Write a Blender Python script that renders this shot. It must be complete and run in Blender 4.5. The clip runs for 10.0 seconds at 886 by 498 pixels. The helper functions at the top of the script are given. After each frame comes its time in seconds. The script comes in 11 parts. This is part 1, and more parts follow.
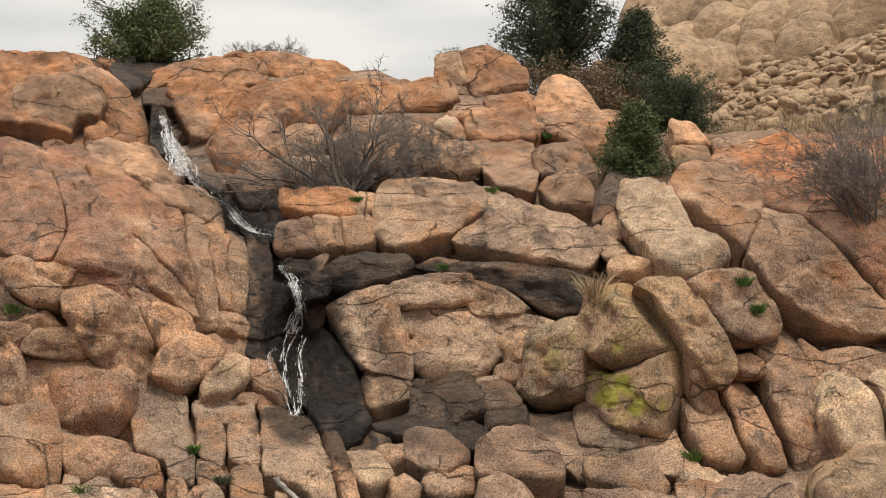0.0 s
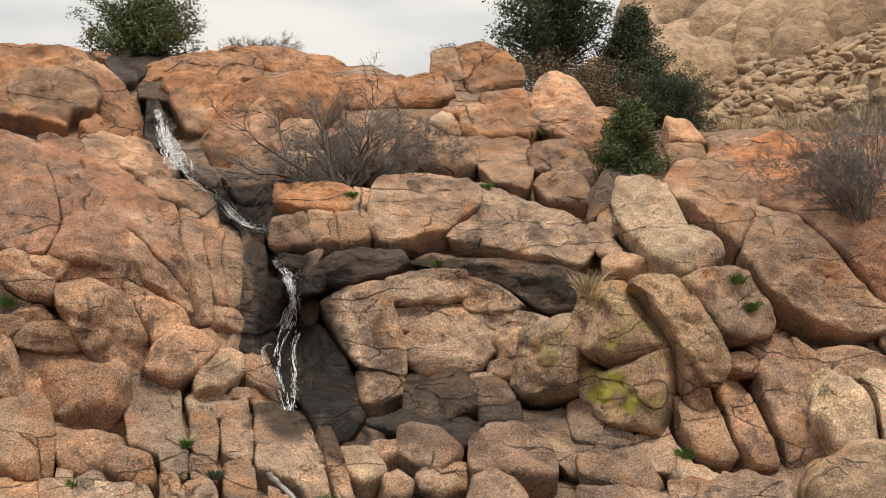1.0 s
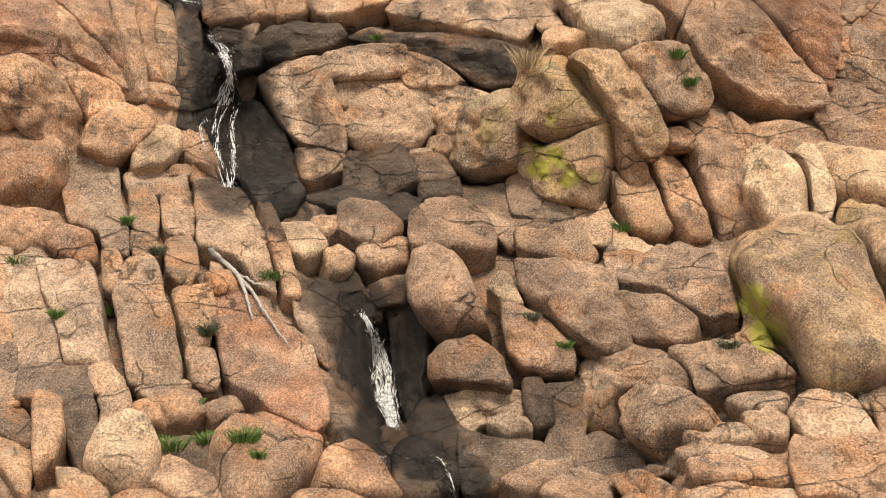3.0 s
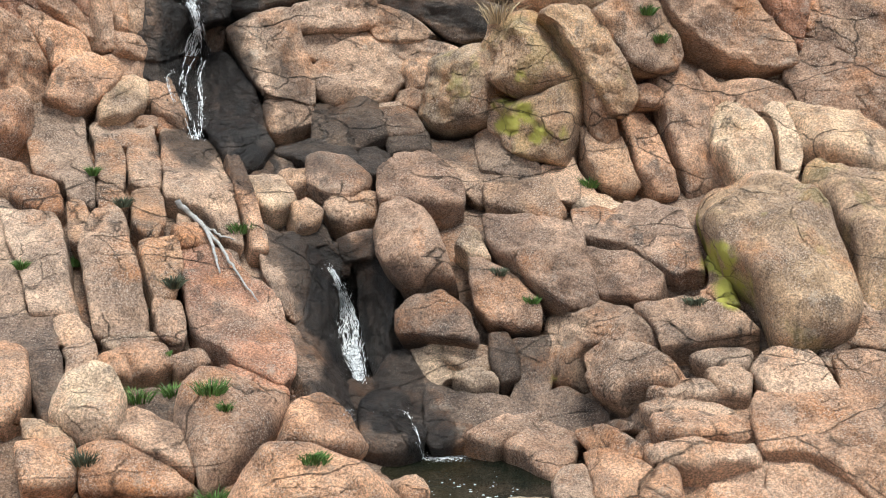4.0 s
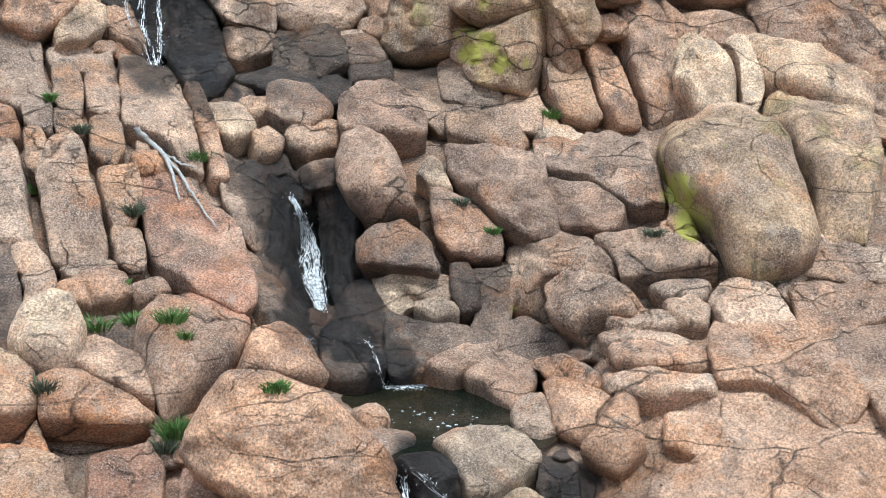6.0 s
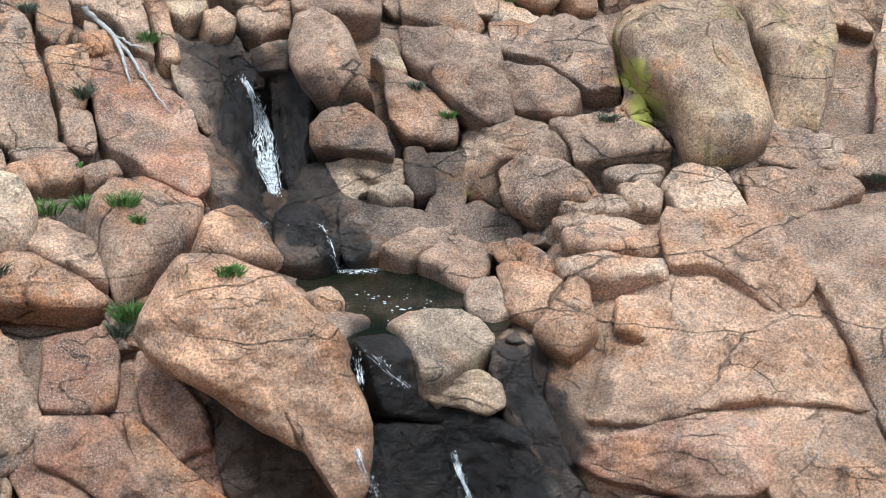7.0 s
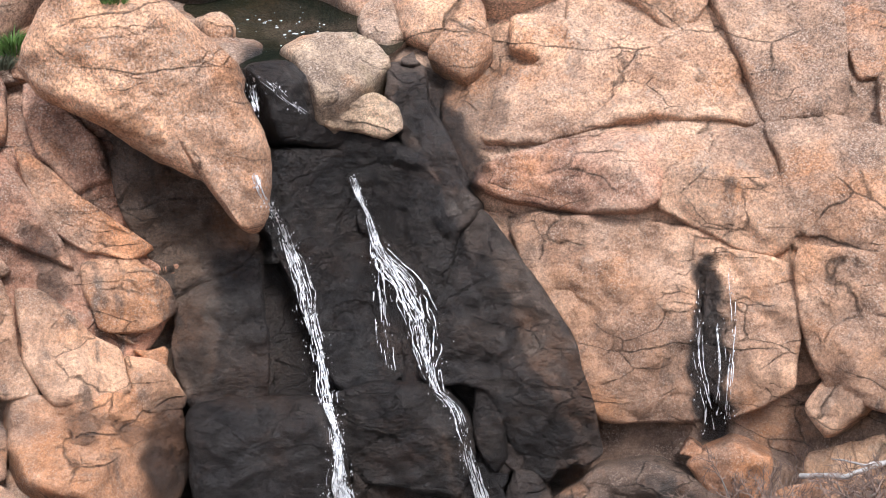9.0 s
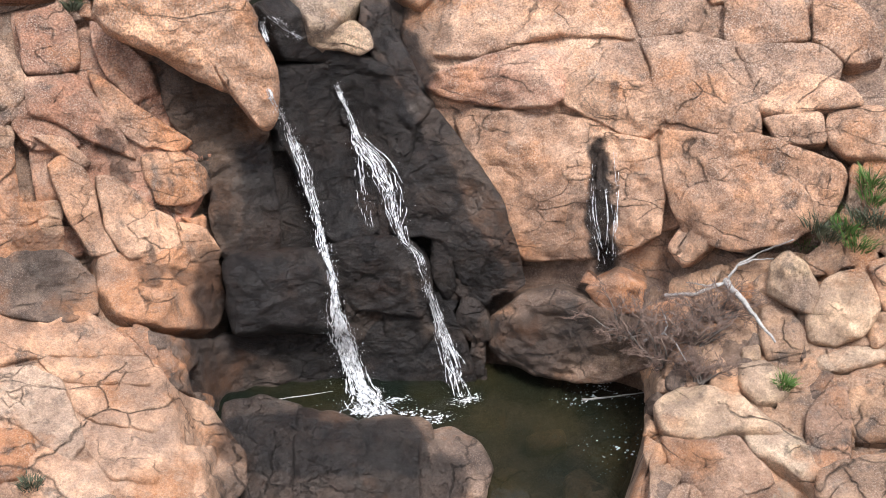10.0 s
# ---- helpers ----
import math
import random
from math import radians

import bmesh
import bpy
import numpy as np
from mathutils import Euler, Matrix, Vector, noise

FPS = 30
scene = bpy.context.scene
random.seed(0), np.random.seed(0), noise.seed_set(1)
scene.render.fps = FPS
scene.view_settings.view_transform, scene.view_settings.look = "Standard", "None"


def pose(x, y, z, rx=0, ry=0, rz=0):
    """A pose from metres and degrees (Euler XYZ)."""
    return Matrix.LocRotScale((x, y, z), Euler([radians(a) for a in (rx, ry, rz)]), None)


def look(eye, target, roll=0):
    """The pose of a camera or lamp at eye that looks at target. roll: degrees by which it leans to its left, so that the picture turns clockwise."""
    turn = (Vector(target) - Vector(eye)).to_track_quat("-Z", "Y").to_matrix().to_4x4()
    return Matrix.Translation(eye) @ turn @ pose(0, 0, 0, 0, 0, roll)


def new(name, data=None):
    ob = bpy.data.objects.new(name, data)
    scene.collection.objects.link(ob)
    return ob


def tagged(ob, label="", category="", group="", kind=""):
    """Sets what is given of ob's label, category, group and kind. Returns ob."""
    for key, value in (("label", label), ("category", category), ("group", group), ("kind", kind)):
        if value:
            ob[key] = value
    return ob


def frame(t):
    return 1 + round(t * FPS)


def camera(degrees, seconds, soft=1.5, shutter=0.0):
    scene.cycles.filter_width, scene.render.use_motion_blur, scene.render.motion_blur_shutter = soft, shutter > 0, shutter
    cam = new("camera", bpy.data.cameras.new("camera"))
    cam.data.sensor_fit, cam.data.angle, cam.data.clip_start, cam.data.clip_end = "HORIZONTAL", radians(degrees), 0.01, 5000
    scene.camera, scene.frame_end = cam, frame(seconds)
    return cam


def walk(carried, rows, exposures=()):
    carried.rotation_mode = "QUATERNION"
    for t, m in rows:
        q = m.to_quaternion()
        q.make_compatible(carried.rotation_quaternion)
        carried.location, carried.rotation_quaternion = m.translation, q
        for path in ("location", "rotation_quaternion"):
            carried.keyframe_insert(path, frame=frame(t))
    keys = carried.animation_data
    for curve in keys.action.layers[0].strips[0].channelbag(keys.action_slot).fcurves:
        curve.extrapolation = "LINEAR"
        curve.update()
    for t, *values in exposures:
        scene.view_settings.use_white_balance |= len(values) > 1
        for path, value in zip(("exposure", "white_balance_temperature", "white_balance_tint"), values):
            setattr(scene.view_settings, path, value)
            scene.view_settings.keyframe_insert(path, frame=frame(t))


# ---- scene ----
cam = camera(38.16, 10.0, soft=0.75)
EYE, TILT = 14.6, 3.0
# seconds, yaw, pitch, lean to the right, metres drawn back along the line of sight
ROWS = [
    (0.0, 0.0, 0.0, 0.0, 0.0),
    (0.5, -0.06, -0.08, -0.21, 0.0),
    (1.0, -0.24, -0.18, -0.39, 0.0),
    (1.5, -0.38, -0.71, -0.3, 0.0),
    (2.0, -0.9, -3.91, 0.08, 0.0),
    (2.5, -1.96, -7.78, 0.01, 0.0),
    (3.0, -3.01, -10.16, -0.43, 0.0),
    (4.5, -4.93, -12.43, -1.64, 0.0),
    (5.0, -5.21, -12.67, -1.95, 0.0),
    (6.5, -7.43, -17.52, -2.42, 0.0),
    (7.0, -8.75, -20.31, -3.04, 0.0),
    (7.5, -10.02, -23.69, -3.38, 0.0),
    (8.0, -11.5, -27.58, -3.88, 0.0),
    (8.5, -13.24, -30.28, -4.03, 0.0),
    (9.0, -14.72, -32.34, -4.1, 0.0),
    (9.1, -14.97, -32.83, -4.1, 0.4),
    (9.2, -15.21, -33.45, -4.1, 2.35),
    (9.3, -15.58, -34.1, -4.15, 3.42),
    (9.4, -15.95, -34.86, -4.3, 4.2),
    (9.5, -16.29, -35.57, -4.49, 4.6),
    (10.0, -18.04, -38.96, -4.68, 7.06),
]
EXPOSURES = [(0.0, -0.64, 7200, 9), (1.5, -0.6, 7200, 9), (2.0, -0.48, 7600, 9), (2.5, -0.14, 7900, 10), (3.2, -0.14, 7500, 10), (4.5, -0.03, 5550, 2), (6.5, -0.02, 5450, 2),
             (7.5, -0.07, 5500, 4), (9.0, 0.28, 5950, 14), (10.0, 0.24, 6100, 13)]
walk(cam, [(t, pose(0, 0, EYE, TILT, 0, 0) @ pose(0, 0, 0, 90 + pitch, 0, yaw) @ pose(0, 0, 0, 0, 0, -lean) @ pose(0, 0, back))
           for t, yaw, pitch, lean, back in ROWS], EXPOSURES)

# ---------------------------------------------------------------- light: an overcast sky
SUN_TURN, SUN_HEIGHT = radians(200), radians(69)


def overcast_world():
    world = bpy.data.worlds.new("overcast_sky")
    scene.world = world
    world.use_nodes = True
    nt = world.node_tree
    nt.nodes.clear()
    out = nt.nodes.new("ShaderNodeOutputWorld")
    back = nt.nodes.new("ShaderNodeBackground")
    sky = nt.nodes.new("ShaderNodeTexSky")
    sky.sky_type, sky.sun_disc = "NISHITA", False
    sky.sun_elevation, sky.sun_rotation = SUN_HEIGHT, SUN_TURN
    coord = nt.nodes.new("ShaderNodeTexCoord")
    stretch = nt.nodes.new("ShaderNodeMapping")
    stretch.inputs["Scale"].default_value = (2.0, 2.0, 9.0)
    cloud = nt.nodes.new("ShaderNodeTexNoise")
    cloud.inputs["Scale"].default_value, cloud.inputs["Detail"].default_value = 1.6, 6
    ramp = nt.nodes.new("ShaderNodeValToRGB")
    ramp.color_ramp.elements[0].position, ramp.color_ramp.elements[0].color = 0.36, (6.6, 7.0, 7.8, 1)
    ramp.color_ramp.elements[1].position, ramp.color_ramp.elements[1].color = 0.62, (10.2, 10.3, 10.5, 1)
    mix = nt.nodes.new("ShaderNodeMix")
    mix.data_type = "RGBA"
    mix.inputs[0].default_value = 0.92
    nt.links.new(coord.outputs["Generated"], stretch.inputs[0])
    nt.links.new(stretch.outputs[0], cloud.inputs["Vector"])
    nt.links.new(cloud.outputs[0], ramp.inputs[0])
    nt.links.new(sky.outputs[0], mix.inputs[6])
    nt.links.new(ramp.outputs[0], mix.inputs[7])
    split = nt.nodes.new("ShaderNodeSeparateXYZ")
    nt.links.new(coord.outputs["Generated"], split.inputs[0])
    rise = nt.nodes.new("ShaderNodeMapRange")
    rise.inputs["From Min"].default_value, rise.inputs["From Max"].default_value = 0.1, 1.0
    rise.inputs["To Min"].default_value, rise.inputs["To Max"].default_value = 0.125, 0.23
    nt.links.new(split.outputs[2], rise.inputs[0])
    nt.links.new(rise.outputs[0], back.inputs[1])
    nt.links.new(mix.outputs[2], back.inputs[0])
    nt.links.new(back.outputs[0], out.inputs[0])


overcast_world()
sun = new("sun", bpy.data.lights.new("sun", "SUN"))
sun.data.energy, sun.data.angle, sun.data.color = 4.8, radians(16), (1.0, 0.95, 0.87)
sun.matrix_world = look((8, 10, 60), (2, 32, 0))


# ---------------------------------------------------------------- materials
def nodes_of(name):
    m = bpy.data.materials.new(name)
    m.use_nodes = True
    nt = m.node_tree
    return m, nt, nt.nodes["Principled BSDF"]


def add(nt, kind, **inputs):
    n = nt.nodes.new(kind)
    for k, v in inputs.items():
        n.inputs[k.replace("_", " ")].default_value = v
    return n


def noise_tex(nt, vec, scale, detail=4, rough=0.55):
    n = add(nt, "ShaderNodeTexNoise", Scale=scale, Detail=detail, Roughness=rough)
    nt.links.new(vec, n.inputs["Vector"])
    return n.outputs[0]


def ramp_of(nt, value, stops):
    r = nt.nodes.new("ShaderNodeValToRGB")
    r.color_ramp.elements[0].position, r.color_ramp.elements[0].color = stops[0][0], (*[stops[0][1]] * 3, 1)
    r.color_ramp.elements[1].position, r.color_ramp.elements[1].color = stops[-1][0], (*[stops[-1][1]] * 3, 1)
    for p, c in stops[1:-1]:
        r.color_ramp.elements.new(p).color = (c, c, c, 1)
    nt.links.new(value, r.inputs[0])
    return r.outputs[0]


def blend(nt, fac, a, b, mode="MIX"):
    m = nt.nodes.new("ShaderNodeMix")
    m.data_type, m.blend_type = "RGBA", mode
    for slot, v in ((0, fac), (6, a), (7, b)):
        if isinstance(v, (int, float)):
            m.inputs[slot].default_value = v
        elif isinstance(v, tuple):
            m.inputs[slot].default_value = (*v, 1)
        else:
            nt.links.new(v, m.inputs[slot])
    return m.outputs[2]


def mathn(nt, op, a, b=0.0):
    m = nt.nodes.new("ShaderNodeMath")
    m.operation, m.use_clamp = op, True
    for slot, v in ((0, a), (1, b)):
        if isinstance(v, (int, float)):
            m.inputs[slot].default_value = v
        else:
            nt.links.new(v, m.inputs[slot])
    return m.outputs[0]


def bump_of(nt, height, strength, distance):
    b = add(nt, "ShaderNodeBump", Strength=strength, Distance=distance)
    nt.links.new(height, b.inputs["Height"])
    return b


def granite():
    m, nt, bsdf = nodes_of("weathered_granite")
    geo = nt.nodes.new("ShaderNodeNewGeometry")
    info = nt.nodes.new("ShaderNodeObjectInfo")
    wet = nt.nodes.new("ShaderNodeAttribute")
    wet.attribute_name = "wet"
    p = geo.outputs["Position"]
    broad, mid = noise_tex(nt, p, 0.33, 5, 0.6), noise_tex(nt, p, 1.7, 6, 0.62)
    grain, speck = noise_tex(nt, p, 22, 6, 0.78), noise_tex(nt, p, 34, 3, 0.65)
    # joints: thin cracks along wandering lines
    bend = nt.nodes.new("ShaderNodeVectorMath")
    bend.operation = "MULTIPLY_ADD"
    wander = add(nt, "ShaderNodeTexNoise", Scale=0.7, Detail=3.0)
    nt.links.new(p, wander.inputs["Vector"])
    nt.links.new(wander.outputs["Color"], bend.inputs[0])
    bend.inputs[1].default_value = (0.7, 0.7, 0.7)
    lay = nt.nodes.new("ShaderNodeMapping")
    lay.inputs["Rotation"].default_value = (0.25, 0.35, 0.2)
    lay.inputs["Scale"].default_value = (0.55, 0.8, 1.5)
    nt.links.new(p, lay.inputs[0])
    nt.links.new(lay.outputs[0], bend.inputs[2])
    joint = nt.nodes.new("ShaderNodeTexVoronoi")
    joint.feature = "DISTANCE_TO_EDGE"
    joint.inputs["Scale"].default_value = 0.62
    nt.links.new(bend.outputs[0], joint.inputs["Vector"])
    gate = ramp_of(nt, noise_tex(nt, p, 0.5, 3, 0.5), [(0.47, 0), (0.55, 1)])
    crack = mathn(nt, "MULTIPLY", ramp_of(nt, joint.outputs["Distance"], [(0.0, 1), (0.014, 0)]), gate)
    # a second, closer set of fissures, here and there
    close = nt.nodes.new("ShaderNodeTexVoronoi")
    close.feature = "DISTANCE_TO_EDGE"
    close.inputs["Scale"].default_value = 1.5
    nt.links.new(bend.outputs[0], close.inputs["Vector"])
    some = ramp_of(nt, noise_tex(nt, p, 0.9, 3, 0.5), [(0.52, 0), (0.6, 0.8)])
    crack = mathn(nt, "MAXIMUM", crack, mathn(nt, "MULTIPLY", ramp_of(nt, close.outputs["Distance"], [(0.0, 1), (0.018, 0)]), some))
    base = info.outputs["Color"]
    # freshly spalled, paler skin
    pale = ramp_of(nt, noise_tex(nt, p, 0.55, 8, 0.66), [(0.5, 0), (0.62, 0.6)])
    col = blend(nt, pale, base, (0.62, 0.43, 0.31))
    # desert varnish: grey-brown films in broad ragged patches
    film = mathn(nt, "MULTIPLY", ramp_of(nt, broad, [(0.42, 0), (0.55, 1)]), ramp_of(nt, mid, [(0.34, 0.2), (0.56, 1)]))
    col = blend(nt, mathn(nt, "MULTIPLY", film, 0.58), col, (0.15, 0.105, 0.085))
    # worn and unworn skin
    col = blend(nt, 1.0, col, blend(nt, ramp_of(nt, noise_tex(nt, p, 1.3, 9, 0.7), [(0.36, 0), (0.62, 1)]), (0.58, 0.56, 0.56), (1.3, 1.28, 1.25)), "MULTIPLY")
    # iron-stained orange patches
    rust = ramp_of(nt, noise_tex(nt, p, 0.8, 6, 0.62), [(0.53, 0), (0.68, 0.6)])
    col = blend(nt, rust, col, (0.52, 0.23, 0.095))
    # streaks left by run-off
    fallen = nt.nodes.new("ShaderNodeMapping")
    fallen.inputs["Scale"].default_value = (2.6, 2.6, 0.3)
    nt.links.new(p, fallen.inputs[0])
    runs = mathn(nt, "MULTIPLY", ramp_of(nt, noise_tex(nt, fallen.outputs[0], 1.1, 5, 0.6), [(0.54, 0), (0.64, 0.7)]), ramp_of(nt, noise_tex(nt, p, 0.45, 3, 0.5), [(0.45, 0), (0.6, 1)]))
    col = blend(nt, runs, col, (0.09, 0.075, 0.065))
    # feldspar grain, light and dark, coarser half way up the cliff than on the polished rim and the scoured foot
    level = nt.nodes.new("ShaderNodeSeparateXYZ")
    nt.links.new(p, level.inputs[0])
    worn = nt.nodes.new("ShaderNodeMapRange")
    worn.inputs["From Min"].default_value, worn.inputs["From Max"].default_value = 15.0, 19.0
    worn.inputs["To Min"].default_value, worn.inputs["To Max"].default_value = 1.0, 0.2
    nt.links.new(level.outputs[2], worn.inputs[0])
    scoured = nt.nodes.new("ShaderNodeMapRange")
    scoured.inputs["From Min"].default_value, scoured.inputs["From Max"].default_value = 3.5, 8.0
    scoured.inputs["To Min"].default_value, scoured.inputs["To Max"].default_value = 0.42, 1.0
    nt.links.new(level.outputs[2], scoured.inputs[0])
    coarse_grain = mathn(nt, "MULTIPLY", worn.outputs[0], scoured.outputs[0])
    col = blend(nt, coarse_grain, col, blend(nt, 1.0, col, blend(nt, ramp_of(nt, grain, [(0.38, 0), (0.62, 1)]), (0.46, 0.44, 0.44), (1.55, 1.53, 1.5)), "MULTIPLY"))
    col = blend(nt, mathn(nt, "MULTIPLY", mathn(nt, "MULTIPLY", coarse_grain, ramp_of(nt, mid, [(0.38, 0.15), (0.6, 1)])), ramp_of(nt, speck, [(0.53, 0), (0.62, 0.65)])), col, (0.75, 0.6, 0.48))
    col = blend(nt, mathn(nt, "MULTIPLY", coarse_grain, ramp_of(nt, noise_tex(nt, p, 40, 2, 0.5), [(0.34, 0.5), (0.44, 0)])), col, (0.06, 0.05, 0.045))
    # pale grey crusts of lichen
    crust = mathn(nt, "MULTIPLY", ramp_of(nt, noise_tex(nt, p, 2.4, 7, 0.7), [(0.57, 0), (0.66, 0.7)]), ramp_of(nt, broad, [(0.35, 0.8), (0.55, 0.1)]))
    col = blend(nt, crust, col, (0.46, 0.4, 0.33))
    # yellow lichen where the rock carries it
    lich = mathn(nt, "MULTIPLY", info.outputs["Alpha"], ramp_of(nt, noise_tex(nt, p, 0.9, 6, 0.6), [(0.55, 0), (0.61, 0.85)]))
    crusted = nt.nodes.new("ShaderNodeAttribute")
    crusted.attribute_name = "lichen"
    lich = mathn(nt, "MAXIMUM", lich, mathn(nt, "MULTIPLY", crusted.outputs["Fac"], ramp_of(nt, noise_tex(nt, p, 2.2, 7, 0.68), [(0.38, 0.2), (0.5, 0.95)])))
    col = blend(nt, lich, col, (0.5, 0.47, 0.09))
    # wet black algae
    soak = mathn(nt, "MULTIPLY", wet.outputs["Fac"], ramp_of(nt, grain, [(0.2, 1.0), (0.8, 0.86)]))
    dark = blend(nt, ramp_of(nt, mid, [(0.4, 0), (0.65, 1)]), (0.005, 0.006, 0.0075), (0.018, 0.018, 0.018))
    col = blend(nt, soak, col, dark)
    col = blend(nt, mathn(nt, "MULTIPLY", crack, 0.65), col, (0.03, 0.024, 0.02))
    nt.links.new(col, bsdf.inputs["Base Color"])
    rough = nt.nodes.new("ShaderNodeMapRange")
    rough.inputs["To Min"].default_value, rough.inputs["To Max"].default_value = 0.9, 0.42
    nt.links.new(wet.outputs["Fac"], rough.inputs[0])
    nt.links.new(rough.outputs[0], bsdf.inputs["Roughness"])
    shine = nt.nodes.new("ShaderNodeMapRange")
    shine.inputs["To Min"].default_value, shine.inputs["To Max"].default_value = 0.3, 0.26
    nt.links.new(wet.outputs["Fac"], shine.inputs[0])
    nt.links.new(shine.outputs[0], bsdf.inputs["Specular IOR Level"])
    fine = bump_of(nt, grain, 1.0, 0.04)
    coarse = bump_of(nt, noise_tex(nt, p, 2.6, 8, 0.66), 1.0, 0.3)
    # ribbed black rock where the water runs
    ribs = noise_tex(nt, lay.outputs[0], 2.6, 5, 0.55)
    wet_relief = bump_of(nt, mathn(nt, "MULTIPLY", ribs, wet.outputs["Fac"]), 1.0, 0.4)
    nt.links.new(wet_relief.outputs[0], coarse.inputs["Normal"])
    split = bump_of(nt, crack, 1.0, 0.16)
    split.invert = True
    nt.links.new(coarse.outputs[0], fine.inputs["Normal"])
    nt.links.new(split.outputs[0], wet_relief.inputs["Normal"])
    nt.links.new(fine.outputs[0], bsdf.inputs["Normal"])
    return m


def plain(name, colour, rough=0.8, scale=8.0, spread=0.35, bump=0.3, distance=0.02):
    m, nt, bsdf = nodes_of(name)
    geo = nt.nodes.new("ShaderNodeNewGeometry")
    n = noise_tex(nt, geo.outputs["Position"], scale, 5, 0.6)
    lo, hi = tuple(c * (1 - spread) for c in colour), tuple(min(1, c * (1 + spread)) for c in colour)
    col = blend(nt, ramp_of(nt, n, [(0.32, 0), (0.68, 1)]), lo, hi)
    nt.links.new(col, bsdf.inputs["Base Color"])
    bsdf.inputs["Roughness"].default_value = rough
    nt.links.new(bump_of(nt, n, bump, distance).outputs[0], bsdf.inputs["Normal"])
    return m


def leafy(name, colour, spread=0.5):
    m, nt, bsdf = nodes_of(name)
    geo = nt.nodes.new("ShaderNodeNewGeometry")
    lo, hi = tuple(c * (1 - spread) for c in colour), tuple(min(1, c * (1 + spread)) for c in colour)
    nt.links.new(blend(nt, geo.outputs["Random Per Island"], lo, hi), bsdf.inputs["Base Color"])
    bsdf.inputs["Roughness"].default_value = 0.7
    return m


def pool_water():
    m, nt, bsdf = nodes_of("dark_pool_water")
    geo = nt.nodes.new("ShaderNodeNewGeometry")
    n = noise_tex(nt, geo.outputs["Position"], 2.2, 3, 0.5)
    depth = noise_tex(nt, geo.outputs["Position"], 0.5, 3, 0.5)
    nt.links.new(blend(nt, ramp_of(nt, depth, [(0.4, 0), (0.65, 1)]), (0.006, 0.009, 0.006), (0.02, 0.018, 0.008)), bsdf.inputs["Base Color"])
    bsdf.inputs["Roughness"].default_value = 0.07
    bsdf.inputs["IOR"].default_value = 1.33
    bsdf.inputs["Alpha"].default_value = 0.8
    nt.links.new(bump_of(nt, n, 0.25, 0.03).outputs[0], bsdf.inputs["Normal"])
    return m


def white_water():
    """Aerated water: white froth with clear gaps."""
    m, nt, bsdf = nodes_of("white_water")
    geo = nt.nodes.new("ShaderNodeNewGeometry")
    drawn = nt.nodes.new("ShaderNodeMapping")
    drawn.inputs["Scale"].default_value = (1.0, 1.0, 0.45)
    nt.links.new(geo.outputs["Position"], drawn.inputs[0])
    n = noise_tex(nt, drawn.outputs[0], 19, 5, 0.7)
    nt.links.new(blend(nt, ramp_of(nt, n, [(0.35, 0), (0.62, 1)]), (0.42, 0.45, 0.48), (0.9, 0.9, 0.9)), bsdf.inputs["Base Color"])
    bsdf.inputs["Roughness"].default_value = 0.3
    nt.links.new(bump_of(nt, n, 0.8, 0.05).outputs[0], bsdf.inputs["Normal"])
    clear, mix = nt.nodes.new("ShaderNodeBsdfTransparent"), nt.nodes.new("ShaderNodeMixShader")
    nt.links.new(ramp_of(nt, noise_tex(nt, drawn.outputs[0], 11, 6, 0.75), [(0.38, 0.15), (0.54, 0.95)]), mix.inputs[0])
    nt.links.new(clear.outputs[0], mix.inputs[1])
    nt.links.new(bsdf.outputs[0], mix.inputs[2])
    nt.links.new(mix.outputs[0], nt.nodes["Material Output"].inputs[0])
    return m


GRANITE = granite()
WATER, FOAM = pool_water(), white_water()
BARK = plain("grey_bark", (0.1, 0.082, 0.07), 0.9, 12)
TWIG = plain("bare_twigs", (0.17, 0.145, 0.13), 0.9, 10)
BRUSH = plain("reddish_bare_twigs", (0.17, 0.115, 0.09), 0.9, 10)
DEADWOOD = plain("silvered_deadwood", (0.29, 0.275, 0.26), 0.85, 14)
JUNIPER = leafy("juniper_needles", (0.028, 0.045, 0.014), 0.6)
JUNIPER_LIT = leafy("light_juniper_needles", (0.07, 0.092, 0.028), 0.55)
BROWNLEAF = leafy("dry_oak_leaves", (0.13, 0.085, 0.045), 0.5)
GRASS = leafy("green_grass", (0.085, 0.16, 0.032), 0.5)
WEED = leafy("grey_green_weed", (0.075, 0.085, 0.05), 0.5)
STRAW = leafy("dry_grass", (0.36, 0.27, 0.16), 0.4)


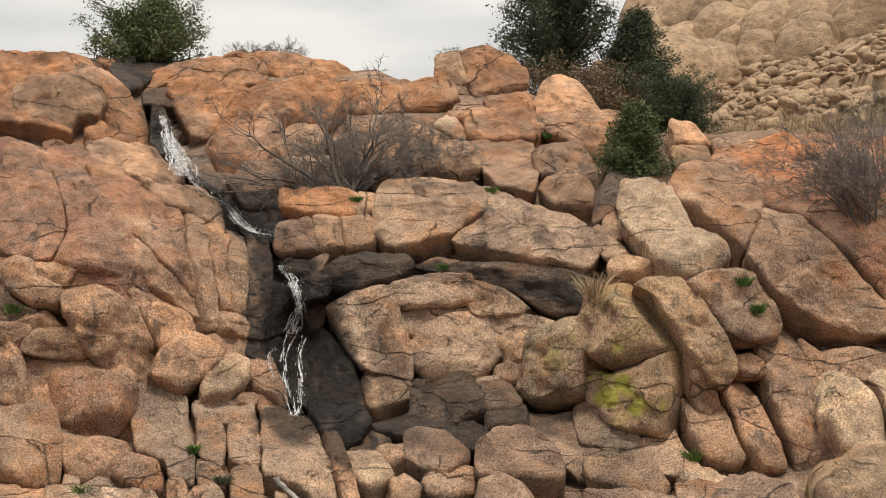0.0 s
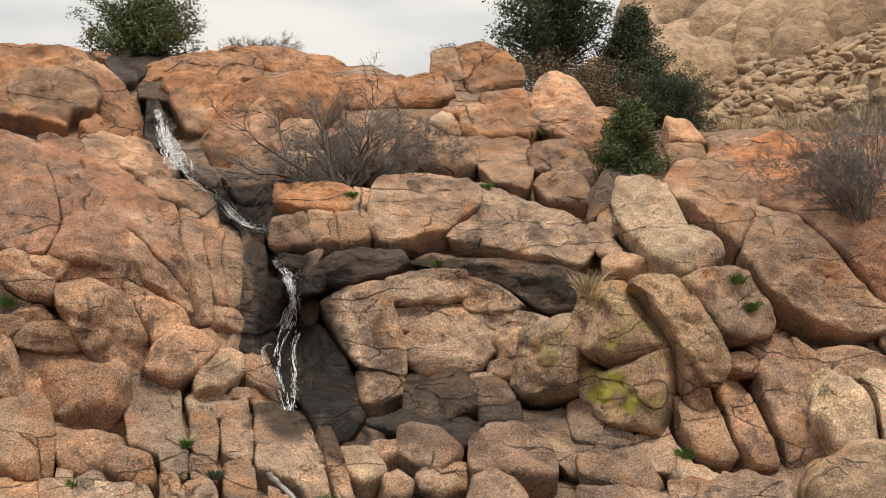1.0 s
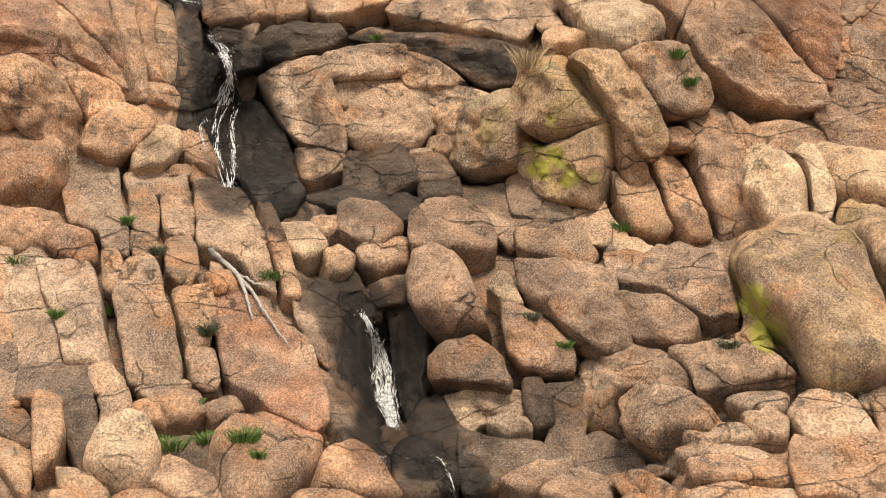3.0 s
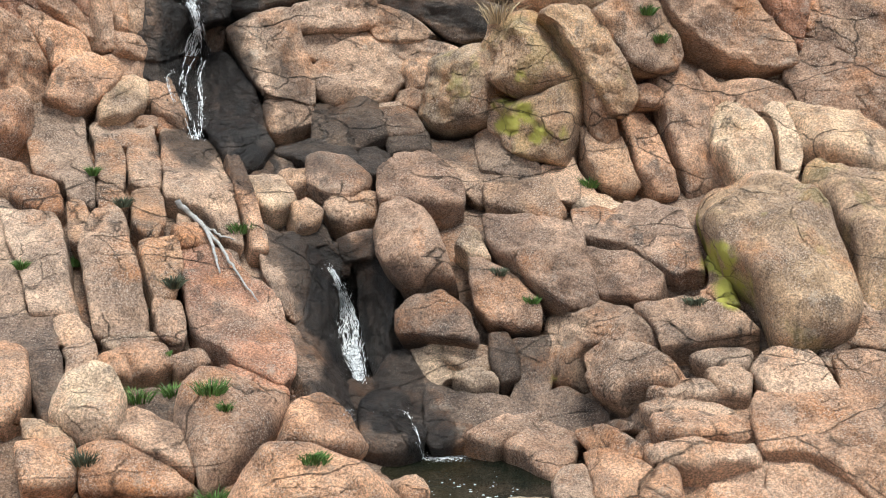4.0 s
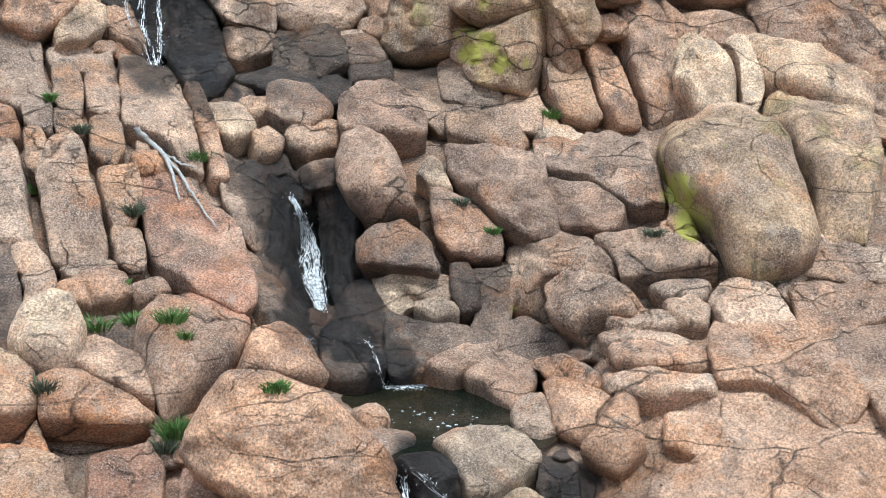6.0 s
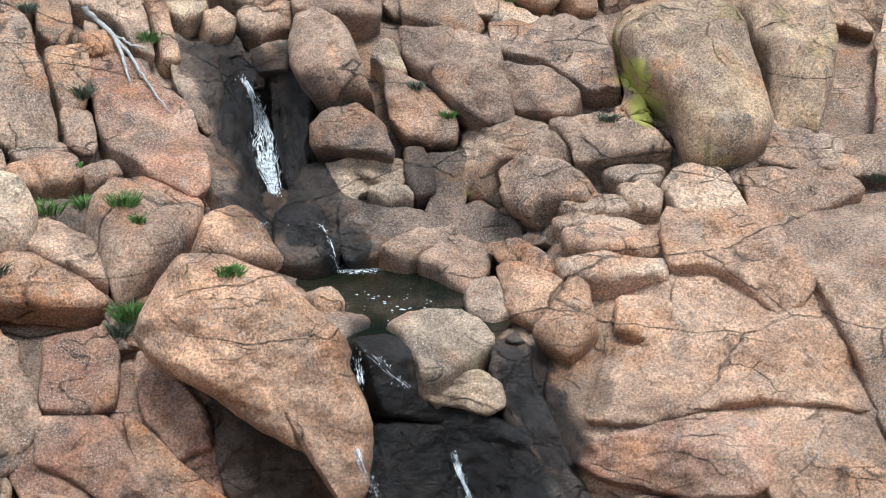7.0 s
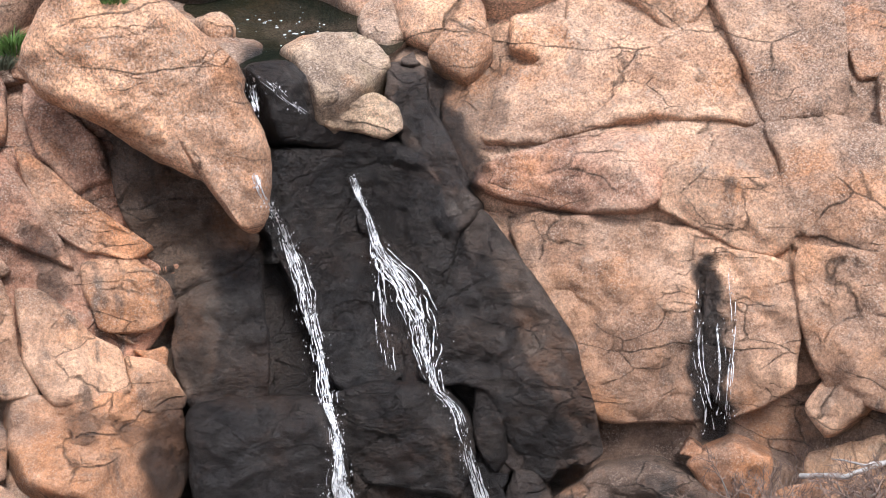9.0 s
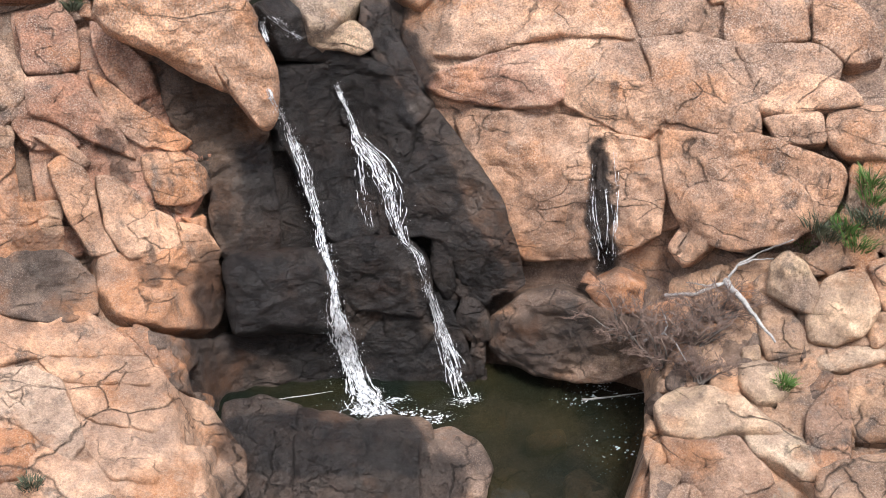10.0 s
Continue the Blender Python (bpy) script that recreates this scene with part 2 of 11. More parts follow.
def far_granite():
    m, nt, bsdf = nodes_of("far_granite")
    geo = nt.nodes.new("ShaderNodeNewGeometry")
    p = geo.outputs["Position"]
    broad, fine = noise_tex(nt, p, 0.12, 6, 0.65), noise_tex(nt, p, 1.1, 7, 0.7)
    col = blend(nt, ramp_of(nt, broad, [(0.4, 0), (0.62, 1)]), (0.4, 0.28, 0.18), (0.26, 0.18, 0.12))
    col = blend(nt, 1.0, col, blend(nt, ramp_of(nt, fine, [(0.35, 0), (0.65, 1)]), (0.62, 0.6, 0.58), (1.3, 1.3, 1.28)), "MULTIPLY")
    bend = nt.nodes.new("ShaderNodeVectorMath")
    bend.operation = "MULTIPLY_ADD"
    wander = add(nt, "ShaderNodeTexNoise", Scale=0.12, Detail=4.0)
    nt.links.new(p, wander.inputs["Vector"])
    nt.links.new(wander.outputs["Color"], bend.inputs[0])
    bend.inputs[1].default_value = (7, 7, 7)
    nt.links.new(p, bend.inputs[2])
    joint = nt.nodes.new("ShaderNodeTexVoronoi")
    joint.feature = "DISTANCE_TO_EDGE"
    joint.inputs["Scale"].default_value = 0.14
    nt.links.new(bend.outputs[0], joint.inputs["Vector"])
    crack = ramp_of(nt, joint.outputs["Distance"], [(0.0, 1), (0.03, 0)])
    col = blend(nt, mathn(nt, "MULTIPLY", crack, 0.2), col, (0.05, 0.04, 0.03))
    nt.links.new(col, bsdf.inputs["Base Color"])
    bsdf.inputs["Roughness"].default_value = 0.92
    rough = bump_of(nt, fine, 0.8, 0.5)
    nt.links.new(bump_of(nt, broad, 0.6, 1.5).outputs[0], rough.inputs["Normal"])
    nt.links.new(rough.outputs[0], bsdf.inputs["Normal"])
    return m


FARROCK = far_granite()


# ---------------------------------------------------------------- the cliff: an amphitheatre of granite about the lookout
def part(name, verts, faces, material, parent=None, label="", smooth=True):
    me = bpy.data.meshes.new(name)
    me.from_pydata(verts, [], faces)
    me.materials.append(material)
    if smooth:
        me.shade_smooth()
    ob = new(name, me)
    ob.parent = parent
    if label:
        ob["label"] = label
    return ob


# horizontal range from the lookout and height above it, from the lower pool to the rim
RIM = [(27.4, -3.0), (28.6, -2.2), (30.0, 1.0), (32.0, 2.9), (35.5, 4.4), (37.0, 5.8), (40.0, 7.4), (44.5, 8.9), (47.0, 9.8)]
THROUGH_POOL = [(9, -15.3), (14.5, -15.0), (14.9, -14.0), (16.3, -11.3), (18.4, -7.6), (18.9, -7.45), (21.8, -7.45), (22.6, -6.9), (23.7, -6.3), (25.2, -4.3)] + RIM
BESIDE_POOL = [(9, -15.3), (15.0, -15.0), (16.1, -11.5), (17.8, -8.4), (20.5, -6.5), (23.5, -5.2), (25.6, -4.0)] + RIM

BANKS = [(8, -13.2), (11.5, -12.9), (14.0, -12.2), (15.6, -11.6), (17.8, -8.4)] + BESIDE_POOL[4:]


def table(profile):
    p = np.array(profile, float)
    return np.degrees(np.arctan2(p[:, 1], p[:, 0])), p[:, 0]


POOL_TABLE, SIDE_TABLE, BANK_TABLE = table(THROUGH_POOL), table(BESIDE_POOL), table(BANKS)


def ease(a, b, x):
    t = min(1, max(0, (x - a) / (b - a)))
    return t * t * (3 - 2 * t)


# spurs and recesses of the face: bearing, height angle, their spreads, and metres back (spurs: minus)
SPURS = [(-12.2, 7.6, 1.6, 2.2, 1.5), (-8.7, 4.0, 1.7, 2.2, 1.5), (-6.6, -1.0, 1.6, 3.0, 1.6), (0.2, -12.4, 1.8, 3.6, 1.5), (10.5, 0.0, 3.6, 4.5, -1.8),
    (19.5, -10.0, 3.6, 3.0, -1.1), (-16.0, 2.8, 4.6, 5.5, -1.6), (-9.9, -8.4, 4.6, 5.0, -1.0), (1.0, -1.0, 4.0, 3.6, 0.9), (0.5, -22.0, 4.0, 4.0, -0.9), (10.0, -29.5, 3.4, 6.0, 0.8)]


def cliff_range(az, el):
    w = 1 - ease(5, 8, abs(az - 6.2))
    b = max(1 - ease(-6, 1, az), ease(34, 37, az))
    side = (1 - b) * np.interp(el, *SIDE_TABLE) + b * np.interp(el, *BANK_TABLE)
    spur = sum(a * math.exp(-((az - x) / u) ** 2 - ((el - y) / v) ** 2) for x, y, u, v, a in SPURS)
    return spur + (w * np.interp(el, *POOL_TABLE) + (1 - w) * side if el > -30 else side)


def sheet_points(world):
    """The places on the face that lie behind the given points, seen from the lookout."""
    q = world - np.array((0, 0, EYE))
    az, el = np.degrees(np.arctan2(q[:, 0], q[:, 1])), np.degrees(np.arctan2(q[:, 2], np.hypot(q[:, 0], q[:, 1])))

    def eased(a, b, x):
        t = np.clip((x - a) / (b - a), 0, 1)
        return t * t * (3 - 2 * t)

    w = (1 - eased(5, 8, np.abs(az - 6.2))) * (el > -30)
    b = np.maximum(1 - eased(-6, 1, az), eased(34, 37, az))
    side = (1 - b) * np.interp(el, *SIDE_TABLE) + b * np.interp(el, *BANK_TABLE)
    d = w * np.interp(el, *POOL_TABLE) + (1 - w) * side
    for x, y, u, v, a in SPURS:
        d = d + a * np.exp(-((az - x) / u) ** 2 - ((el - y) / v) ** 2)
    return np.stack((d * np.sin(np.radians(az)), d * np.cos(np.radians(az)), EYE + d * np.tan(np.radians(el))), 1)


def from_lookout(az, dist, z):
    return Vector((dist * math.sin(radians(az)), dist * math.cos(radians(az)), z))


# dark streaks, most of them wet or varnished: ends of each streak and its half width
STREAKS, LICHEN = [], []


def streak(width, *xyz, strength=1.0):
    pts = [Vector(xyz[i:i + 3]) for i in range(0, len(xyz), 3)]
    for a, b in zip(pts, pts[1:]):
        (STREAKS if strength > 0 else LICHEN).append((a, b, width, abs(strength)))


def wetness(p, near):
    best, out = 0.0, (p - Vector((0, 0, EYE))).normalized()
    for a, b, w, strength in near:
        d = b - a
        t = min(1, max(0, (p - a).dot(d) / d.length_squared))
        off = p - a - d * t
        r = (off - out * off.dot(out) * 0.9).length
        if r < 1.6 * w:
            r += 0.3 * w * noise.noise(p * (1.1 / w)) + 0.12 * noise.noise(p * 3.1)
            best = max(best, strength * (1 - ease(0.72 * w, 1.12 * w, r)))
    return best


def give_wetness(ob, floor=0.0, gain=1.0):
    me, m = ob.data, ob.matrix_basis
    attr = me.attributes.new("wet", "FLOAT", "POINT")
    places = [m @ v.co for v in me.vertices]
    mid = sum(places, Vector()) / len(places)
    reach = max((p - mid).length for p in places)
    away = (mid - Vector((0, 0, EYE))).normalized()
    near = []
    for s in STREAKS:
        a, b, w, _ = s
        off = mid - a - (b - a) * min(1, max(0, (mid - a).dot(b - a) / (b - a).length_squared))
        if reach > 15 or (off - away * off.dot(away) * 0.9).length < 1.4 * reach + 1.7 * w + 0.4:
            near.append(s)
    if near:
        attr.data.foreach_set("value", [max(floor, gain * wetness(p, near)) for p in places])
    else:
        attr.data.foreach_set("value", [floor] * len(places))
    crusted = [s for s in LICHEN if (s[0] - mid).length < 2.5 * reach + 2 * s[2] + 1 and reach < 6]
    if crusted:
        me.attributes.new("lichen", "FLOAT", "POINT").data.foreach_set("value", [wetness(p, crusted) for p in places])


streak(0.40, -8.42, 36.50, 20.35, -7.34, 34.20, 18.53, -6.13, 31.88, 17.63, strength=1)
streak(0.43, -6.13, 31.88, 17.63, -5.06, 32.33, 16.88, -4.09, 31.48, 16.40, strength=1)
streak(0.82, -3.85, 30.74, 15.82, -3.67, 30.68, 14.06, -3.27, 28.74, 12.46, strength=1)
streak(0.64, -2.79, 30.27, 14.80, -2.33, 28.85, 12.83, -1.98, 27.59, 11.82, strength=1)
streak(0.35, -3.29, 30.62, 15.14, -2.31, 30.10, 15.39, strength=1)
# near-level dark band below the upper ledge slab
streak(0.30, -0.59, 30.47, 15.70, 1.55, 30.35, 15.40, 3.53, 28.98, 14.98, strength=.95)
streak(0.31, -1.03, 28.06, 11.96, 0.81, 27.95, 11.78, strength=.85)
streak(0.22, -0.78, 35.98, 19.38, -0.64, 32.74, 17.78, strength=.8)
streak(0.20, 0.80, 32.35, 17.60, 0.93, 31.04, 16.38, strength=.75)
streak(0.16, -1.47, 31.85, 17.27, -1.28, 30.83, 16.23, strength=.7)
streak(0.21, 3.30, 34.42, 18.56, 3.65, 31.57, 17.39, strength=.7)
streak(0.27, 2.14, 33.16, 17.97, 2.41, 30.95, 16.51, strength=.6)
streak(0.37, 4.58, 27.62, 14.60, 4.99, 27.24, 13.88, strength=.5)
streak(0.81, -0.61, 25.75, 10.40, -0.14, 25.53, 9.17, 0.10, 23.70, 8.02, strength=1)
streak(0.56, 0.21, 24.68, 8.21, 0.93, 22.90, 7.81, 1.52, 22.14, 7.51, strength=1)
streak(0.52, 0.54, 25.82, 10.17, 0.98, 24.78, 9.10, 1.06, 23.49, 8.08, strength=.9)
streak(0.24, -1.91, 26.52, 11.21, -1.37, 25.11, 10.38, strength=.8)
streak(0.31, -5.24, 22.39, 9.29, -5.01, 20.83, 8.42, strength=.6)
streak(0.44, -3.18, 20.84, 8.32, -2.80, 20.77, 8.25, strength=.65)
streak(0.33, 2.69, 23.77, 8.45, 3.77, 23.63, 8.49, strength=.5)
streak(0.27, 6.08, 22.50, 9.32, 7.43, 21.82, 9.54, strength=.5)
streak(0.36, 4.44, 18.31, 6.79, 5.16, 17.82, 6.60, strength=.55)
streak(0.66, 1.81, 18.32, 7.04, 2.47, 18.07, 5.68, strength=1)
streak(1.13, 2.55, 18.03, 5.40, 2.59, 16.99, 3.61, strength=1)
streak(1.23, 1.67, 16.69, 3.89, 1.43, 15.57, 1.50, strength=1)
streak(1.04, 3.70, 17.80, 5.34, 4.31, 16.15, 3.99, strength=1)
streak(0.52, 4.11, 18.27, 6.77, 4.46, 17.29, 6.04, strength=1)
streak(1.22, 4.31, 16.15, 3.99, 5.05, 15.03, 2.24, strength=1)
streak(1.18, 3.05, 17.00, 3.56, 3.33, 15.27, 1.49, strength=1)
streak(0.2, 7.98, 15.30, 5.10, 7.94, 14.70, 4.17, 7.92, 14.04, 2.93, strength=1)
streak(0.3, 7.95, 14.80, 4.35, 7.92, 14.04, 2.93, strength=1)
streak(0.47, -0.34, 17.51, 6.49, 0.41, 17.40, 5.37, 0.95, 16.99, 4.68, strength=.75)
streak(0.65, 0.74, 16.74, 4.24, 0.69, 16.10, 2.93, strength=.85)
streak(0.26, -1.33, 15.57, 2.93, -0.06, 15.88, 2.44, strength=.7)
streak(0.22, -1.79, 17.15, 5.28, -1.52, 16.66, 4.59, strength=.6)
streak(0.96, 0.26, 15.80, 2.05, 2.52, 15.10, 0.36, 4.89, 14.44, 0.18, strength=1)
streak(0.86, 4.90, 14.52, 0.43, 7.16, 13.82, 1.25, strength=.8)
streak(0.49, 7.16, 13.82, 1.25, 8.52, 13.14, 1.58, strength=.6)
streak(0.46, -3.36, 15.82, 3.72, -2.95, 15.29, 2.95, strength=.6)
streak(0.37, 7.30, 25.01, 11.01, 7.18, 23.82, 10.58, 7.15, 22.80, 10.17, strength=-1)
streak(0.12, 8.11, 25.55, 11.41, 8.63, 25.50, 11.48, strength=-.8)
streak(0.09, 7.71, 21.75, 9.66, 8.20, 21.67, 9.61, strength=-.9)
streak(0.28, 3.55, 28.34, 13.20, 3.61, 28.22, 12.83, strength=-1)
streak(0.27, 4.00, 27.98, 13.10, 4.19, 27.82, 12.62, strength=-1)
streak(0.12, 4.75, 27.54, 12.90, 4.76, 27.52, 12.65, strength=-.7)
streak(0.18, 3.80, 28.24, 14.10, 3.85, 28.13, 13.86, strength=-.8)
streak(0.10, 4.02, 23.75, 8.68, 4.01, 23.44, 8.32, strength=-.8)
streak(0.19, 8.29, 25.39, 11.38, 8.52, 25.09, 11.31, strength=-.6)
streak(0.69, 1.22, 25.75, 10.54, 1.97, 24.62, 9.60, 2.14, 23.72, 8.46, strength=.45)
streak(0.80, 3.26, 25.37, 10.51, 4.64, 24.52, 9.87, strength=.4)
streak(0.65, 3.12, 23.72, 8.46, 4.45, 23.12, 8.19, strength=.35)
streak(0.55, 4.92, 18.96, 7.31, 5.31, 18.57, 7.16, strength=.4)
streak(0.46, 0.66, 25.95, 10.38, 1.09, 24.82, 9.32, 1.16, 23.39, 8.11, 1.54, 22.52, 7.71, strength=.85)
streak(0.49, 2.92, 23.92, 8.75, 3.66, 23.65, 8.48, strength=.6)
streak(0.56, 1.20, 24.57, 9.15, 2.25, 23.72, 8.46, strength=.5)
streak(0.69, 3.51, 25.55, 10.59, 4.54, 24.68, 10.06, strength=.45)
streak(0.50, 2.19, 28.42, 12.23, 3.56, 27.43, 11.84, strength=.5)
streak(0.46, -1.63, 29.86, 14.60, -1.07, 29.13, 12.81, strength=.5)
streak(0.38, 2.74, 28.83, 13.08, 1.94, 28.33, 12.12, strength=.55)
streak(0.34, -0.93, 25.33, 10.35, -0.55, 23.62, 8.92, strength=.7)
streak(0.35, 0.54, 26.17, 10.46, 0.99, 25.35, 9.91, 1.19, 24.28, 8.77, strength=1)
streak(0.39, -1.07, 25.89, 10.72, -0.60, 25.64, 10.30, strength=.7)
streak(0.8, 0.18, 13.22, 0.30, 3.09, 12.25, 0.30, strength=1)
streak(0.7, -0.04, 11.71, 0.30, 3.74, 11.17, 0.30, strength=.85)


def crest(az):
    """How high the near rim stands, in degrees above level."""
    return float(np.interp(az, [-60, -20, -8, -3, -1, 4, 7, 9.5, 14, 60], [11.3, 11.3, 11.2, 11.0, 10.2, 9.9, 9.4, 8.1, 8.0, 8.0]))


def build_cliff():
    azs = [-62 + 0.5 * i for i in range(0, 249)]
    rows = 190
    verts, faces = [], []
    for az in azs:
        top = crest(az)
        for j in range(rows):
            el = -59 + (top + 59) * j / (rows - 1)
            d = float(cliff_range(az, el)) + 0.36
            p = from_lookout(az, d, EYE + (d - 0.36) * math.tan(radians(el)))
            k = 0.35 * noise.fractal(p * 0.55, 1.0, 2.0, 4) + 0.12 * noise.noise(p * 2.3)
            verts.append(p + Vector((0, 0, 1)) * k * 0.4 + p.normalized() * k * 0.5)
        # plateau behind the rim
        d0 = float(cliff_range(az, top)) + 0.36
        for j in range(1, 15):
            d = d0 + 1.5 * 1.45 ** j
            z = EYE + (d0 - 0.36) * math.tan(radians(top)) - 0.02 * (d - d0) - 0.3 * math.sin(j)
            verts.append(from_lookout(az, d, z))
    n = rows + 14
    for i in range(len(azs) - 1):
        for j in range(n - 1):
            a = i * n + j
            faces.append((a, a + n, a + n + 1, a + 1))
    ob = part("cliff", verts, faces, GRANITE)
    ob.color = (0.3, 0.2, 0.14, 0.0)
    give_wetness(ob)
    return tagged(ob, "terraced cliff of orange-brown granite with wet black gullies", "cliff", kind="structure")


cliff = build_cliff()

# the bank below and behind the lookout, and the ground to the horizon
def build_bank():
    xs = [-400, -120, -60] + [-40 + 2 * i for i in range(51)] + [90, 160, 400]
    prof = [(11.0, -15.4), (6.0, -15.3), (3.0, -10.5), (0.0, -5.6), (-1.5, -2.3), (-4, -1.8), (-12, -1.6), (-40, 0.5), (-120, 6), (-400, 10)]
    verts, faces = [], []
    for x in xs:
        for y, z in prof:
            p = Vector((x, y, z))
            k = 0 if y > 6 else noise.noise(p * 0.3) * 0.5
            verts.append((x, y - max(0, abs(x) - 14) * 0.4, EYE + z + k))
    n = len(prof)
    for i in range(len(xs) - 1):
        for j in range(n - 1):
            a = i * n + j
            faces.append((a, a + 1, a + n + 1, a + n))
    ob = part("ground", verts, faces, GRANITE)
    ob.color = (0.3, 0.21, 0.15, 0)
    give_wetness(ob)
    return tagged(ob, "rocky granite ground of the near bank", "ground", kind="structure")


build_bank()

# ---------------------------------------------------------------- rocks
TONES = {
    "n": (0.6, 0.36, 0.225, 0), "h": (0.56, 0.39, 0.275, 0), "e": (0.5, 0.215, 0.1, 0),
    "o": (0.48, 0.24, 0.125, 0), "t": (0.47, 0.30, 0.19, 0), "g": (0.36, 0.235, 0.165, 0), "p": (0.62, 0.46, 0.32, 0.05),
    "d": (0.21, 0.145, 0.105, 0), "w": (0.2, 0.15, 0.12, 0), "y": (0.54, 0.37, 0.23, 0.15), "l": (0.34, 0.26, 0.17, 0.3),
    "q": (0.5, 0.305, 0.195, 0.0), "r": (0.45, 0.235, 0.15, 0), "v": (0.24, 0.175, 0.14, 0), "x": (0.2, 0.14, 0.1, 0),
}
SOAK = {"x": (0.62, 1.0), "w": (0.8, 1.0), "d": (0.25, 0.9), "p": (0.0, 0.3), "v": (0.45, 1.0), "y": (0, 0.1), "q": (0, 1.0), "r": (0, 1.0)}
rng = random.Random(7)


def smooth_outline(corners, times=2):
    pts = [Vector(c) for c in corners]
    for step in range(times):
        keep = (0.08, 0.2)[step]
        out = []
        for i, p in enumerate(pts):
            q = pts[(i + 1) % len(pts)]
            out += [p.lerp(q, keep), p.lerp(q, 1 - keep)]
        pts = out
    return pts


def resampled(pts, n):
    lens = [(pts[(i + 1) % len(pts)] - p).length for i, p in enumerate(pts)]
    total, out, i, run = sum(lens), [], 0, 0.0
    for k in range(n):
        goal = total * k / n
        while run + lens[i] < goal and i < len(pts) - 1:
            run += lens[i]
            i += 1
        out.append(pts[i].lerp(pts[(i + 1) % len(pts)], min(1, (goal - run) / max(lens[i], 1e-6))))
    return out


def soft_min(a, b, k):
    h = max(k - abs(a - b), 0.0) / k
    return min(a, b) - h * h * k * 0.25


def rock_mesh(name, corners, depth, rim, steep, seed):
    """A joint block with the given outline in its own plane: broken facets in front, a worn rim, and a body that runs back into the cliff."""
    rs = random.Random(seed)
    pts = smooth_outline(corners)
    around = sum((pts[(i + 1) % len(pts)] - p).length for i, p in enumerate(pts))
    n = int(min(132, max(36, around / 0.085)))
    pts = resampled(pts, n)
    mid = sum(pts, Vector((0, 0))) / n
    pts = [p + (p - mid).normalized() * min(0.05 if steep < 0.3 else 0.085, 0.16 * (p - mid).length) for p in pts]
    reach = [(p - mid).length for p in pts]
    small, big = min(reach), max(reach)
    hx, hy = max(abs(p.x - mid.x) for p in pts), max(abs(p.y - mid.y) for p in pts)
    size = min(1.2, math.sqrt(hx * hy))
    rings = int(min(36, max(10, big / 0.07)))
    shift = Vector((seed * 3.7 % 50, seed * 7.9 % 50, seed * 1.3 % 50))
    # how squarely the spokes meet the outline
    square = []
    for i, p in enumerate(pts):
        d, along = (p - mid).normalized(), (pts[(i + 1) % n] - pts[i - 1]).normalized()
        square.append(max(0.25, abs(d.x * along.y - d.y * along.x)))
    # facets of the front: a broad face, a weathered top, an undercut foot, flanks and broken corners
    face = Vector((rs.uniform(-0.22, 0.22), rs.uniform(-0.12, 0.2))) * steep
    facets = [(0.0, 1.0, rs.uniform(0.3, 0.85), rs.uniform(0.45, 1.0)), (0.0, -1.0, rs.uniform(0.6, 0.95), rs.uniform(0.8, 1.6))]
    for a in (0.0, math.pi):
        facets.append((math.cos(a), math.sin(a) + rs.uniform(-0.4, 0.4), rs.uniform(0.5, 0.95), rs.uniform(0.3, 1.0)))
    for _ in range(3):
        a = rs.uniform(0, 2 * math.pi)
        facets.append((math.cos(a), math.sin(a), rs.uniform(0.45, 0.95), rs.uniform(0.3, 1.1)))
    facets = [(x / math.hypot(x, y), y / math.hypot(x, y), f, t * steep) for x, y, f, t in facets]
    worn = 0.06 * size
    swell = 0.17 * size if steep > 0.3 else min(0.12, 0.17 * size)
    radius = min(rim, 0.45 * small)
    verts, faces = [], []

    def front(q, edge):
        x, y = q.x - mid.x, q.y - mid.y
        w = Vector((q.x, q.y, 0)) * 0.8 + shift
        x += 0.16 * size * noise.noise(w * 1.3)
        y += 0.16 * size * noise.noise(w * 1.3 + Vector((0, 0, 9)))
        h = depth + face.x * x + face.y * y
        for fx, fy, f, t in facets:
            h = soft_min(h, depth - t * (fx * x + fy * y - f * math.hypot(fx * hx, fy * hy) * 0.9), worn)
        h = max(h, -0.5 * depth - 0.2)
        knob = noise.noise(w * 2.1 + Vector((4, 0, 0)))
        h += swell * noise.fractal(w, 1.0, 2.0, 4) + 0.14 * size * (min(abs(knob), 0.3) - 0.2) + 0.07 * noise.noise(w * 3.6) + 0.05 * (0.25 - abs(noise.noise(w * 5.5))) + 0.025 * noise.noise(w * 11)
        if edge < radius:
            h -= (1 - math.sqrt(max(0.0, 1 - (1 - edge / radius) ** 2))) * radius * 1.25
        return h

    verts.append((mid.x, mid.y, front(mid, 9.0)))
    for k in range(1, rings + 1):
        r = 1 - (1 - k / rings) ** 1.6
        for j, p in enumerate(pts):
            q = mid + (p - mid) * r
            chip = 0.025 * noise.noise(Vector((q.x, q.y, 0)) * 5 + shift) * r * r + 0.06 * noise.noise(Vector((q.x, q.y, 3)) * 1.7 + shift) * r * r
            h = front(q, (1 - r) * reach[j] * square[j])
            q += (p - mid).normalized() * chip
            verts.append((q.x, q.y, h))
    last = verts[-n:]
    for grow, drop in ((0.985, 0.12), (0.95, 0.5), (0.8, 1.2)):
        verts += [(mid.x + (x - mid.x) * grow, mid.y + (y - mid.y) * grow, h - drop) for x, y, h in last]
    total = rings + 3
    for j in range(n):
        faces.append((0, 1 + j, 1 + (j + 1) % n))
    for r in range(total - 1):
        for j in range(n):
            a, b = 1 + r * n + j, 1 + r * n + (j + 1) % n
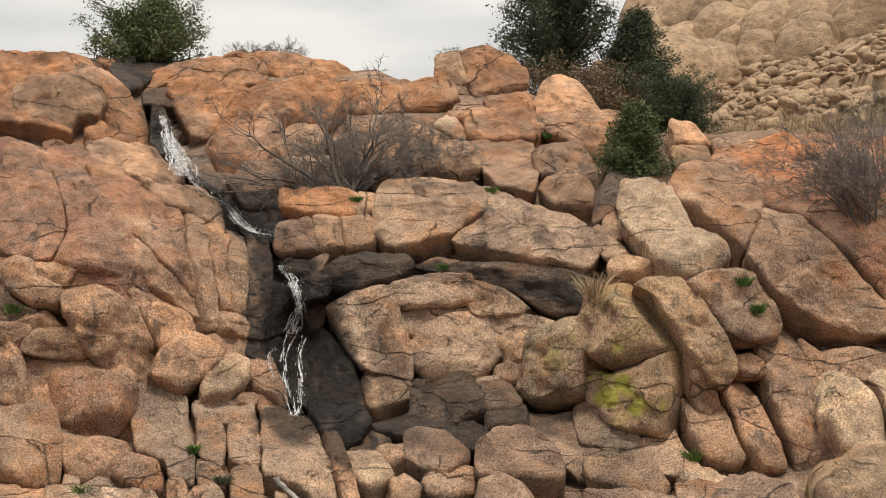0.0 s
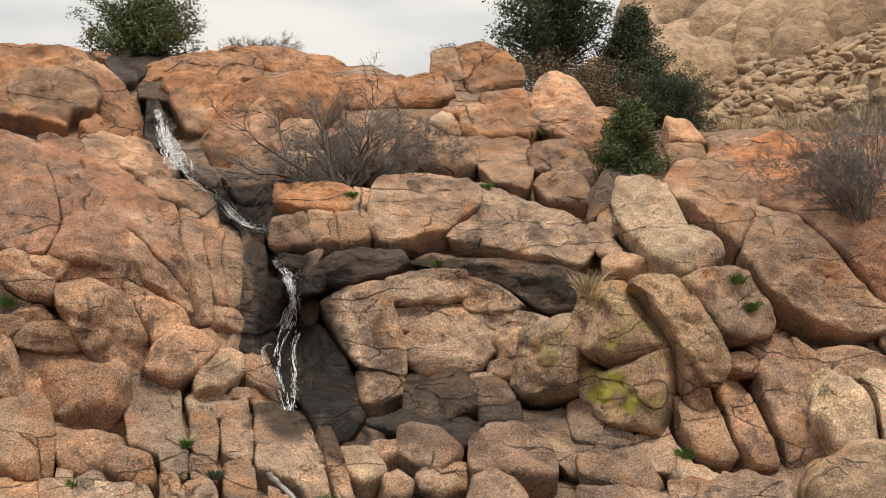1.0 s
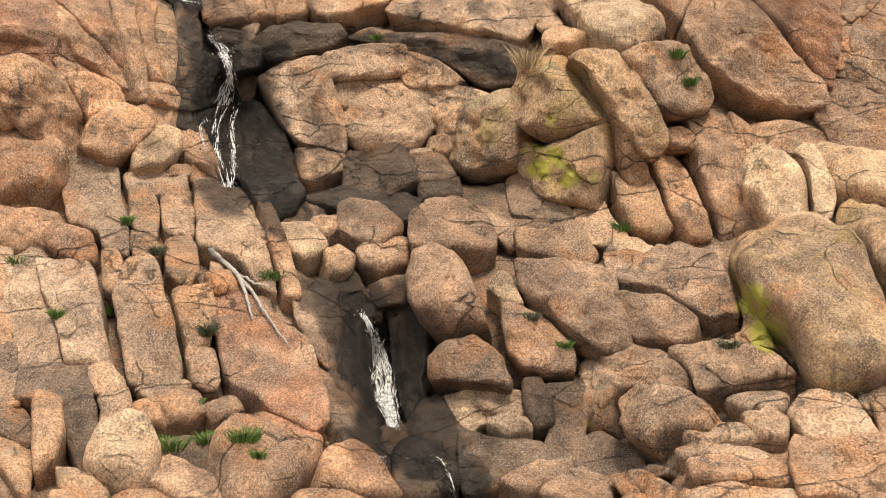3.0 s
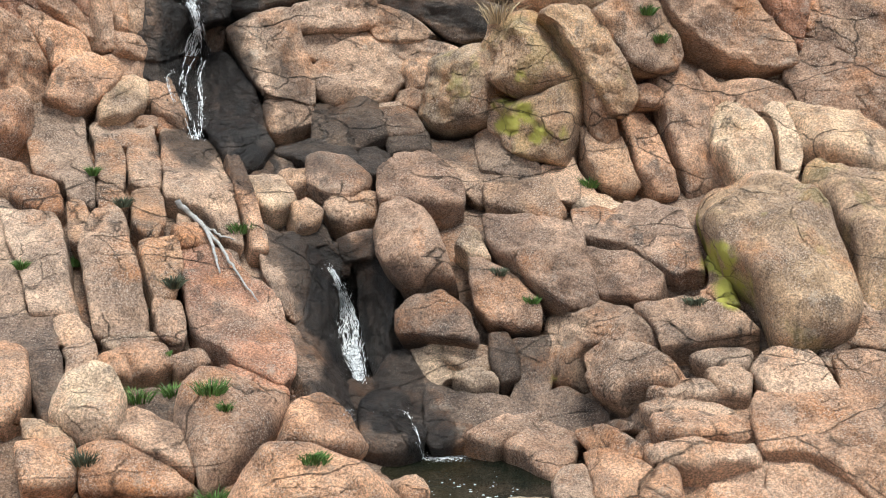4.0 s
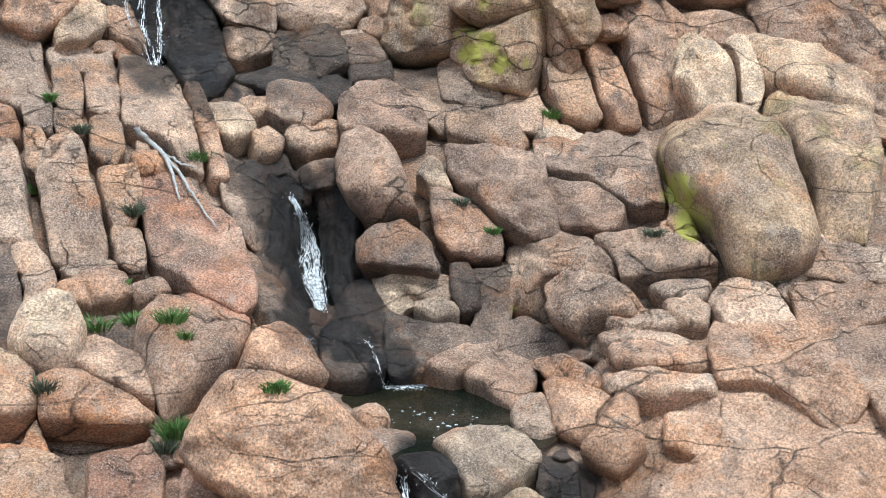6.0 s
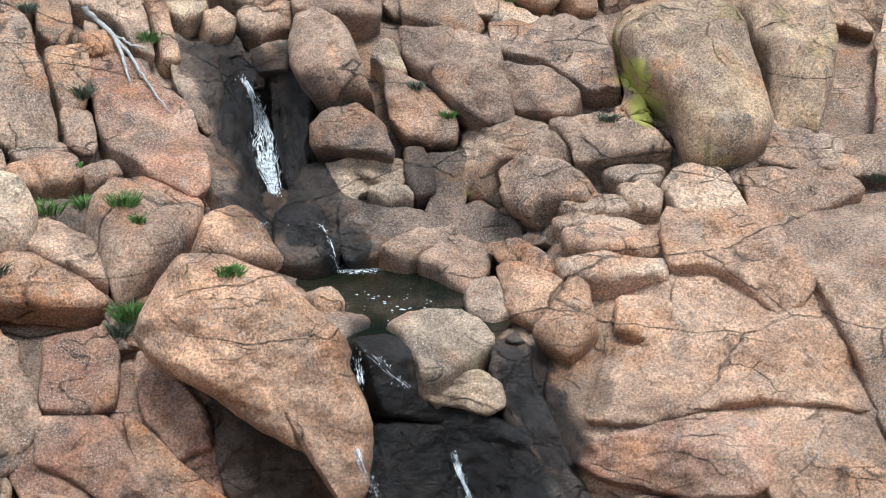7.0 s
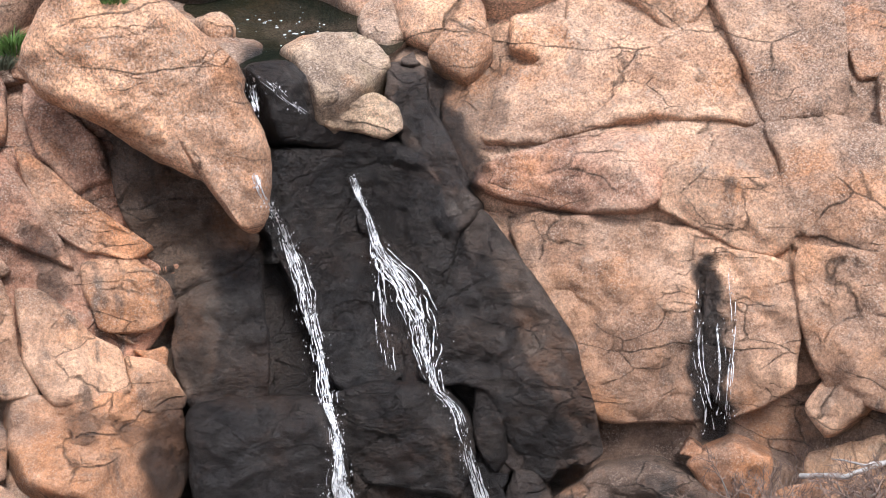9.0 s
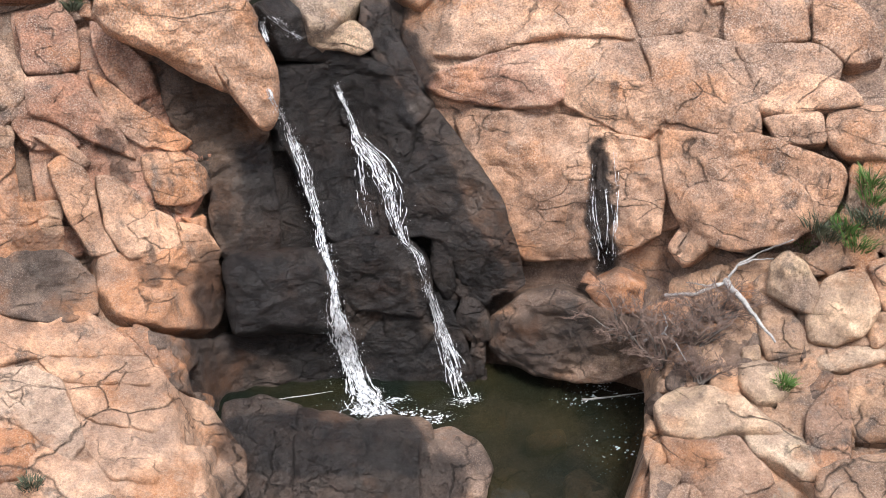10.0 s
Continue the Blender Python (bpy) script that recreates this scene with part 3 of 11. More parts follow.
            faces.append((a, a + n, b + n, b))
    faces.append(tuple(1 + (total - 1) * n + j for j in range(n))[::-1])
    me = bpy.data.meshes.new(name)
    me.from_pydata(verts, [], faces)
    me.materials.append(GRANITE)
    me.shade_smooth()
    me.set_sharp_from_angle(angle=radians(50))
    return me


def rock(name, tone, x, y, z, yaw, lean, depth, corners, rim, steep):
    m = pose(x, y, z, 90 - lean, 0, yaw)
    flat = [(corners[i], corners[i + 1]) for i in range(0, len(corners), 2)]
    seed = int(abs(x * 131 + y * 71 + z * 37) * 10)
    ob = new(name, rock_mesh(name, flat, depth, rim, steep, seed))
    ob.matrix_basis = m
    if name == "rock_slab":
        # a slab follows the face that it belongs to
        co = np.empty(len(ob.data.vertices) * 3)
        ob.data.vertices.foreach_get("co", co)
        co, turn, at = co.reshape(-1, 3), np.array(m.to_3x3()), np.array(m.translation)
        flat_co = co * (1, 1, 0)
        moved = (sheet_points(flat_co @ turn.T + at) - at) @ turn
        shift = np.clip(moved - flat_co, -0.9, 0.9)
        ob.data.vertices.foreach_set("co", (co + shift).ravel())
    c = TONES[tone]
    k, warm = rng.uniform(0.95, 1.3), rng.uniform(0.95, 1.06)
    ob.color = (c[0] * k * warm, c[1] * k, c[2] * k / warm, c[3])
    floor, gain = SOAK.get(tone, (0.0, 0.85))
    give_wetness(ob, floor, gain if name == "rock_slab" or tone in "wdx" else gain * 0.55)
    return ob


def slab(tone, x, y, z, yaw, lean, depth, *corners):
    """A jointed slab of the cliff face."""
    ob = rock("rock_slab", tone, x, y, z, yaw, lean, depth, corners, 0.07, 0.24)
    ob.parent = cliff
    return ob


WORDS = {"n": "rounded light orange granite boulder", "o": "rounded orange-brown granite boulder", "t": "rounded tan granite boulder", "g": "grey-brown weathered granite boulder",
         "p": "pale buff granite boulder", "d": "dark brown damp granite boulder", "w": "wet black granite boulder by the water",
         "y": "tan granite boulder patched with yellow-green lichen", "l": "grey upright granite block with pale lichen", "h": "pinkish grey granite block", "q": "orange-tan leaning granite block", "r": "reddish brown granite block",
         "x": "dark damp granite block near the water", "e": "rust-orange weathered granite block"}


def boulder(tone, x, y, z, yaw, lean, depth, *corners):
    """A loose rounded boulder that lies on the ledges."""
    ob = rock("boulder", tone, x, y, z, yaw, lean, depth, corners, 0.1 if depth < 0.75 else 0.28, 0.5 if depth < 0.75 else 0.8)
    return tagged(ob, WORDS[tone] + " on the ledges", "boulder", "granite boulders")


# upper ledges, left shoulder and skyline
slab('w', -4.21, 29.93, 14.73, 30, 11, .37, .61, .28, .53, .48, .01, .7, -.38, .69, -.51, .64, -.53, .33, -.59, .25, -.64, -.54, -.59, -.67, -.22, -.73, .24, -.65, .47, -.55, .56, -.32)
slab('w', -3.93, 29.72, 13.54, 26, 22, .31, .33, .79, -.28, .62, -.62, .65, -.7, .51, -.67, .08, -.4, -.09, -.29, -.6, -.14, -.88, -0, -.97, .32, -.98, .51, -.13)
slab('n', -8.26, 27.23, 15.38, 5, 19, .25, .38, -.03, .38, .03, .48, .13, .4, .28, .18, .37, -.31, .29, -.4, .19, -.29, .03, -.24, -.31, -.15, -.42, -.15, -.69, .15, -.26, .28, -.22, .27, -.16)
slab('h', -9.53, 27.26, 14.84, 8, 8, .33, .51, -.02, .35, .15, .25, .45, -.1, .6, -.38, .51, -.5, .24, -.42, -.47, -.3, -.67, -.1, -.4, .31, -.39, .36, -.34, .64, -.32, .94, -.16)
slab('n', -6.52, 28.00, 14.89, 26, -3, .25, .37, 0, .12, .19, .01, .2, -.28, .34, -.36, .24, -.28, .09, -.33, -.04, -.2, -.17, -.2, -.25, -.02, -.29, .02, -.24, .17, -.25, .19, -.2, .28, -.21, .37, -.12)
slab('n', -5.05, 28.50, 13.84, 13, 23, .25, .68, .21, .61, .3, -.05, .32, -.18, .24, -.7, .21, -1.12, -.03, -.52, -.12, -.01, -.36, .12, -.48, .51, -.44, .68, -.28, .73, -.16)
boulder('n', -8.53, 27.06, 14.48, 9, 2, .30, .17, .19, -.01, .2, -.03, .16, -.2, .16, -.24, .08, -.47, -.01, .03, -.21, .08, -.17, .35, -.17, .42, -.07)
boulder('n', -4.30, 28.01, 12.75, 22, 28, .30, .19, .04, .14, .09, -.08, .1, -.27, -.04, -.35, -.17, -.31, -.21, .2, -.22)
slab('o', -3.75, 28.50, 12.63, 21, 40, .25, .45, -.01, .37, .14, 0, .16, -.1, .05, -.31, .2, -.44, .09, -.45, -.23, -.23, -.28, -.08, -.39, .1, -.4)
boulder('n', -7.11, 26.09, 11.74, 10, 34, .41, .66, .12, .19, .29, -.11, .28, -.66, .41, -.7, .27, -.6, -.13, -.31, -.54, .06, -.67, .11, -.58, .38, -.62, .75, -.25)
slab('d', -6.47, 34.04, 18.55, 1, 36, .27, .23, .03, .16, .79, .05, .86, -.22, .62, -.33, .63, -.58, .44, -.58, .29, -.36, -.28, -.05, -.67, .62, -1.04, .71, -.73)
slab('w', -4.52, 32.21, 16.90, -1, 25, .30, .68, -.06, .57, .15, .56, .42, -.02, .44, -.13, .37, -.5, .36, -.67, -.04, -.56, -.26, -.35, -.49, -.08, -.45, -.02, -.52, .04, -.5, .32, -.65, .43, -.63, .43, -.38, .55, -.15)
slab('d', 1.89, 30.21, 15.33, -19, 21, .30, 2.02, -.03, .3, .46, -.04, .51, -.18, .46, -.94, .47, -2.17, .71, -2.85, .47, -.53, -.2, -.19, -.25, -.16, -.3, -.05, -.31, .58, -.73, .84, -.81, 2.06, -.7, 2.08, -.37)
slab('w', -2.64, 29.26, 13.12, -7, 24, .40, .48, .48, .09, 1.01, -.29, 1.3, -.49, 1.25, -.65, 1.13, -.82, .23, -.7, -.65, -.57, -.75, -.37, -.72, -.18, -.96, -.03, -.92, .24, -.95, .42, -1.03, 1.15, -1.13, .98, -.72, .86, -.18)
slab('t', .81, 37.11, 20.46, 13, 31, .25, .63, .1, .17, .16, .13, .24, -.02, .23, -.08, .4, -.21, .21, -.4, .18, -.72, -.24, -.66, -.35, -.1, -.36, .03, -.27, .69, -.18)
slab('t', 4.09, 30.49, 16.74, -16, 38, .25, .21, .08, .17, .11, .15, .31, -.07, .33, -.15, .27, -.25, -.05, -.14, -.36, .13, -.6, .26, -.49)
slab('t', 3.85, 30.00, 16.27, -27, 19, .25, .33, 0, .11, .14, -.17, .44, -.27, .46, -.42, .28, -.29, -.03, .09, -.45, .34, -.41, .54, -.3, .52, -.2)
slab('d', 4.65, 31.91, 17.63, -2, 39, .32, 1.06, .21, 1.02, .68, .82, .75, -.13, .75, -.49, .49, -.74, -.05, -.93, -.25, -.96, -.95, -.89, -1.17, -.45, -.79, -.24, -.81, -.05, -.55, .36, -.31, .7, -.36, .89, -.23)
slab('o', 10.12, 30.09, 17.36, -12, 24, .37, .8, .05, .41, .53, .21, .59, .09, .52, -.91, .41, -1.03, -.3, -.59, -.56, -.33, -.56, .38, -.8, .69, -.72, .83, -.61, .95, -.27)
slab('o', 11.48, 29.13, 16.50, -20, 27, .25, .3, .35, -.06, .64, -.31, .62, -.39, .17, -.25, -.2, .34, -.45)
slab('n', -9.78, 26.77, 12.17, 26, 26, .25, .29, .27, .43, .49, .22, .66, -.25, .69, -.24, -.2, -.02, -.71, .21, -.69)
slab('n', -11.43, 28.03, 15.80, 22, 14, .25, .13, .48, -.35, .77, -.48, .55, -.31, -.4, .53, -.5, .58, -.15)
slab('d', -2.78, 35.76, 19.02, 9, 33, .25, .31, .34, .3, .62, -.47, .47, -.31, -.16, -.06, -.3, .5, -.18)
slab('t', -14.53, 36.17, 21.23, 29, 28, .25, .43, .62, -.12, .55, -.72, 1.14, -.64, .4, .6, -.98, .61, -.25)
slab('w', -3.56, 31.01, 14.67, 8, -1, .25, .34, .17, .11, .32, .08, .49, -.26, .83, -.29, -.3, .13, -.78, .41, -.4)
slab('g', 11.15, 29.62, 16.83, -21, 29, .25, .29, .28, .19, .54, -.15, .64, -.27, .54, -.33, -.02, .08, -.49, .22, -.41)
slab('e', 7.48, 33.73, 18.40, -17, 34, .29, .48, .13, -.04, .85, -.22, .84, -.41, .05, -.24, -.52, .46, -.07)
slab('g', -13.03, 32.81, 18.76, 17, 31, .25, .45, .22, -.6, 1.08, -.59, .49, -.21, -.24, .11, -.61, .54, -.55)
slab('g', 12.52, 29.04, 16.80, -23, 31, .25, .26, .35, 0, .59, -.33, .67, -.3, .17, -.06, -.35, .23, -.44)
slab('w', -9.25, 39.72, 22.06, 12, 31, .25, .67, .45, -.01, .53, -.48, .48, -.45, .15, -.22, -.45, -.15, -.49)
slab('e', 13.11, 32.50, 18.58, -28, 30, .29, .48, .11, .17, .64, -.55, .58, -.37, -.21, .02, -.56, .49, -.09)
slab('t', -12.88, 34.25, 19.87, 27, 25, .25, .31, .55, .12, .65, -.23, .57, -.34, .33, -.2, -.15, .18, -.62)
slab('e', 13.81, 30.02, 17.73, -25, 27, .25, .05, .5, -.45, .63, -.55, .32, -.2, -.22, .52, -.34, .5, .01)
slab('t', -11.38, 29.73, 17.36, 20, 30, .26, .43, .11, .08, .82, -.44, .84, -.4, -.14, -.18, -.57, .07, -.43, .45, -.64)
slab('d', -1.47, 27.97, 11.75, 11, 31, .25, .16, .42, -.06, .48, -.25, .32, -.06, -.33, .3, -.16, .35, -.04)
slab('n', -10.91, 28.88, 16.56, 8, 27, .25, .33, .23, .04, .56, -.16, .58, -.39, .36, -.21, -.37, -.06, -.47)
slab('n', -10.31, 27.67, 15.21, 2, 9, .25, .32, .15, -.38, .59, -.46, .31, .07, -.56, .22, -.67, .19, -.09)
slab('d', -.97, 36.35, 19.48, -1, 28, .25, .06, .73, -.95, .31, -.47, .03, -.19, -.34, .73, -.35, .87, -.24)
slab('n', -10.02, 27.17, 13.18, 17, 11, .25, .34, .2, -.13, .72, -.25, .36, -.42, .16, -.23, -.43, .27, -.52)
slab('e', 11.57, 33.19, 18.64, -20, 25, .25, .59, .1, .38, .56, -.72, .54, -.77, .4, -.32, -.27, .62, -.44)
slab('o', 11.94, 30.04, 17.41, -16, 37, .25, .44, .24, .27, .72, -.25, 1, -.28, -.06, -.12, -.63, .18, -.73)
slab('e', 13.86, 32.20, 18.58, -28, 32, .26, .27, .67, -.67, .56, -.46, .04, -.11, -.33, .41, -.58, .52, -.35)
slab('e', 5.55, 34.82, 18.72, -8, 30, .25, .31, .51, -.22, .52, -.41, .66, -.47, .32, -.13, -.36, .48, -.31)
slab('o', -11.91, 31.81, 18.21, 9, 38, .25, .19, .27, .1, .75, -.44, .79, -.28, -.01, .16, -.72, .26, -.69)
slab('e', 11.83, 31.25, 17.87, -20, 30, .25, .33, .52, -.42, 1.18, -.51, 1.01, -.32, -.01, .11, -.8, .43, -.95)
slab('o', 10.53, 28.67, 15.81, -19, 19, .25, .28, .22, .11, .41, -.14, .53, -.2, .5, -.27, -.09, .21, -.39)
slab('e', 12.97, 29.72, 17.46, -25, 31, .25, .22, .42, .05, .67, -.35, .93, -.29, -.13, .08, -.52, .37, -.51)
slab('n', -10.48, 27.54, 14.75, 18, 8, .25, -.12, .69, -.24, .73, -.28, -.06, .09, -.6, .2, -.6, .35, -.16)
slab('e', 10.35, 33.23, 18.49, -19, 23, .32, .32, .61, -.68, .65, -.36, .08, -.25, -.49, -.09, -.61, .53, -.53)
slab('h', -7.30, 25.49, 10.99, 11, 33, .25, .11, .39, -.19, .6, -.18, .17, -.25, .08, .01, -.36, .13, -.35)
slab('n', -8.45, 24.96, 10.80, 17, 29, .25, .25, .45, -.24, .56, -.27, -.15, -.08, -.52, .14, -.39, .3, -.04)
slab('o', -13.97, 37.60, 21.86, 22, 29, .29, .4, .64, .01, .67, -.69, .6, -.28, 0, -.26, -.13, .34, -.78)
slab('n', -9.98, 27.36, 14.00, 13, 2, .25, .24, .19, .03, .31, -.13, .67, -.32, .15, -.28, -.19, .2, -.66)
slab('n', -10.48, 28.16, 15.88, 7, 21, .25, .21, .21, 0, .77, -.08, .56, -.35, .38, -.34, -.17, .2, -.55)
slab('o', -3.64, 30.83, 13.87, 12, 19, .25, -.14, .59, -.21, .54, -.18, .02, -0, -.51, .09, -.55, .29, .01)
slab('o', 5.41, 35.88, 19.46, -24, 30, .25, -.01, .49, -.12, .58, -.13, .39, -.26, .26, -.05, -.27, .08, -.21)
slab('w', -9.65, 38.81, 21.79, 16, 32, .25, .22, .69, -.44, .61, -.47, .25, -.08, -.47, .38, -.37, .46, -.16)
slab('g', 11.22, 31.04, 17.69, -18, 32, .25, .17, .51, -.54, .64, -.6, .52, -.3, .19, .14, -.43, .55, -.38)
slab('w', -3.76, 30.88, 15.70, 1, 12, .25, .13, .2, .09, .28, -.02, .29, -.08, .11, -.01, -.35, .05, -.36)
slab('t', 12.82, 28.55, 16.49, -21, 26, .25, .11, .69, -.23, .68, -.28, .14, -.37, -.05, -0, -.46, .43, -.4)
slab('o', -13.33, 33.79, 19.58, 11, 24, .30, .34, .55, .21, .76, -.01, .55, -.68, .23, -.36, -.19, .33, -.63)
slab('d', -3.41, 30.75, 15.56, -2, 9, .25, .25, .31, -.28, .38, -.33, -.19, -.09, -.45, .03, -.24, .39, -.04)
slab('n', -11.54, 28.72, 16.42, 10, 27, .25, .44, .18, -.75, 1.08, -.66, .45, -.51, .1, .47, -.86, .58, -.75)
slab('n', -9.80, 27.69, 15.49, -0, 20, .25, -.43, .51, -.36, -.09, -.24, -.22, .07, -.15, .47, -.3, .43, -.09)
slab('n', -7.41, 25.05, 10.73, 10, 38, .25, .22, .15, .01, .53, -.31, .51, -.24, .09, .1, -.48, .22, -.09)
slab('d', .20, 35.90, 19.07, 8, 22, .25, .43, .25, .32, .33, -.03, .34, -.36, .23, -.21, -.17, .29, -.13)
slab('t', 7.06, 28.26, 14.47, 2, 16, .25, .14, .11, -.06, .31, -.05, -0, .03, -.04, .04, -.12, .2, -.11)
slab('o', 11.17, 28.57, 15.93, -20, 17, .25, .35, .12, .24, .31, -.35, .57, -.39, .06, .28, -.52, .34, -.43)
slab('o', -2.47, 34.39, 18.32, -7, 33, .25, .15, .33, .27, .58, -.46, .62, -.13, 0, -.05, -.48, .2, -.55)
slab('t', 11.94, 28.57, 16.19, -24, 21, .25, .29, .4, -.33, .77, -.44, .73, -.36, -.12, .22, -.66, .34, -.65)
slab('o', -15.31, 38.08, 22.17, 22, 26, .25, .47, .43, -0, .52, -.61, .37, -.18, -.32, .24, -.3, .47, -.07)
slab('o', -12.70, 33.54, 19.23, 15, 28, .25, -.16, .9, -.28, .96, -.32, .12, -.26, -.31, .35, -.46, .35, .04)
slab('n', -11.08, 27.60, 15.01, 15, 15, .25, .38, .18, .27, .36, -.48, .51, -.36, -.07, -0, -.45, .37, -.35)
slab('h', -12.06, 29.50, 17.24, 21, 31, .25, -.38, 1.01, -.54, .59, -.42, .12, -.11, -.28, .48, -.68, .59, -.6, .47, -.07)
slab('t', -.27, 36.41, 19.53, -3, 25, .25, .3, .39, -.05, .35, -.55, .57, -.71, .54, -0, -.28, .54, -.23)
slab('o', 12.16, 29.35, 16.95, -16, 28, .25, .2, .47, .05, .64, -.11, .69, -.23, .56, -.3, -.08, .38, -.52)
slab('g', 10.79, 29.20, 16.33, -21, 24, .25, .31, .14, -.07, .55, -.41, .42, -.29, .25, -.28, -.08, .23, -.42)
slab('e', 12.58, 33.10, 18.71, -21, 44, .25, .29, .67, -.73, .59, -.29, .21, -.04, -.22, .35, -.56, .42, -.46)
slab('h', -7.96, 24.15, 10.27, 17, 35, .25, .39, .31, .11, .92, -.11, .45, -.34, .27, -.28, -.55, .09, -.57)
slab('n', -7.90, 25.09, 10.79, 2, 38, .25, .2, .27, .17, .41, -.2, .41, -.43, .43, -.41, .27, .12, -.46)
slab('g', 13.51, 28.79, 16.97, -25, 30, .25, .3, .48, -.59, .83, -.68, .71, -.57, .22, -.3, -.15, .59, -.61, .68, -.49)
slab('w', -3.46, 29.51, 12.76, 12, 33, .25, .04, .22, .05, .58, -.07, .08, -.04, -.2, .05, -.29, .1, -.01)
slab('t', 5.06, 34.47, 18.54, -2, 27, .25, .3, .22, -.01, .54, -.29, .11, -.33, -.1, .13, -.17, .35, -.09)
slab('t', 5.91, 29.54, 16.25, -12, 28, .25, .06, .1, .04, .21, -.17, .29, -.17, .1, .16, -.09, .19, .02)
slab('e', 10.85, 32.78, 18.35, -22, 28, .25, -.35, .86, -.38, .55, -.19, -.34, -.06, -.39, .45, -.29, .36, .04)
slab('o', -10.62, 40.38, 22.39, 19, 34, .25, .24, .27, .07, .37, -.31, .31, -.22, .16, .05, .04, .17, -.16)
slab('o', 10.38, 28.27, 15.27, -22, 13, .25, .32, .04, .28, .2, -.24, .51, -.27, .04, -.21, -.38, .42, -.03)
slab('e', 8.16, 34.45, 18.78, -15, 27, .25, .26, .45, -.5, .42, -.46, .2, -.06, -.37, .12, -.33, .54, .01)
slab('e', 12.77, 30.58, 17.74, -21, 35, .25, .23, .71, .02, .96, -.46, .35, -.18, -.33, .17, -.55, .36, -.52)
slab('t', -2.97, 30.62, 15.67, -2, 18, .25, .22, .33, .1, .34, -.25, .18, -.23, -.05, -.1, -.21, .09, -.16)
slab('t', -13.65, 36.15, 21.07, 21, 27, .26, 0, .82, -.46, 1.28, -.51, .59, -.2, -.65, .44, -.64, .59, -.12)
slab('n', -10.54, 27.34, 14.07, 6, 0, .25, .3, .17, -.05, .64, -.48, .57, -.27, -.31, .08, -.76, .36, -.39)
slab('h', -2.98, 30.71, 14.53, -11, 6, .25, .2, .1, .16, .3, -.23, .33, -.3, .25, -.16, -.34, .07, -.3)
slab('e', 14.53, 31.77, 18.52, -25, 33, .26, .47, .14, .15, .76, -.6, .7, -.56, .25, -.3, -.26, .53, -.55)
slab('t', -14.17, 34.70, 20.44, 20, 31, .31, .31, .55, -.43, 1.18, -.51, .23, -.09, -.72, .2, -.66, .69, -.18)
slab('o', -12.74, 31.23, 18.06, 29, 30, .25, .34, .39, -.16, 1.04, -.37, .63, -.4, .2, .21, -.77, .34, -.76, .43, .05)
# rock face between the falls
slab('h', -6.41, 23.99, 10.35, 8, 36, .29, .36, -.04, .32, .02, .27, 1.14, .11, 1.29, -.08, 1.33, -.42, 1.16, -.39, .72, -.43, .56, -.33, -.95, -.24, -1.21, .09, -1.16, .6, -1.17, .48, -.53, .4, -.34)
slab('d', -.41, 22.56, 8.44, 40, 36, .25, .1, .22, .03, .93, -.2, 1.39, -.49, 1.37, -.42, .27, -.45, .19, -.43, -.27, -.39, -.31, -.39, -.51, -.16, -1, .04, -1.21, .3, -1.28, .44, -.63, .45, -.2)
slab('d', -5.35, 21.84, 9.15, 18, 49, .36, .41, -.09, .46, .01, .5, .64, .27, .74, -.51, .79, -.66, .71, -.74, .54, -.79, 0, -.41, -.16, -.15, -.36, .06, -1.51, .24, -1.55, .47, -1.16)
slab('d', -3.14, 20.97, 8.37, 17, 39, .28, .65, .07, .67, .19, .63, .3, .53, .36, -.42, .37, -.66, .26, -.57, -.19, -.51, -.27, -.2, -.36, -.16, -.41, .19, -.59, .28, -.55, .34, -.47, .35, -.35, .46, -.12)
boulder('d', .32, 26.05, 10.41, -6, 21, .31, .42, .11, .26, .33, .06, .3, .01, .25, -.08, .25, -.43, .1, -.35, -.24, -.23, -.41, .1, -.29, .32, -.33, .43, -.1)
slab('d', -1.14, 24.77, 10.17, 7, 33, .29, .37, -.07, .35, .21, .43, .39, .4, .52, .25, .7, .14, .73, -.09, .66, -.44, .95, -.56, .83, -.43, .01, -.16, -.84, .09, -1.12, .25, -1.12, .36, -.96, .43, -.23)
slab('w', -.42, 24.89, 9.32, 32, 28, .27, .25, .12, .3, .36, .69, 1.09, .57, 1.31, .1, 1.39, -.14, 1.22, -.22, .66, -.37, .2, -.43, .15, -.5, -.1, -.71, -.23, -.52, -.74, -.4, -1.28, .06, -1.66, .02, -.3, .08, -.29)
slab('w', .65, 25.41, 9.18, -24, 20, .25, .41, .45, .19, .79, -.12, 1.06, -.5, 1.06, -.66, .97, -.34, .28, -.32, .07, -.27, .01, -.22, -.31, -.16, -.34, .01, -.91, .23, -1.42, .49, -.95, .51, -.7, .41, -.41, .46, -.04)
slab('h', 2.44, 27.50, 11.72, -9, 33, .25, .72, -.03, .69, .09, .33, .23, -.1, .28, -.64, .47, -.84, .43, -.9, .28, -.82, .1, -.1, -.28, -.03, -.36, .12, -.41, .44, -.68, .58, -.65, .64, -.54, .64, -.26)
slab('p', 2.05, 23.76, 8.53, -4, 42, .25, .72, .08, .79, .24, .09, .25, .05, .3, -.4, .29, -.5, .25, -.79, .25, -.59, -.27, -.37, -.47, -.22, -.54, -.1, -.4, .04, -.36, .09, -.4, .13, -.36, .68, -.31)
slab('d', 1.15, 23.50, 8.16, -25, 23, .27, .61, .05, .28, .29, .04, .62, -.07, .66, -.28, .6, -.44, .35, -.5, .18, -.61, .02, -.34, -.36, -.08, -.36, .03, -.42, .1, -.4, .36, -.66, .56, -.75, .57, -.56, .48, -.17, .54, -.12)
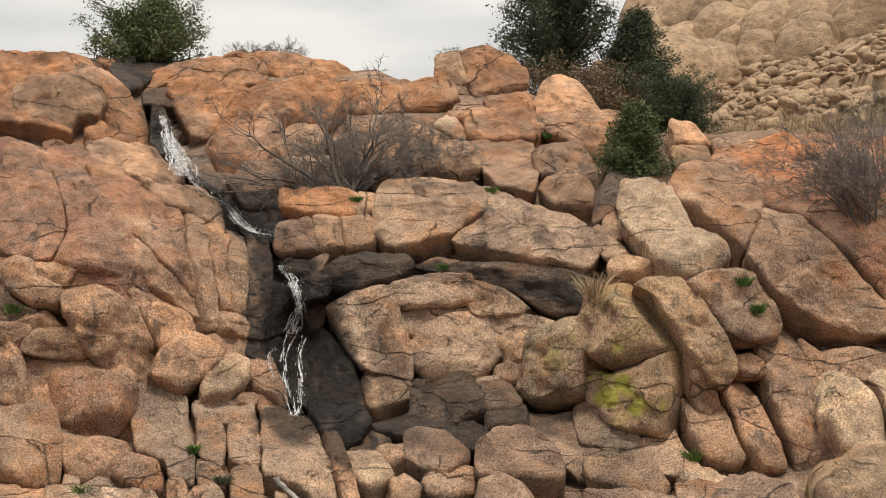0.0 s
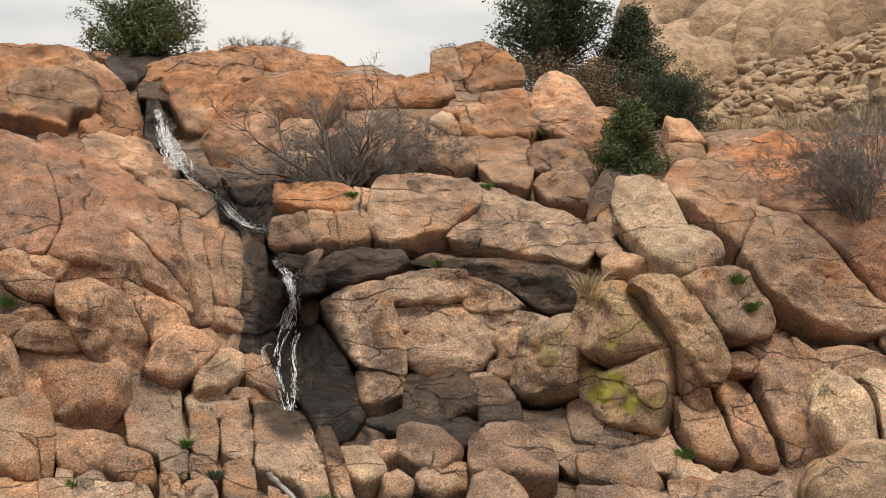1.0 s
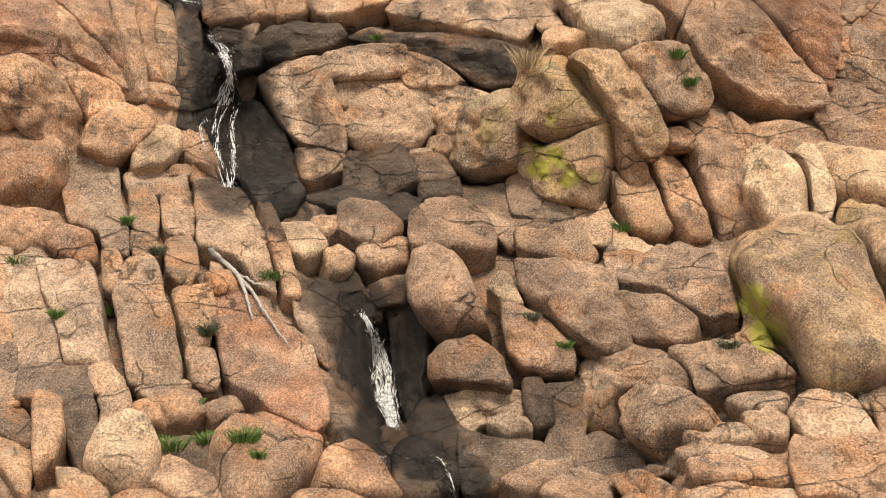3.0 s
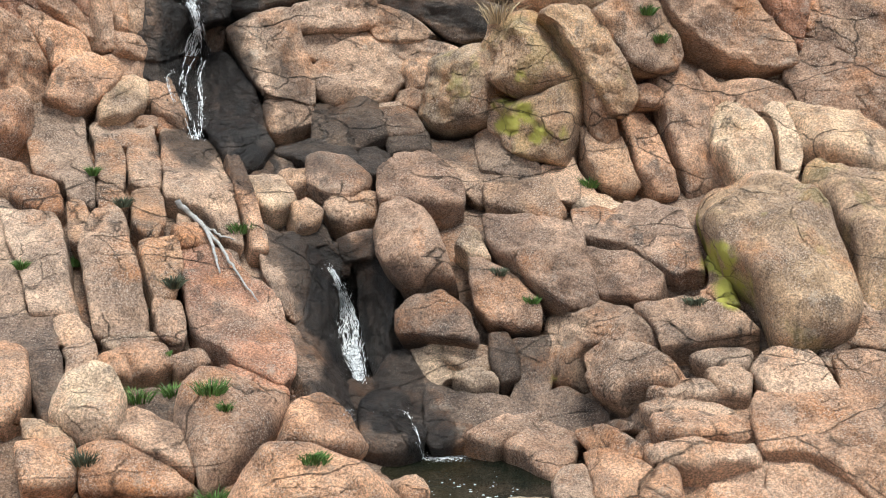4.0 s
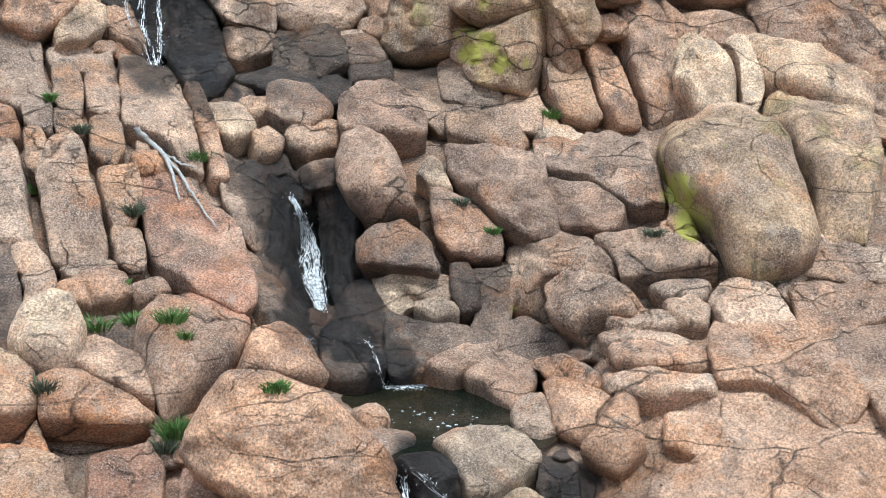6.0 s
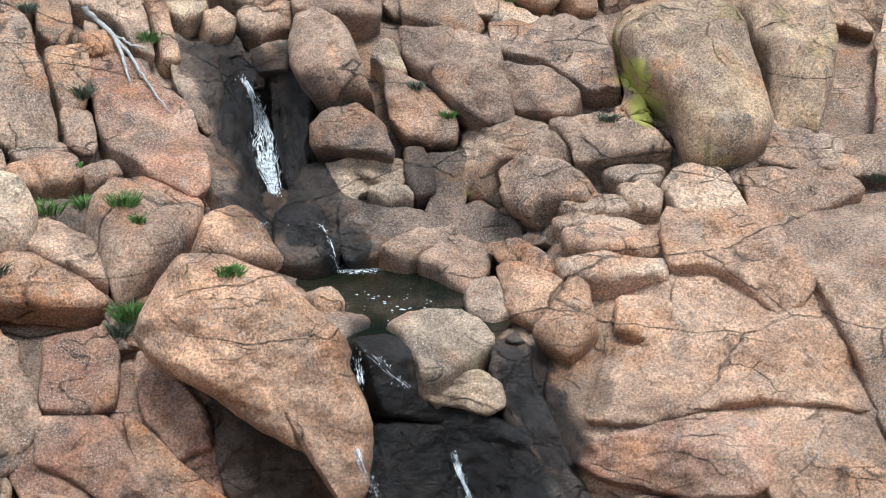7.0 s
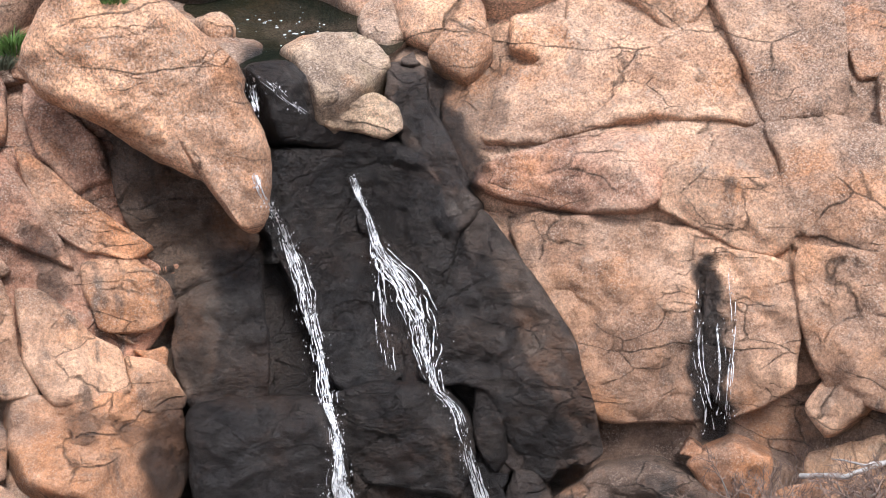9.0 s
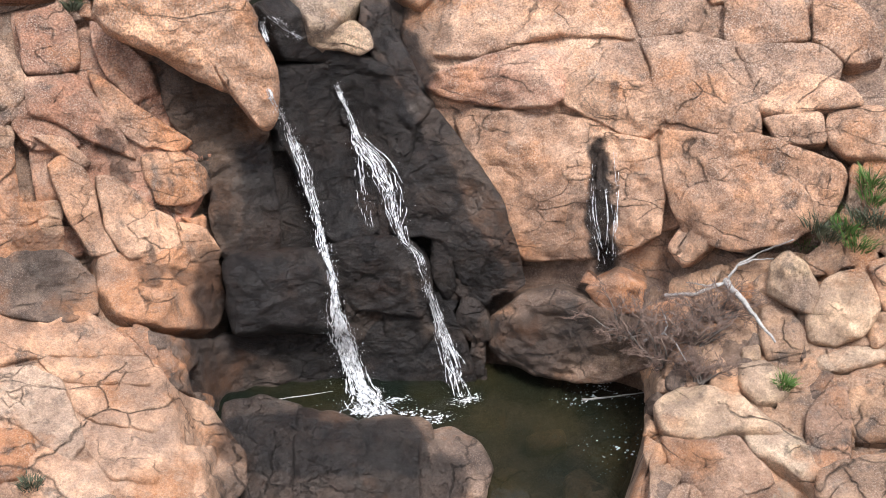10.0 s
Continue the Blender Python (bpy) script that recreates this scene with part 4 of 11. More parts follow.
slab('d', 3.55, 23.53, 8.42, -8, 33, .27, .37, .18, .33, .24, .37, .52, .34, .68, -.37, .53, -.44, .45, -.29, .07, -.25, -.29, -.43, -.68, -.22, -.77, -0, -.78, .14, -.5, .37, -.44)
slab('h', 3.51, 27.70, 12.08, -13, 27, .27, .41, .04, .33, .15, .26, .17, .1, .33, .05, .33, -.22, .62, -.36, .68, -.7, .49, -.59, -.14, -.49, -.32, -.32, -.4, .3, -.43, .99, -.77, .91, -.51, .69, -.14)
slab('d', 2.44, 28.21, 12.19, -18, 16, .25, .54, -.01, .54, .16, .43, .29, .15, .26, .08, .2, -.22, .21, -.26, .17, -.62, .28, -.63, -.03, -.54, -.12, -.29, -.19, -.26, -.24, .54, -.37, .64, -.31)
slab('h', 3.54, 26.98, 11.57, -11, 32, .25, .73, -.03, .2, .2, .18, .25, -.01, .29, -.39, .27, -.54, .15, -.55, -.25, -.5, -.33, .02, -.3, .05, -.26, .58, -.24, .79, -.17)
slab('h', 4.70, 26.81, 11.69, -12, 29, .25, .41, .04, .33, .08, .13, .42, .09, .66, -.22, .43, -.57, .28, -.59, .17, -.37, -.34, -.12, -.46, .25, -.54, .4, -.46, .54, -.46, .63, -.38, .62, -.25)
slab('g', 10.86, 27.07, 13.65, -21, 13, .40, 1.28, -.02, -.33, 1, -.84, 1.16, -1.08, 1.08, -1.2, .87, -1.2, .6, -1.39, .44, -1.39, .2, -1.15, -.02, -1.08, -.2, -1.04, -.56, -.46, -.67, .76, -1.09, .8, -.85, 1.21, -.93, 1.54, -.83, 1.51, -.27)
slab('t', 12.88, 26.88, 14.54, -33, 15, .25, .22, .4, -.04, .65, -.1, .46, -.54, .31, -.07, -.37, .4, -.52)
slab('t', 11.60, 28.05, 15.64, -28, 17, .25, .22, .19, -.37, .55, -.31, -.1, -.06, -.29, .35, -.32, .4, -.08)
slab('h', -6.54, 22.47, 9.15, 15, 39, .25, .26, .39, -.27, .49, -.2, -.15, -.22, -.41, 0, -.29, .23, -.28)
slab('g', 12.09, 27.48, 15.04, -25, 18, .25, .26, .26, -.3, .67, -.43, .38, 0, -.62, .08, -.45, .55, -.24)
slab('d', -6.84, 23.25, 9.62, 7, 34, .25, .25, .24, -.25, .63, -.36, .17, -.15, -.27, .01, -.36, .35, -.3)
slab('n', -7.45, 23.76, 9.96, 8, 41, .25, .28, .17, -.11, .77, -.29, .23, -.33, -.19, -.23, -.31, .16, -.38)
slab('g', 13.04, 27.47, 15.68, -27, 21, .25, .54, .16, -.22, .53, -.66, .43, -.36, -.22, -.13, -.37, -0, -.29, .77, -.36)
slab('g', 13.27, 26.95, 15.08, -26, 18, .25, .41, .2, .18, .42, -.57, .37, -.38, -.07, -.12, -.33, .52, -.34)
slab('o', -4.19, 19.98, 7.75, 9, 42, .25, .08, .13, -.05, .2, -.08, .06, -.06, -.04, -.02, -.06, .08, .04)
slab('g', -2.10, 19.36, 7.09, 1, 37, .25, .18, .09, .13, .22, -.14, .41, -.21, .01, -.09, -.26, .14, -.25)
slab('o', 13.37, 28.03, 16.26, -20, 25, .25, .58, .19, -.62, .84, -.46, 0, -.28, -.23, .38, -.52, .57, -.38)
slab('d', -6.19, 21.65, 8.71, 19, 41, .25, .31, .13, .08, .52, -.1, .52, -.29, .34, -.28, -.02, .19, -.37, .28, -.25)
slab('t', .58, 23.70, 7.77, 3, 48, .25, .13, .28, -.01, .48, -.17, .44, -.14, .02, -.01, -.29, .21, -.17)
slab('t', 11.18, 27.73, 14.74, -25, 18, .25, .25, .32, .05, .47, -.54, .45, -.22, -.25, -0, -.43, .48, -.32)
slab('t', 12.11, 27.01, 14.10, -29, 2, .25, .39, 0, .11, .26, -.24, .45, -.48, .24, -.18, -.32, .57, -.29)
slab('g', 10.60, 28.01, 14.86, -20, 13, .25, .31, .14, .06, .43, -.25, .31, -.56, .04, -.04, -.21, .53, -.36)
slab('t', .23, 23.88, 7.80, 24, 40, .25, .33, .16, .25, .35, .07, .38, -.17, .26, -.2, -.03, .27, -.26)
slab('d', -.07, 26.21, 9.95, 11, 17, .25, .11, .12, -.03, .25, -.07, .1, -.01, -.18, .11, -.16, .14, -.1)
slab('o', -1.69, 19.67, 7.35, 5, 39, .25, .12, .1, .2, .22, .19, .27, -.19, .09, -.08, -.21, .12, .04)
slab('t', -5.91, 20.77, 8.29, 15, 48, .25, .24, .15, .19, .44, -.26, .72, -.25, .1, 0, -.44, .17, -.55)
slab('h', 7.11, 23.21, 10.05, -32, 36, .25, .1, .18, -.35, .43, -.21, .1, -.24, -.11, .03, -.19, .24, -.11)
slab('n', -7.49, 24.54, 10.47, 17, 33, .25, 0, .74, -.09, .7, -.28, .07, -0, -.53, .08, -.49, .27, .02)
slab('o', -4.60, 19.03, 7.11, 10, 35, .25, .37, .05, .34, .11, -.09, .2, -.26, .18, -.17, -.22, -.03, -.04)
slab('n', -6.97, 23.89, 10.00, 2, 40, .25, .14, .18, -.14, .61, -.35, .18, -.31, .03, -.09, -.25, .25, -.38)
slab('o', 12.34, 27.96, 15.83, -24, 19, .25, .26, .35, -.22, .78, -.34, .78, -.32, -.18, .1, -.6, .45, -.28)
slab('g', 10.90, 28.15, 15.42, -23, 20, .25, .4, .06, -.3, .67, -.38, .47, -.39, -0, -.06, -.34, .5, -.33)
slab('d', -2.19, 24.86, 10.18, 9, 35, .25, .09, .19, -.17, .29, -.2, .26, -.03, -.01, .15, -.15, .18, -.13)
slab('t', -3.20, 25.35, 10.78, 15, 40, .25, .13, .14, .13, .21, -.07, .29, -.1, -.03, .05, -.04, .23, .06)
slab('t', 12.64, 27.28, 15.15, -29, 12, .25, .37, .04, .09, .38, -.17, .52, -.42, .18, -.13, -.34, .37, -.24)
slab('n', -1.08, 26.76, 10.99, -2, 44, .25, .15, .16, -.17, .22, -.12, .02, .04, -0, .08, .09, .13, .09)
slab('d', -2.38, 19.69, 7.32, 3, 35, .25, .18, .05, -.05, .28, -.26, .3, -.27, .23, -.07, -.02, .05, -.29)
slab('t', 11.53, 27.33, 14.19, -18, 16, .25, .34, .05, -.03, .36, -.35, .33, -.49, .22, .43, -.39, .47, -.31)
slab('d', -2.51, 21.61, 8.40, 9, 43, .25, .14, .23, -.14, .22, -.16, .15, -.1, .09, -.06, -.14, .14, 0)
slab('d', -.71, 26.08, 10.49, 28, 25, .25, .24, .32, -.01, .13, -.32, .14, -.17, -.09, .36, -.13, .4, -.08)
slab('t', 12.38, 27.06, 14.43, -27, 8, .25, .11, .41, -.27, .38, -.46, .17, -.31, -.13, .14, -.44, .43, -.12)
slab('n', -1.67, 27.59, 11.54, 0, 38, .25, -.03, .66, -.36, -.04, -.19, -.06, .2, -.34, .16, -.16, .25, .06)
slab('h', 7.12, 23.85, 10.33, -30, 36, .25, .06, .15, -.11, .31, -.2, .07, -.09, -.06, .01, -.11, .14, -.05)
slab('g', 11.58, 27.73, 15.11, -23, 17, .25, .23, .29, -.43, .5, -.39, .05, -.22, -.17, .24, -.29, .54, -.51)
slab('h', 6.84, 23.11, 9.83, -28, 35, .25, .15, .15, -0, .27, -.17, .17, -.17, .11, -.33, .01, .21, -.05)
slab('d', -1.93, 19.61, 7.28, -6, 36, .25, .1, .22, .04, .26, -.38, .2, -0, -.2, .21, -.18, .23, -.03)
slab('t', -2.59, 25.12, 10.47, 8, 41, .25, .1, .1, .01, .21, -.03, .2, -.19, .35, -.13, .19, .23, -.17)
slab('t', -4.10, 19.39, 7.28, 3, 40, .25, .06, .1, .03, .1, -.02, .27, -.14, .07, -.14, .01, .06, -.1)
slab('d', -.23, 26.25, 10.25, 17, 23, .25, .18, .08, .14, .14, -.03, .14, -.15, .21, -.02, .01, .17, -.16)
slab('t', 11.68, 27.45, 14.58, -18, 20, .25, .07, .36, -.36, .47, -.18, -.14, .14, -.38, .39, -.14, .39, -.07)
slab('g', 7.12, 22.82, 9.86, -31, 33, .25, .14, .14, .13, .22, -.31, .19, -.34, .15, -.19, -.07, .25, -.02)
slab('h', -6.99, 24.42, 10.35, 11, 36, .25, .12, .17, .03, .64, -.05, .65, -.24, .12, -.15, -.14, .12, -.63)
slab('d', -7.09, 22.64, 9.29, 12, 45, .25, .25, .37, .02, .77, -.41, .89, -.33, .04, .03, -.64, .34, -.61, .4, -.52)
# rim of the upper pool
boulder('t', 12.18, 25.45, 12.28, -25, 28, .47, .61, .22, .57, .34, -.51, .64, -.61, .55, -.91, .6, -1.14, .51, -.61, -.02, -.45, -.37, -.34, -.49, -.08, -.64, .43, -1.05, .69, -1.17, .71, -.9, .63, -.35)
slab('d', 2.35, 22.58, 7.78, -17, 53, .33, 1.33, -0, 1.1, .21, .72, .27, .61, .39, .07, .36, -.35, .41, -.65, .59, -.85, .57, -.92, .41, -.89, .03, -.76, -.49, -.58, -.79, .05, -.67, .13, -.7, .17, -.58, .56, -.36, .93, -.38)
slab('d', 4.15, 22.57, 7.86, -10, 26, .26, .71, -.02, .65, .09, -.07, .48, -.27, .38, -.61, .32, -.74, .11, -.56, -.1, -.25, -.37, -.12, -.41, .07, -.53, .52, -.3, .7, -.13)
slab('t', -3.93, 17.96, 6.55, 21, 46, .45, .55, .12, .44, .39, .51, .64, .33, .83, -.22, 1.07, -.36, .99, -.45, .81, -.53, .18, -.57, .09, -.64, -.67, -.57, -.79, -.46, -.85, .27, -.97, .47, -.75, .64, -.72, .66, -.54, .59, -.34)
slab('t', 9.23, 21.75, 9.40, -7, 39, .25, .26, .27, .06, .45, -.12, .13, -.3, .04, -.22, -.09, .29, -.16)
slab('t', 10.97, 21.62, 9.56, -28, 38, .25, .25, .38, -.54, .18, -.22, -.17, -.04, -.19, .43, -.08, .46, -0)
slab('g', -4.59, 17.79, 6.29, 12, 40, .25, .14, .4, -.18, .41, -.16, .22, -.23, -.09, .07, -.42, .13, -.39)
slab('t', 12.05, 23.07, 10.59, -30, 36, .25, .23, .37, -.32, .75, -.23, -.29, .01, -.56, .17, -.28, .42, -.15)
slab('o', -4.06, 17.31, 5.74, 9, 33, .25, .19, .2, -.18, .25, -.3, .01, -.24, -.12, 0, -.26, .26, -.07)
slab('t', 12.90, 26.18, 13.13, -28, 13, .25, .31, .14, .06, .45, -.39, .56, -.42, .17, -0, -.41, .36, -.48, .45, -.31)
slab('t', 12.92, 24.82, 11.72, -26, 31, .25, .29, .13, .01, .52, -.29, .54, -.31, .02, -0, -.34, .37, -.33)
slab('g', 11.54, 22.02, 9.90, -24, 39, .25, .28, .13, .12, .42, -.2, .63, -.18, -.19, -.06, -.33, .18, -.34)
slab('h', 10.28, 21.64, 9.42, -21, 41, .25, .26, .09, .21, .38, -.3, .48, -.2, .06, -.01, -.36, .24, -.31)
slab('o', -4.06, 19.12, 7.08, 6, 42, .25, .08, .24, -.12, .35, -.27, .14, -.24, -.03, -.08, -.12, .27, -.15)
slab('o', -5.20, 16.92, 5.62, 18, 31, .25, .17, .14, -.03, .29, -.17, .16, -.2, .01, -.04, -.25, .21, -.11)
slab('t', 11.76, 25.17, 11.60, -24, 32, .25, .25, .17, -.24, .46, -.25, -.06, -.08, -.18, .2, -.22, .29, -.08)
slab('t', -5.24, 17.56, 6.26, 12, 40, .25, .08, .44, -.15, .46, -.23, -.23, -.2, -.28, .09, -.27, .28, -.18)
slab('t', -5.64, 17.16, 6.10, 18, 37, .25, .29, .14, -.05, .37, -.27, .08, -.27, -.12, -.04, -.28, .31, -.02)
slab('o', -4.63, 16.92, 5.40, 14, 26, .25, .22, .08, -.01, .3, -.23, .12, -.13, -.29, -0, -.32, .2, -.17)
slab('o', -5.13, 17.18, 5.96, 21, 32, .25, .31, .01, .24, .26, -.25, .24, -.23, -.16, -.05, -.32, -0, -.33)
slab('t', 13.51, 26.10, 13.58, -36, 15, .25, .33, .16, -.48, .48, -.58, .43, -.52, .11, -.28, -.16, .53, -.36)
slab('t', 12.48, 24.09, 11.19, -35, 38, .25, .09, .43, -.27, .77, -.22, .2, -.29, .14, -.26, -.12, .25, -.42)
slab('t', -4.77, 17.40, 6.08, 22, 40, .25, .29, .03, .11, .29, -.23, .15, -.18, -.15, .06, -.18, .28, -.07)
slab('t', 12.82, 26.58, 13.85, -30, 15, .25, .31, .28, -.25, .49, -.53, .21, -.17, -.29, .31, -.4, .41, -.27)
slab('g', 12.35, 21.58, 9.90, -31, 36, .25, .21, .32, -.39, .66, -.37, .08, -.1, -.26, .35, -.46, .41, .01)
slab('t', -4.56, 17.30, 5.91, 22, 24, .25, .37, .03, .2, .23, -.31, .13, -.33, .08, -.15, -.23, .23, -.2)
slab('o', -4.99, 16.75, 5.29, 17, 36, .25, .22, .27, .05, .34, -.25, .17, -.34, -.04, -.04, -.25, .29, -.15)
slab('t', 13.48, 26.46, 14.28, -25, 14, .26, .1, .59, -.54, .6, -.41, -.27, .45, -.6, .55, -.52, .56, -.05)
slab('t', 13.43, 24.42, 11.64, -27, 33, .25, .49, .08, .16, .57, -.46, .83, -.61, .6, -.36, -.12, .31, -.62, .53, -.52)
slab('w', 4.12, 18.92, 6.92, -14, 50, .25, .07, .12, .01, .25, -.15, .09, -.14, .03, .07, -.03, .16, .03)
slab('t', 12.72, 23.76, 11.09, -26, 36, .25, .35, .37, .09, .61, -.3, .6, -.19, -.33, -.08, -.44, .31, -.41, .23, -.04)
slab('g', 9.94, 21.79, 9.47, -21, 37, .25, .22, .24, .08, .44, -.32, .47, -.32, .14, .2, -.37, .37, -.35)
slab('g', 12.50, 26.27, 12.91, -27, 19, .25, .09, .36, -.35, .4, -.29, -.17, .33, -.3, .39, -.25, .37, -.08)
slab('t', 12.65, 22.36, 10.40, -37, 34, .25, .4, .16, -.29, .57, -.71, .58, -.51, .07, .4, -.5, .6, -.39, .6, -.13)
slab('t', 13.57, 25.49, 12.43, -31, 31, .25, .48, .09, .22, .35, -.49, .61, -.61, .3, -.1, -.27, .45, -.42)
slab('o', -5.54, 16.44, 5.11, 24, 31, .25, .23, .17, .15, .27, -.14, .2, -.19, .14, -.2, -.16, .13, -.3)
slab('t', 4.45, 22.16, 7.41, -27, 46, .25, .09, .16, .27, .33, .2, .37, -.34, -.06, -.2, -.16, .05, 0)
slab('t', 9.60, 21.62, 9.32, -9, 45, .25, .19, .27, .02, .4, -.15, .32, -.19, -.02, .07, -.14, .35, -.12)
slab('t', 13.12, 25.67, 12.34, -25, 24, .25, -.04, .43, -.43, .53, -.18, .21, -.11, -.29, .29, -.37, .41, -.08)
slab('t', 11.78, 21.50, 9.69, -32, 42, .25, .26, .27, .17, .42, -.39, .66, -.28, .4, -.34, -.03, .3, -.56)
slab('t', -4.89, 17.06, 5.70, 22, 30, .25, .27, .09, .08, .34, -.25, .02, -.15, -.22, 0, -.27, .26, -.09)
slab('t', 11.99, 24.77, 11.42, -23, 38, .25, .08, .24, -.18, .34, -.23, .06, -.11, -.04, .35, -.11, .34, -.03)
slab('g', -2.33, 19.24, 7.00, 2, 39, .25, .09, .22, .01, .3, -.08, .24, -.14, .03, -.27, -.05, .16, -.08)
slab('t', .28, 23.24, 7.63, 21, 47, .25, .38, .11, .26, .24, -.01, .36, -.12, .33, -.11, -.21, .35, 0)
slab('t', 3.71, 22.47, 7.53, 2, 41, .25, .13, .1, -.05, .24, -.07, .22, -.07, 0, .16, -.05, .18, -.03)
slab('t', -4.45, 17.12, 5.61, 17, 33, .25, .21, .18, .07, .22, -.19, .14, -.23, -.02, -.07, -.22, .22, -.02)
slab('h', 9.51, 22.09, 9.65, -9, 37, .25, .26, .22, .09, .24, -.13, .43, -.21, .05, .04, -.21, .22, -.17)
slab('o', -5.45, 17.00, 5.85, 21, 34, .25, .16, .25, .1, .31, -.21, .07, -.15, -.2, .04, -.24, .19, -.05)
slab('t', 12.38, 26.62, 13.51, -23, 20, .25, .31, .16, .11, .37, -.54, .35, -.08, -.12, -.05, -.32, .3, -.38)
slab('t', 12.01, 22.29, 10.16, -24, 42, .25, .26, .38, .09, .51, -.12, .47, -.34, .25, -.23, -.1, .27, -.36)
slab('o', -5.46, 16.74, 5.50, 24, 27, .25, .1, .26, -.06, .29, -.23, .1, -.11, -.25, .09, -.31, .27, -.11)
slab('t', 13.48, 25.86, 13.08, -21, 10, .25, .36, .19, -.23, .37, -.55, .61, -.65, .52, -.35, -.17, .52, -.5, .66, -.46)
slab('t', 13.07, 23.05, 10.83, -33, 37, .25, .36, .16, -.03, .59, -.43, .71, -.52, .5, -.4, -.06, .4, -.53, .51, -.48)
slab('g', -3.67, 17.42, 5.77, 12, 34, .25, .32, .02, .31, .08, .16, .15, -.26, .17, -.19, -.14, -.03, -.18)
slab('t', -4.98, 17.81, 6.37, 18, 35, .25, .27, .24, .06, .35, -.21, .28, -.27, .13, -.11, -.33, .2, -.2)
slab('t', -5.60, 17.60, 6.34, 14, 43, .25, .24, .06, .16, .36, -.07, .39, -.27, .26, -.26, -.1, .12, -.35)
# great boulder and the smooth right wall
slab('t', 10.92, 21.19, 9.32, -17, 45, .25, .31, .32, .13, .35, -.16, .3, -.34, .2, -.19, -.12, .37, -.05)
slab('o', -3.78, 16.96, 5.15, 11, 29, .25, .21, .18, -.22, .33, -.25, .2, -.09, -.33, .14, -.3, .2, -.16)
slab('o', -4.18, 16.01, 3.95, 16, 33, .25, .16, .18, -.03, .26, -.15, .18, -.2, -.08, .07, -.27, .16, -.19)
slab('o', -4.25, 17.01, 5.38, 22, 34, .25, .28, .2, .09, .34, -.22, .12, -.27, -.07, -.05, -.28, .26, -.09)
slab('t', 12.01, 20.99, 9.52, -33, 33, .25, -.22, .49, -.31, .37, -.27, -.09, -.15, -.25, .3, -.17, .39, -0)
slab('o', -4.41, 16.41, 4.58, 15, 32, .25, .19, .04, -0, .32, -.13, .29, -.2, -.17, .12, -.27, .18, -.21)
slab('o', -3.59, 16.29, 4.14, 9, 38, .25, .21, .22, .02, .28, -.27, .11, -.33, -.05, -.14, -.21, .29, -.09)
slab('o', -4.09, 16.55, 4.67, 13, 34, .25, .3, .07, .27, .24, -.04, .31, -.31, .12, -.18, -.28, .04, -.31)
slab('o', -4.86, 15.98, 4.17, 19, 34, .25, .16, .25, -.02, .27, -.14, .19, -.22, -.08, -0, -.28, .21, -.08)
slab('o', -5.60, 16.21, 4.82, 20, 31, .25, .28, 0, .28, .1, -.03, .24, -.29, .06, -.17, -.19, .17, -.19)
slab('o', -4.92, 16.50, 4.92, 14, 33, .25, .17, .22, -.01, .3, -.2, .04, -.22, -.17, -.08, -.27, .2, -.11)
slab('t', 11.67, 19.43, 8.75, -29, 43, .25, .12, .22, -.23, .49, -.2, .01, -.14, -.14, .23, -.18, .37, -.13)
slab('o', -5.20, 15.97, 4.30, 21, 28, .25, .24, -.02, .01, .24, -.21, .13, -.2, -.08, -.12, -.21, .14, -.24)
slab('o', -5.70, 15.62, 4.06, 21, 32, .25, .21, -0, .07, .24, -.11, .27, -.17, -.1, -.12, -.27, .2, -.17)
slab('o', -3.73, 16.68, 4.73, 17, 31, .25, .18, .24, -.16, .21, -.19, .01, -.16, -.09, -0, -.3, .1, -.35)
slab('d', 4.89, 21.60, 7.83, -39, 29, .25, .23, .07, .24, .13, -.07, .13, -.37, -.01, -.26, -.1, .05, -.03)
slab('g', 11.10, 18.26, 8.19, -29, 46, .25, .13, .23, -.11, .57, -.17, .54, -.15, .09, -.05, -.28, .26, -.13)
slab('o', -4.73, 16.36, 4.65, 25, 33, .25, .24, .16, .04, .26, -.23, .13, -.15, -.08, -0, -.28, .12, -.28)
slab('t', -5.70, 15.86, 4.40, 8, 35, .25, .22, .08, .06, .3, -.28, .07, -.25, -.16, 0, -.24, .21, -.01)
slab('o', -4.04, 16.27, 4.27, 8, 32, .25, .09, .26, -.24, .17, -.24, -.05, -.14, -.23, .19, -.21, .25, -.04)
slab('g', 12.00, 20.32, 9.20, -30, 41, .25, .13, .37, .01, .5, -.28, .26, -.11, .02, -0, -.37, .17, -.11)
slab('o', -5.18, 15.73, 3.96, 13, 31, .25, .21, .21, .01, .27, -.13, .17, -.25, -.17, .04, -.28, .17, -.07)
slab('g', 11.42, 21.13, 9.43, -25, 38, .25, .29, .12, .06, .35, -.2, .43, -.26, .13, -.19, -.14, -0, -.21, .33, -.12)
slab('o', -4.38, 16.71, 5.00, 18, 37, .25, .17, .2, .02, .36, -.2, .21, -.1, -.3, .12, -.25, .21, -.16)
slab('o', -4.50, 16.16, 4.27, 22, 30, .25, .3, .14, -.08, .26, -.28, .12, -.24, -.14, .04, -.27, .3, -.2)
slab('o', -3.25, 16.39, 4.18, 9, 37, .25, .15, .15, -.06, .21, -.21, .18, -.11, -.16, -.03, -.21, .18, -.09)
slab('t', 8.72, 21.63, 9.34, -23, 25, .25, .29, .09, .2, .25, -.31, .09, -.3, -.01, .08, -.21, .12, -.09)
slab('h', 8.53, 21.40, 9.11, -19, 35, .25, .19, .1, .11, .22, -.14, .31, -.17, .04, .08, -.21, .14, -.14)
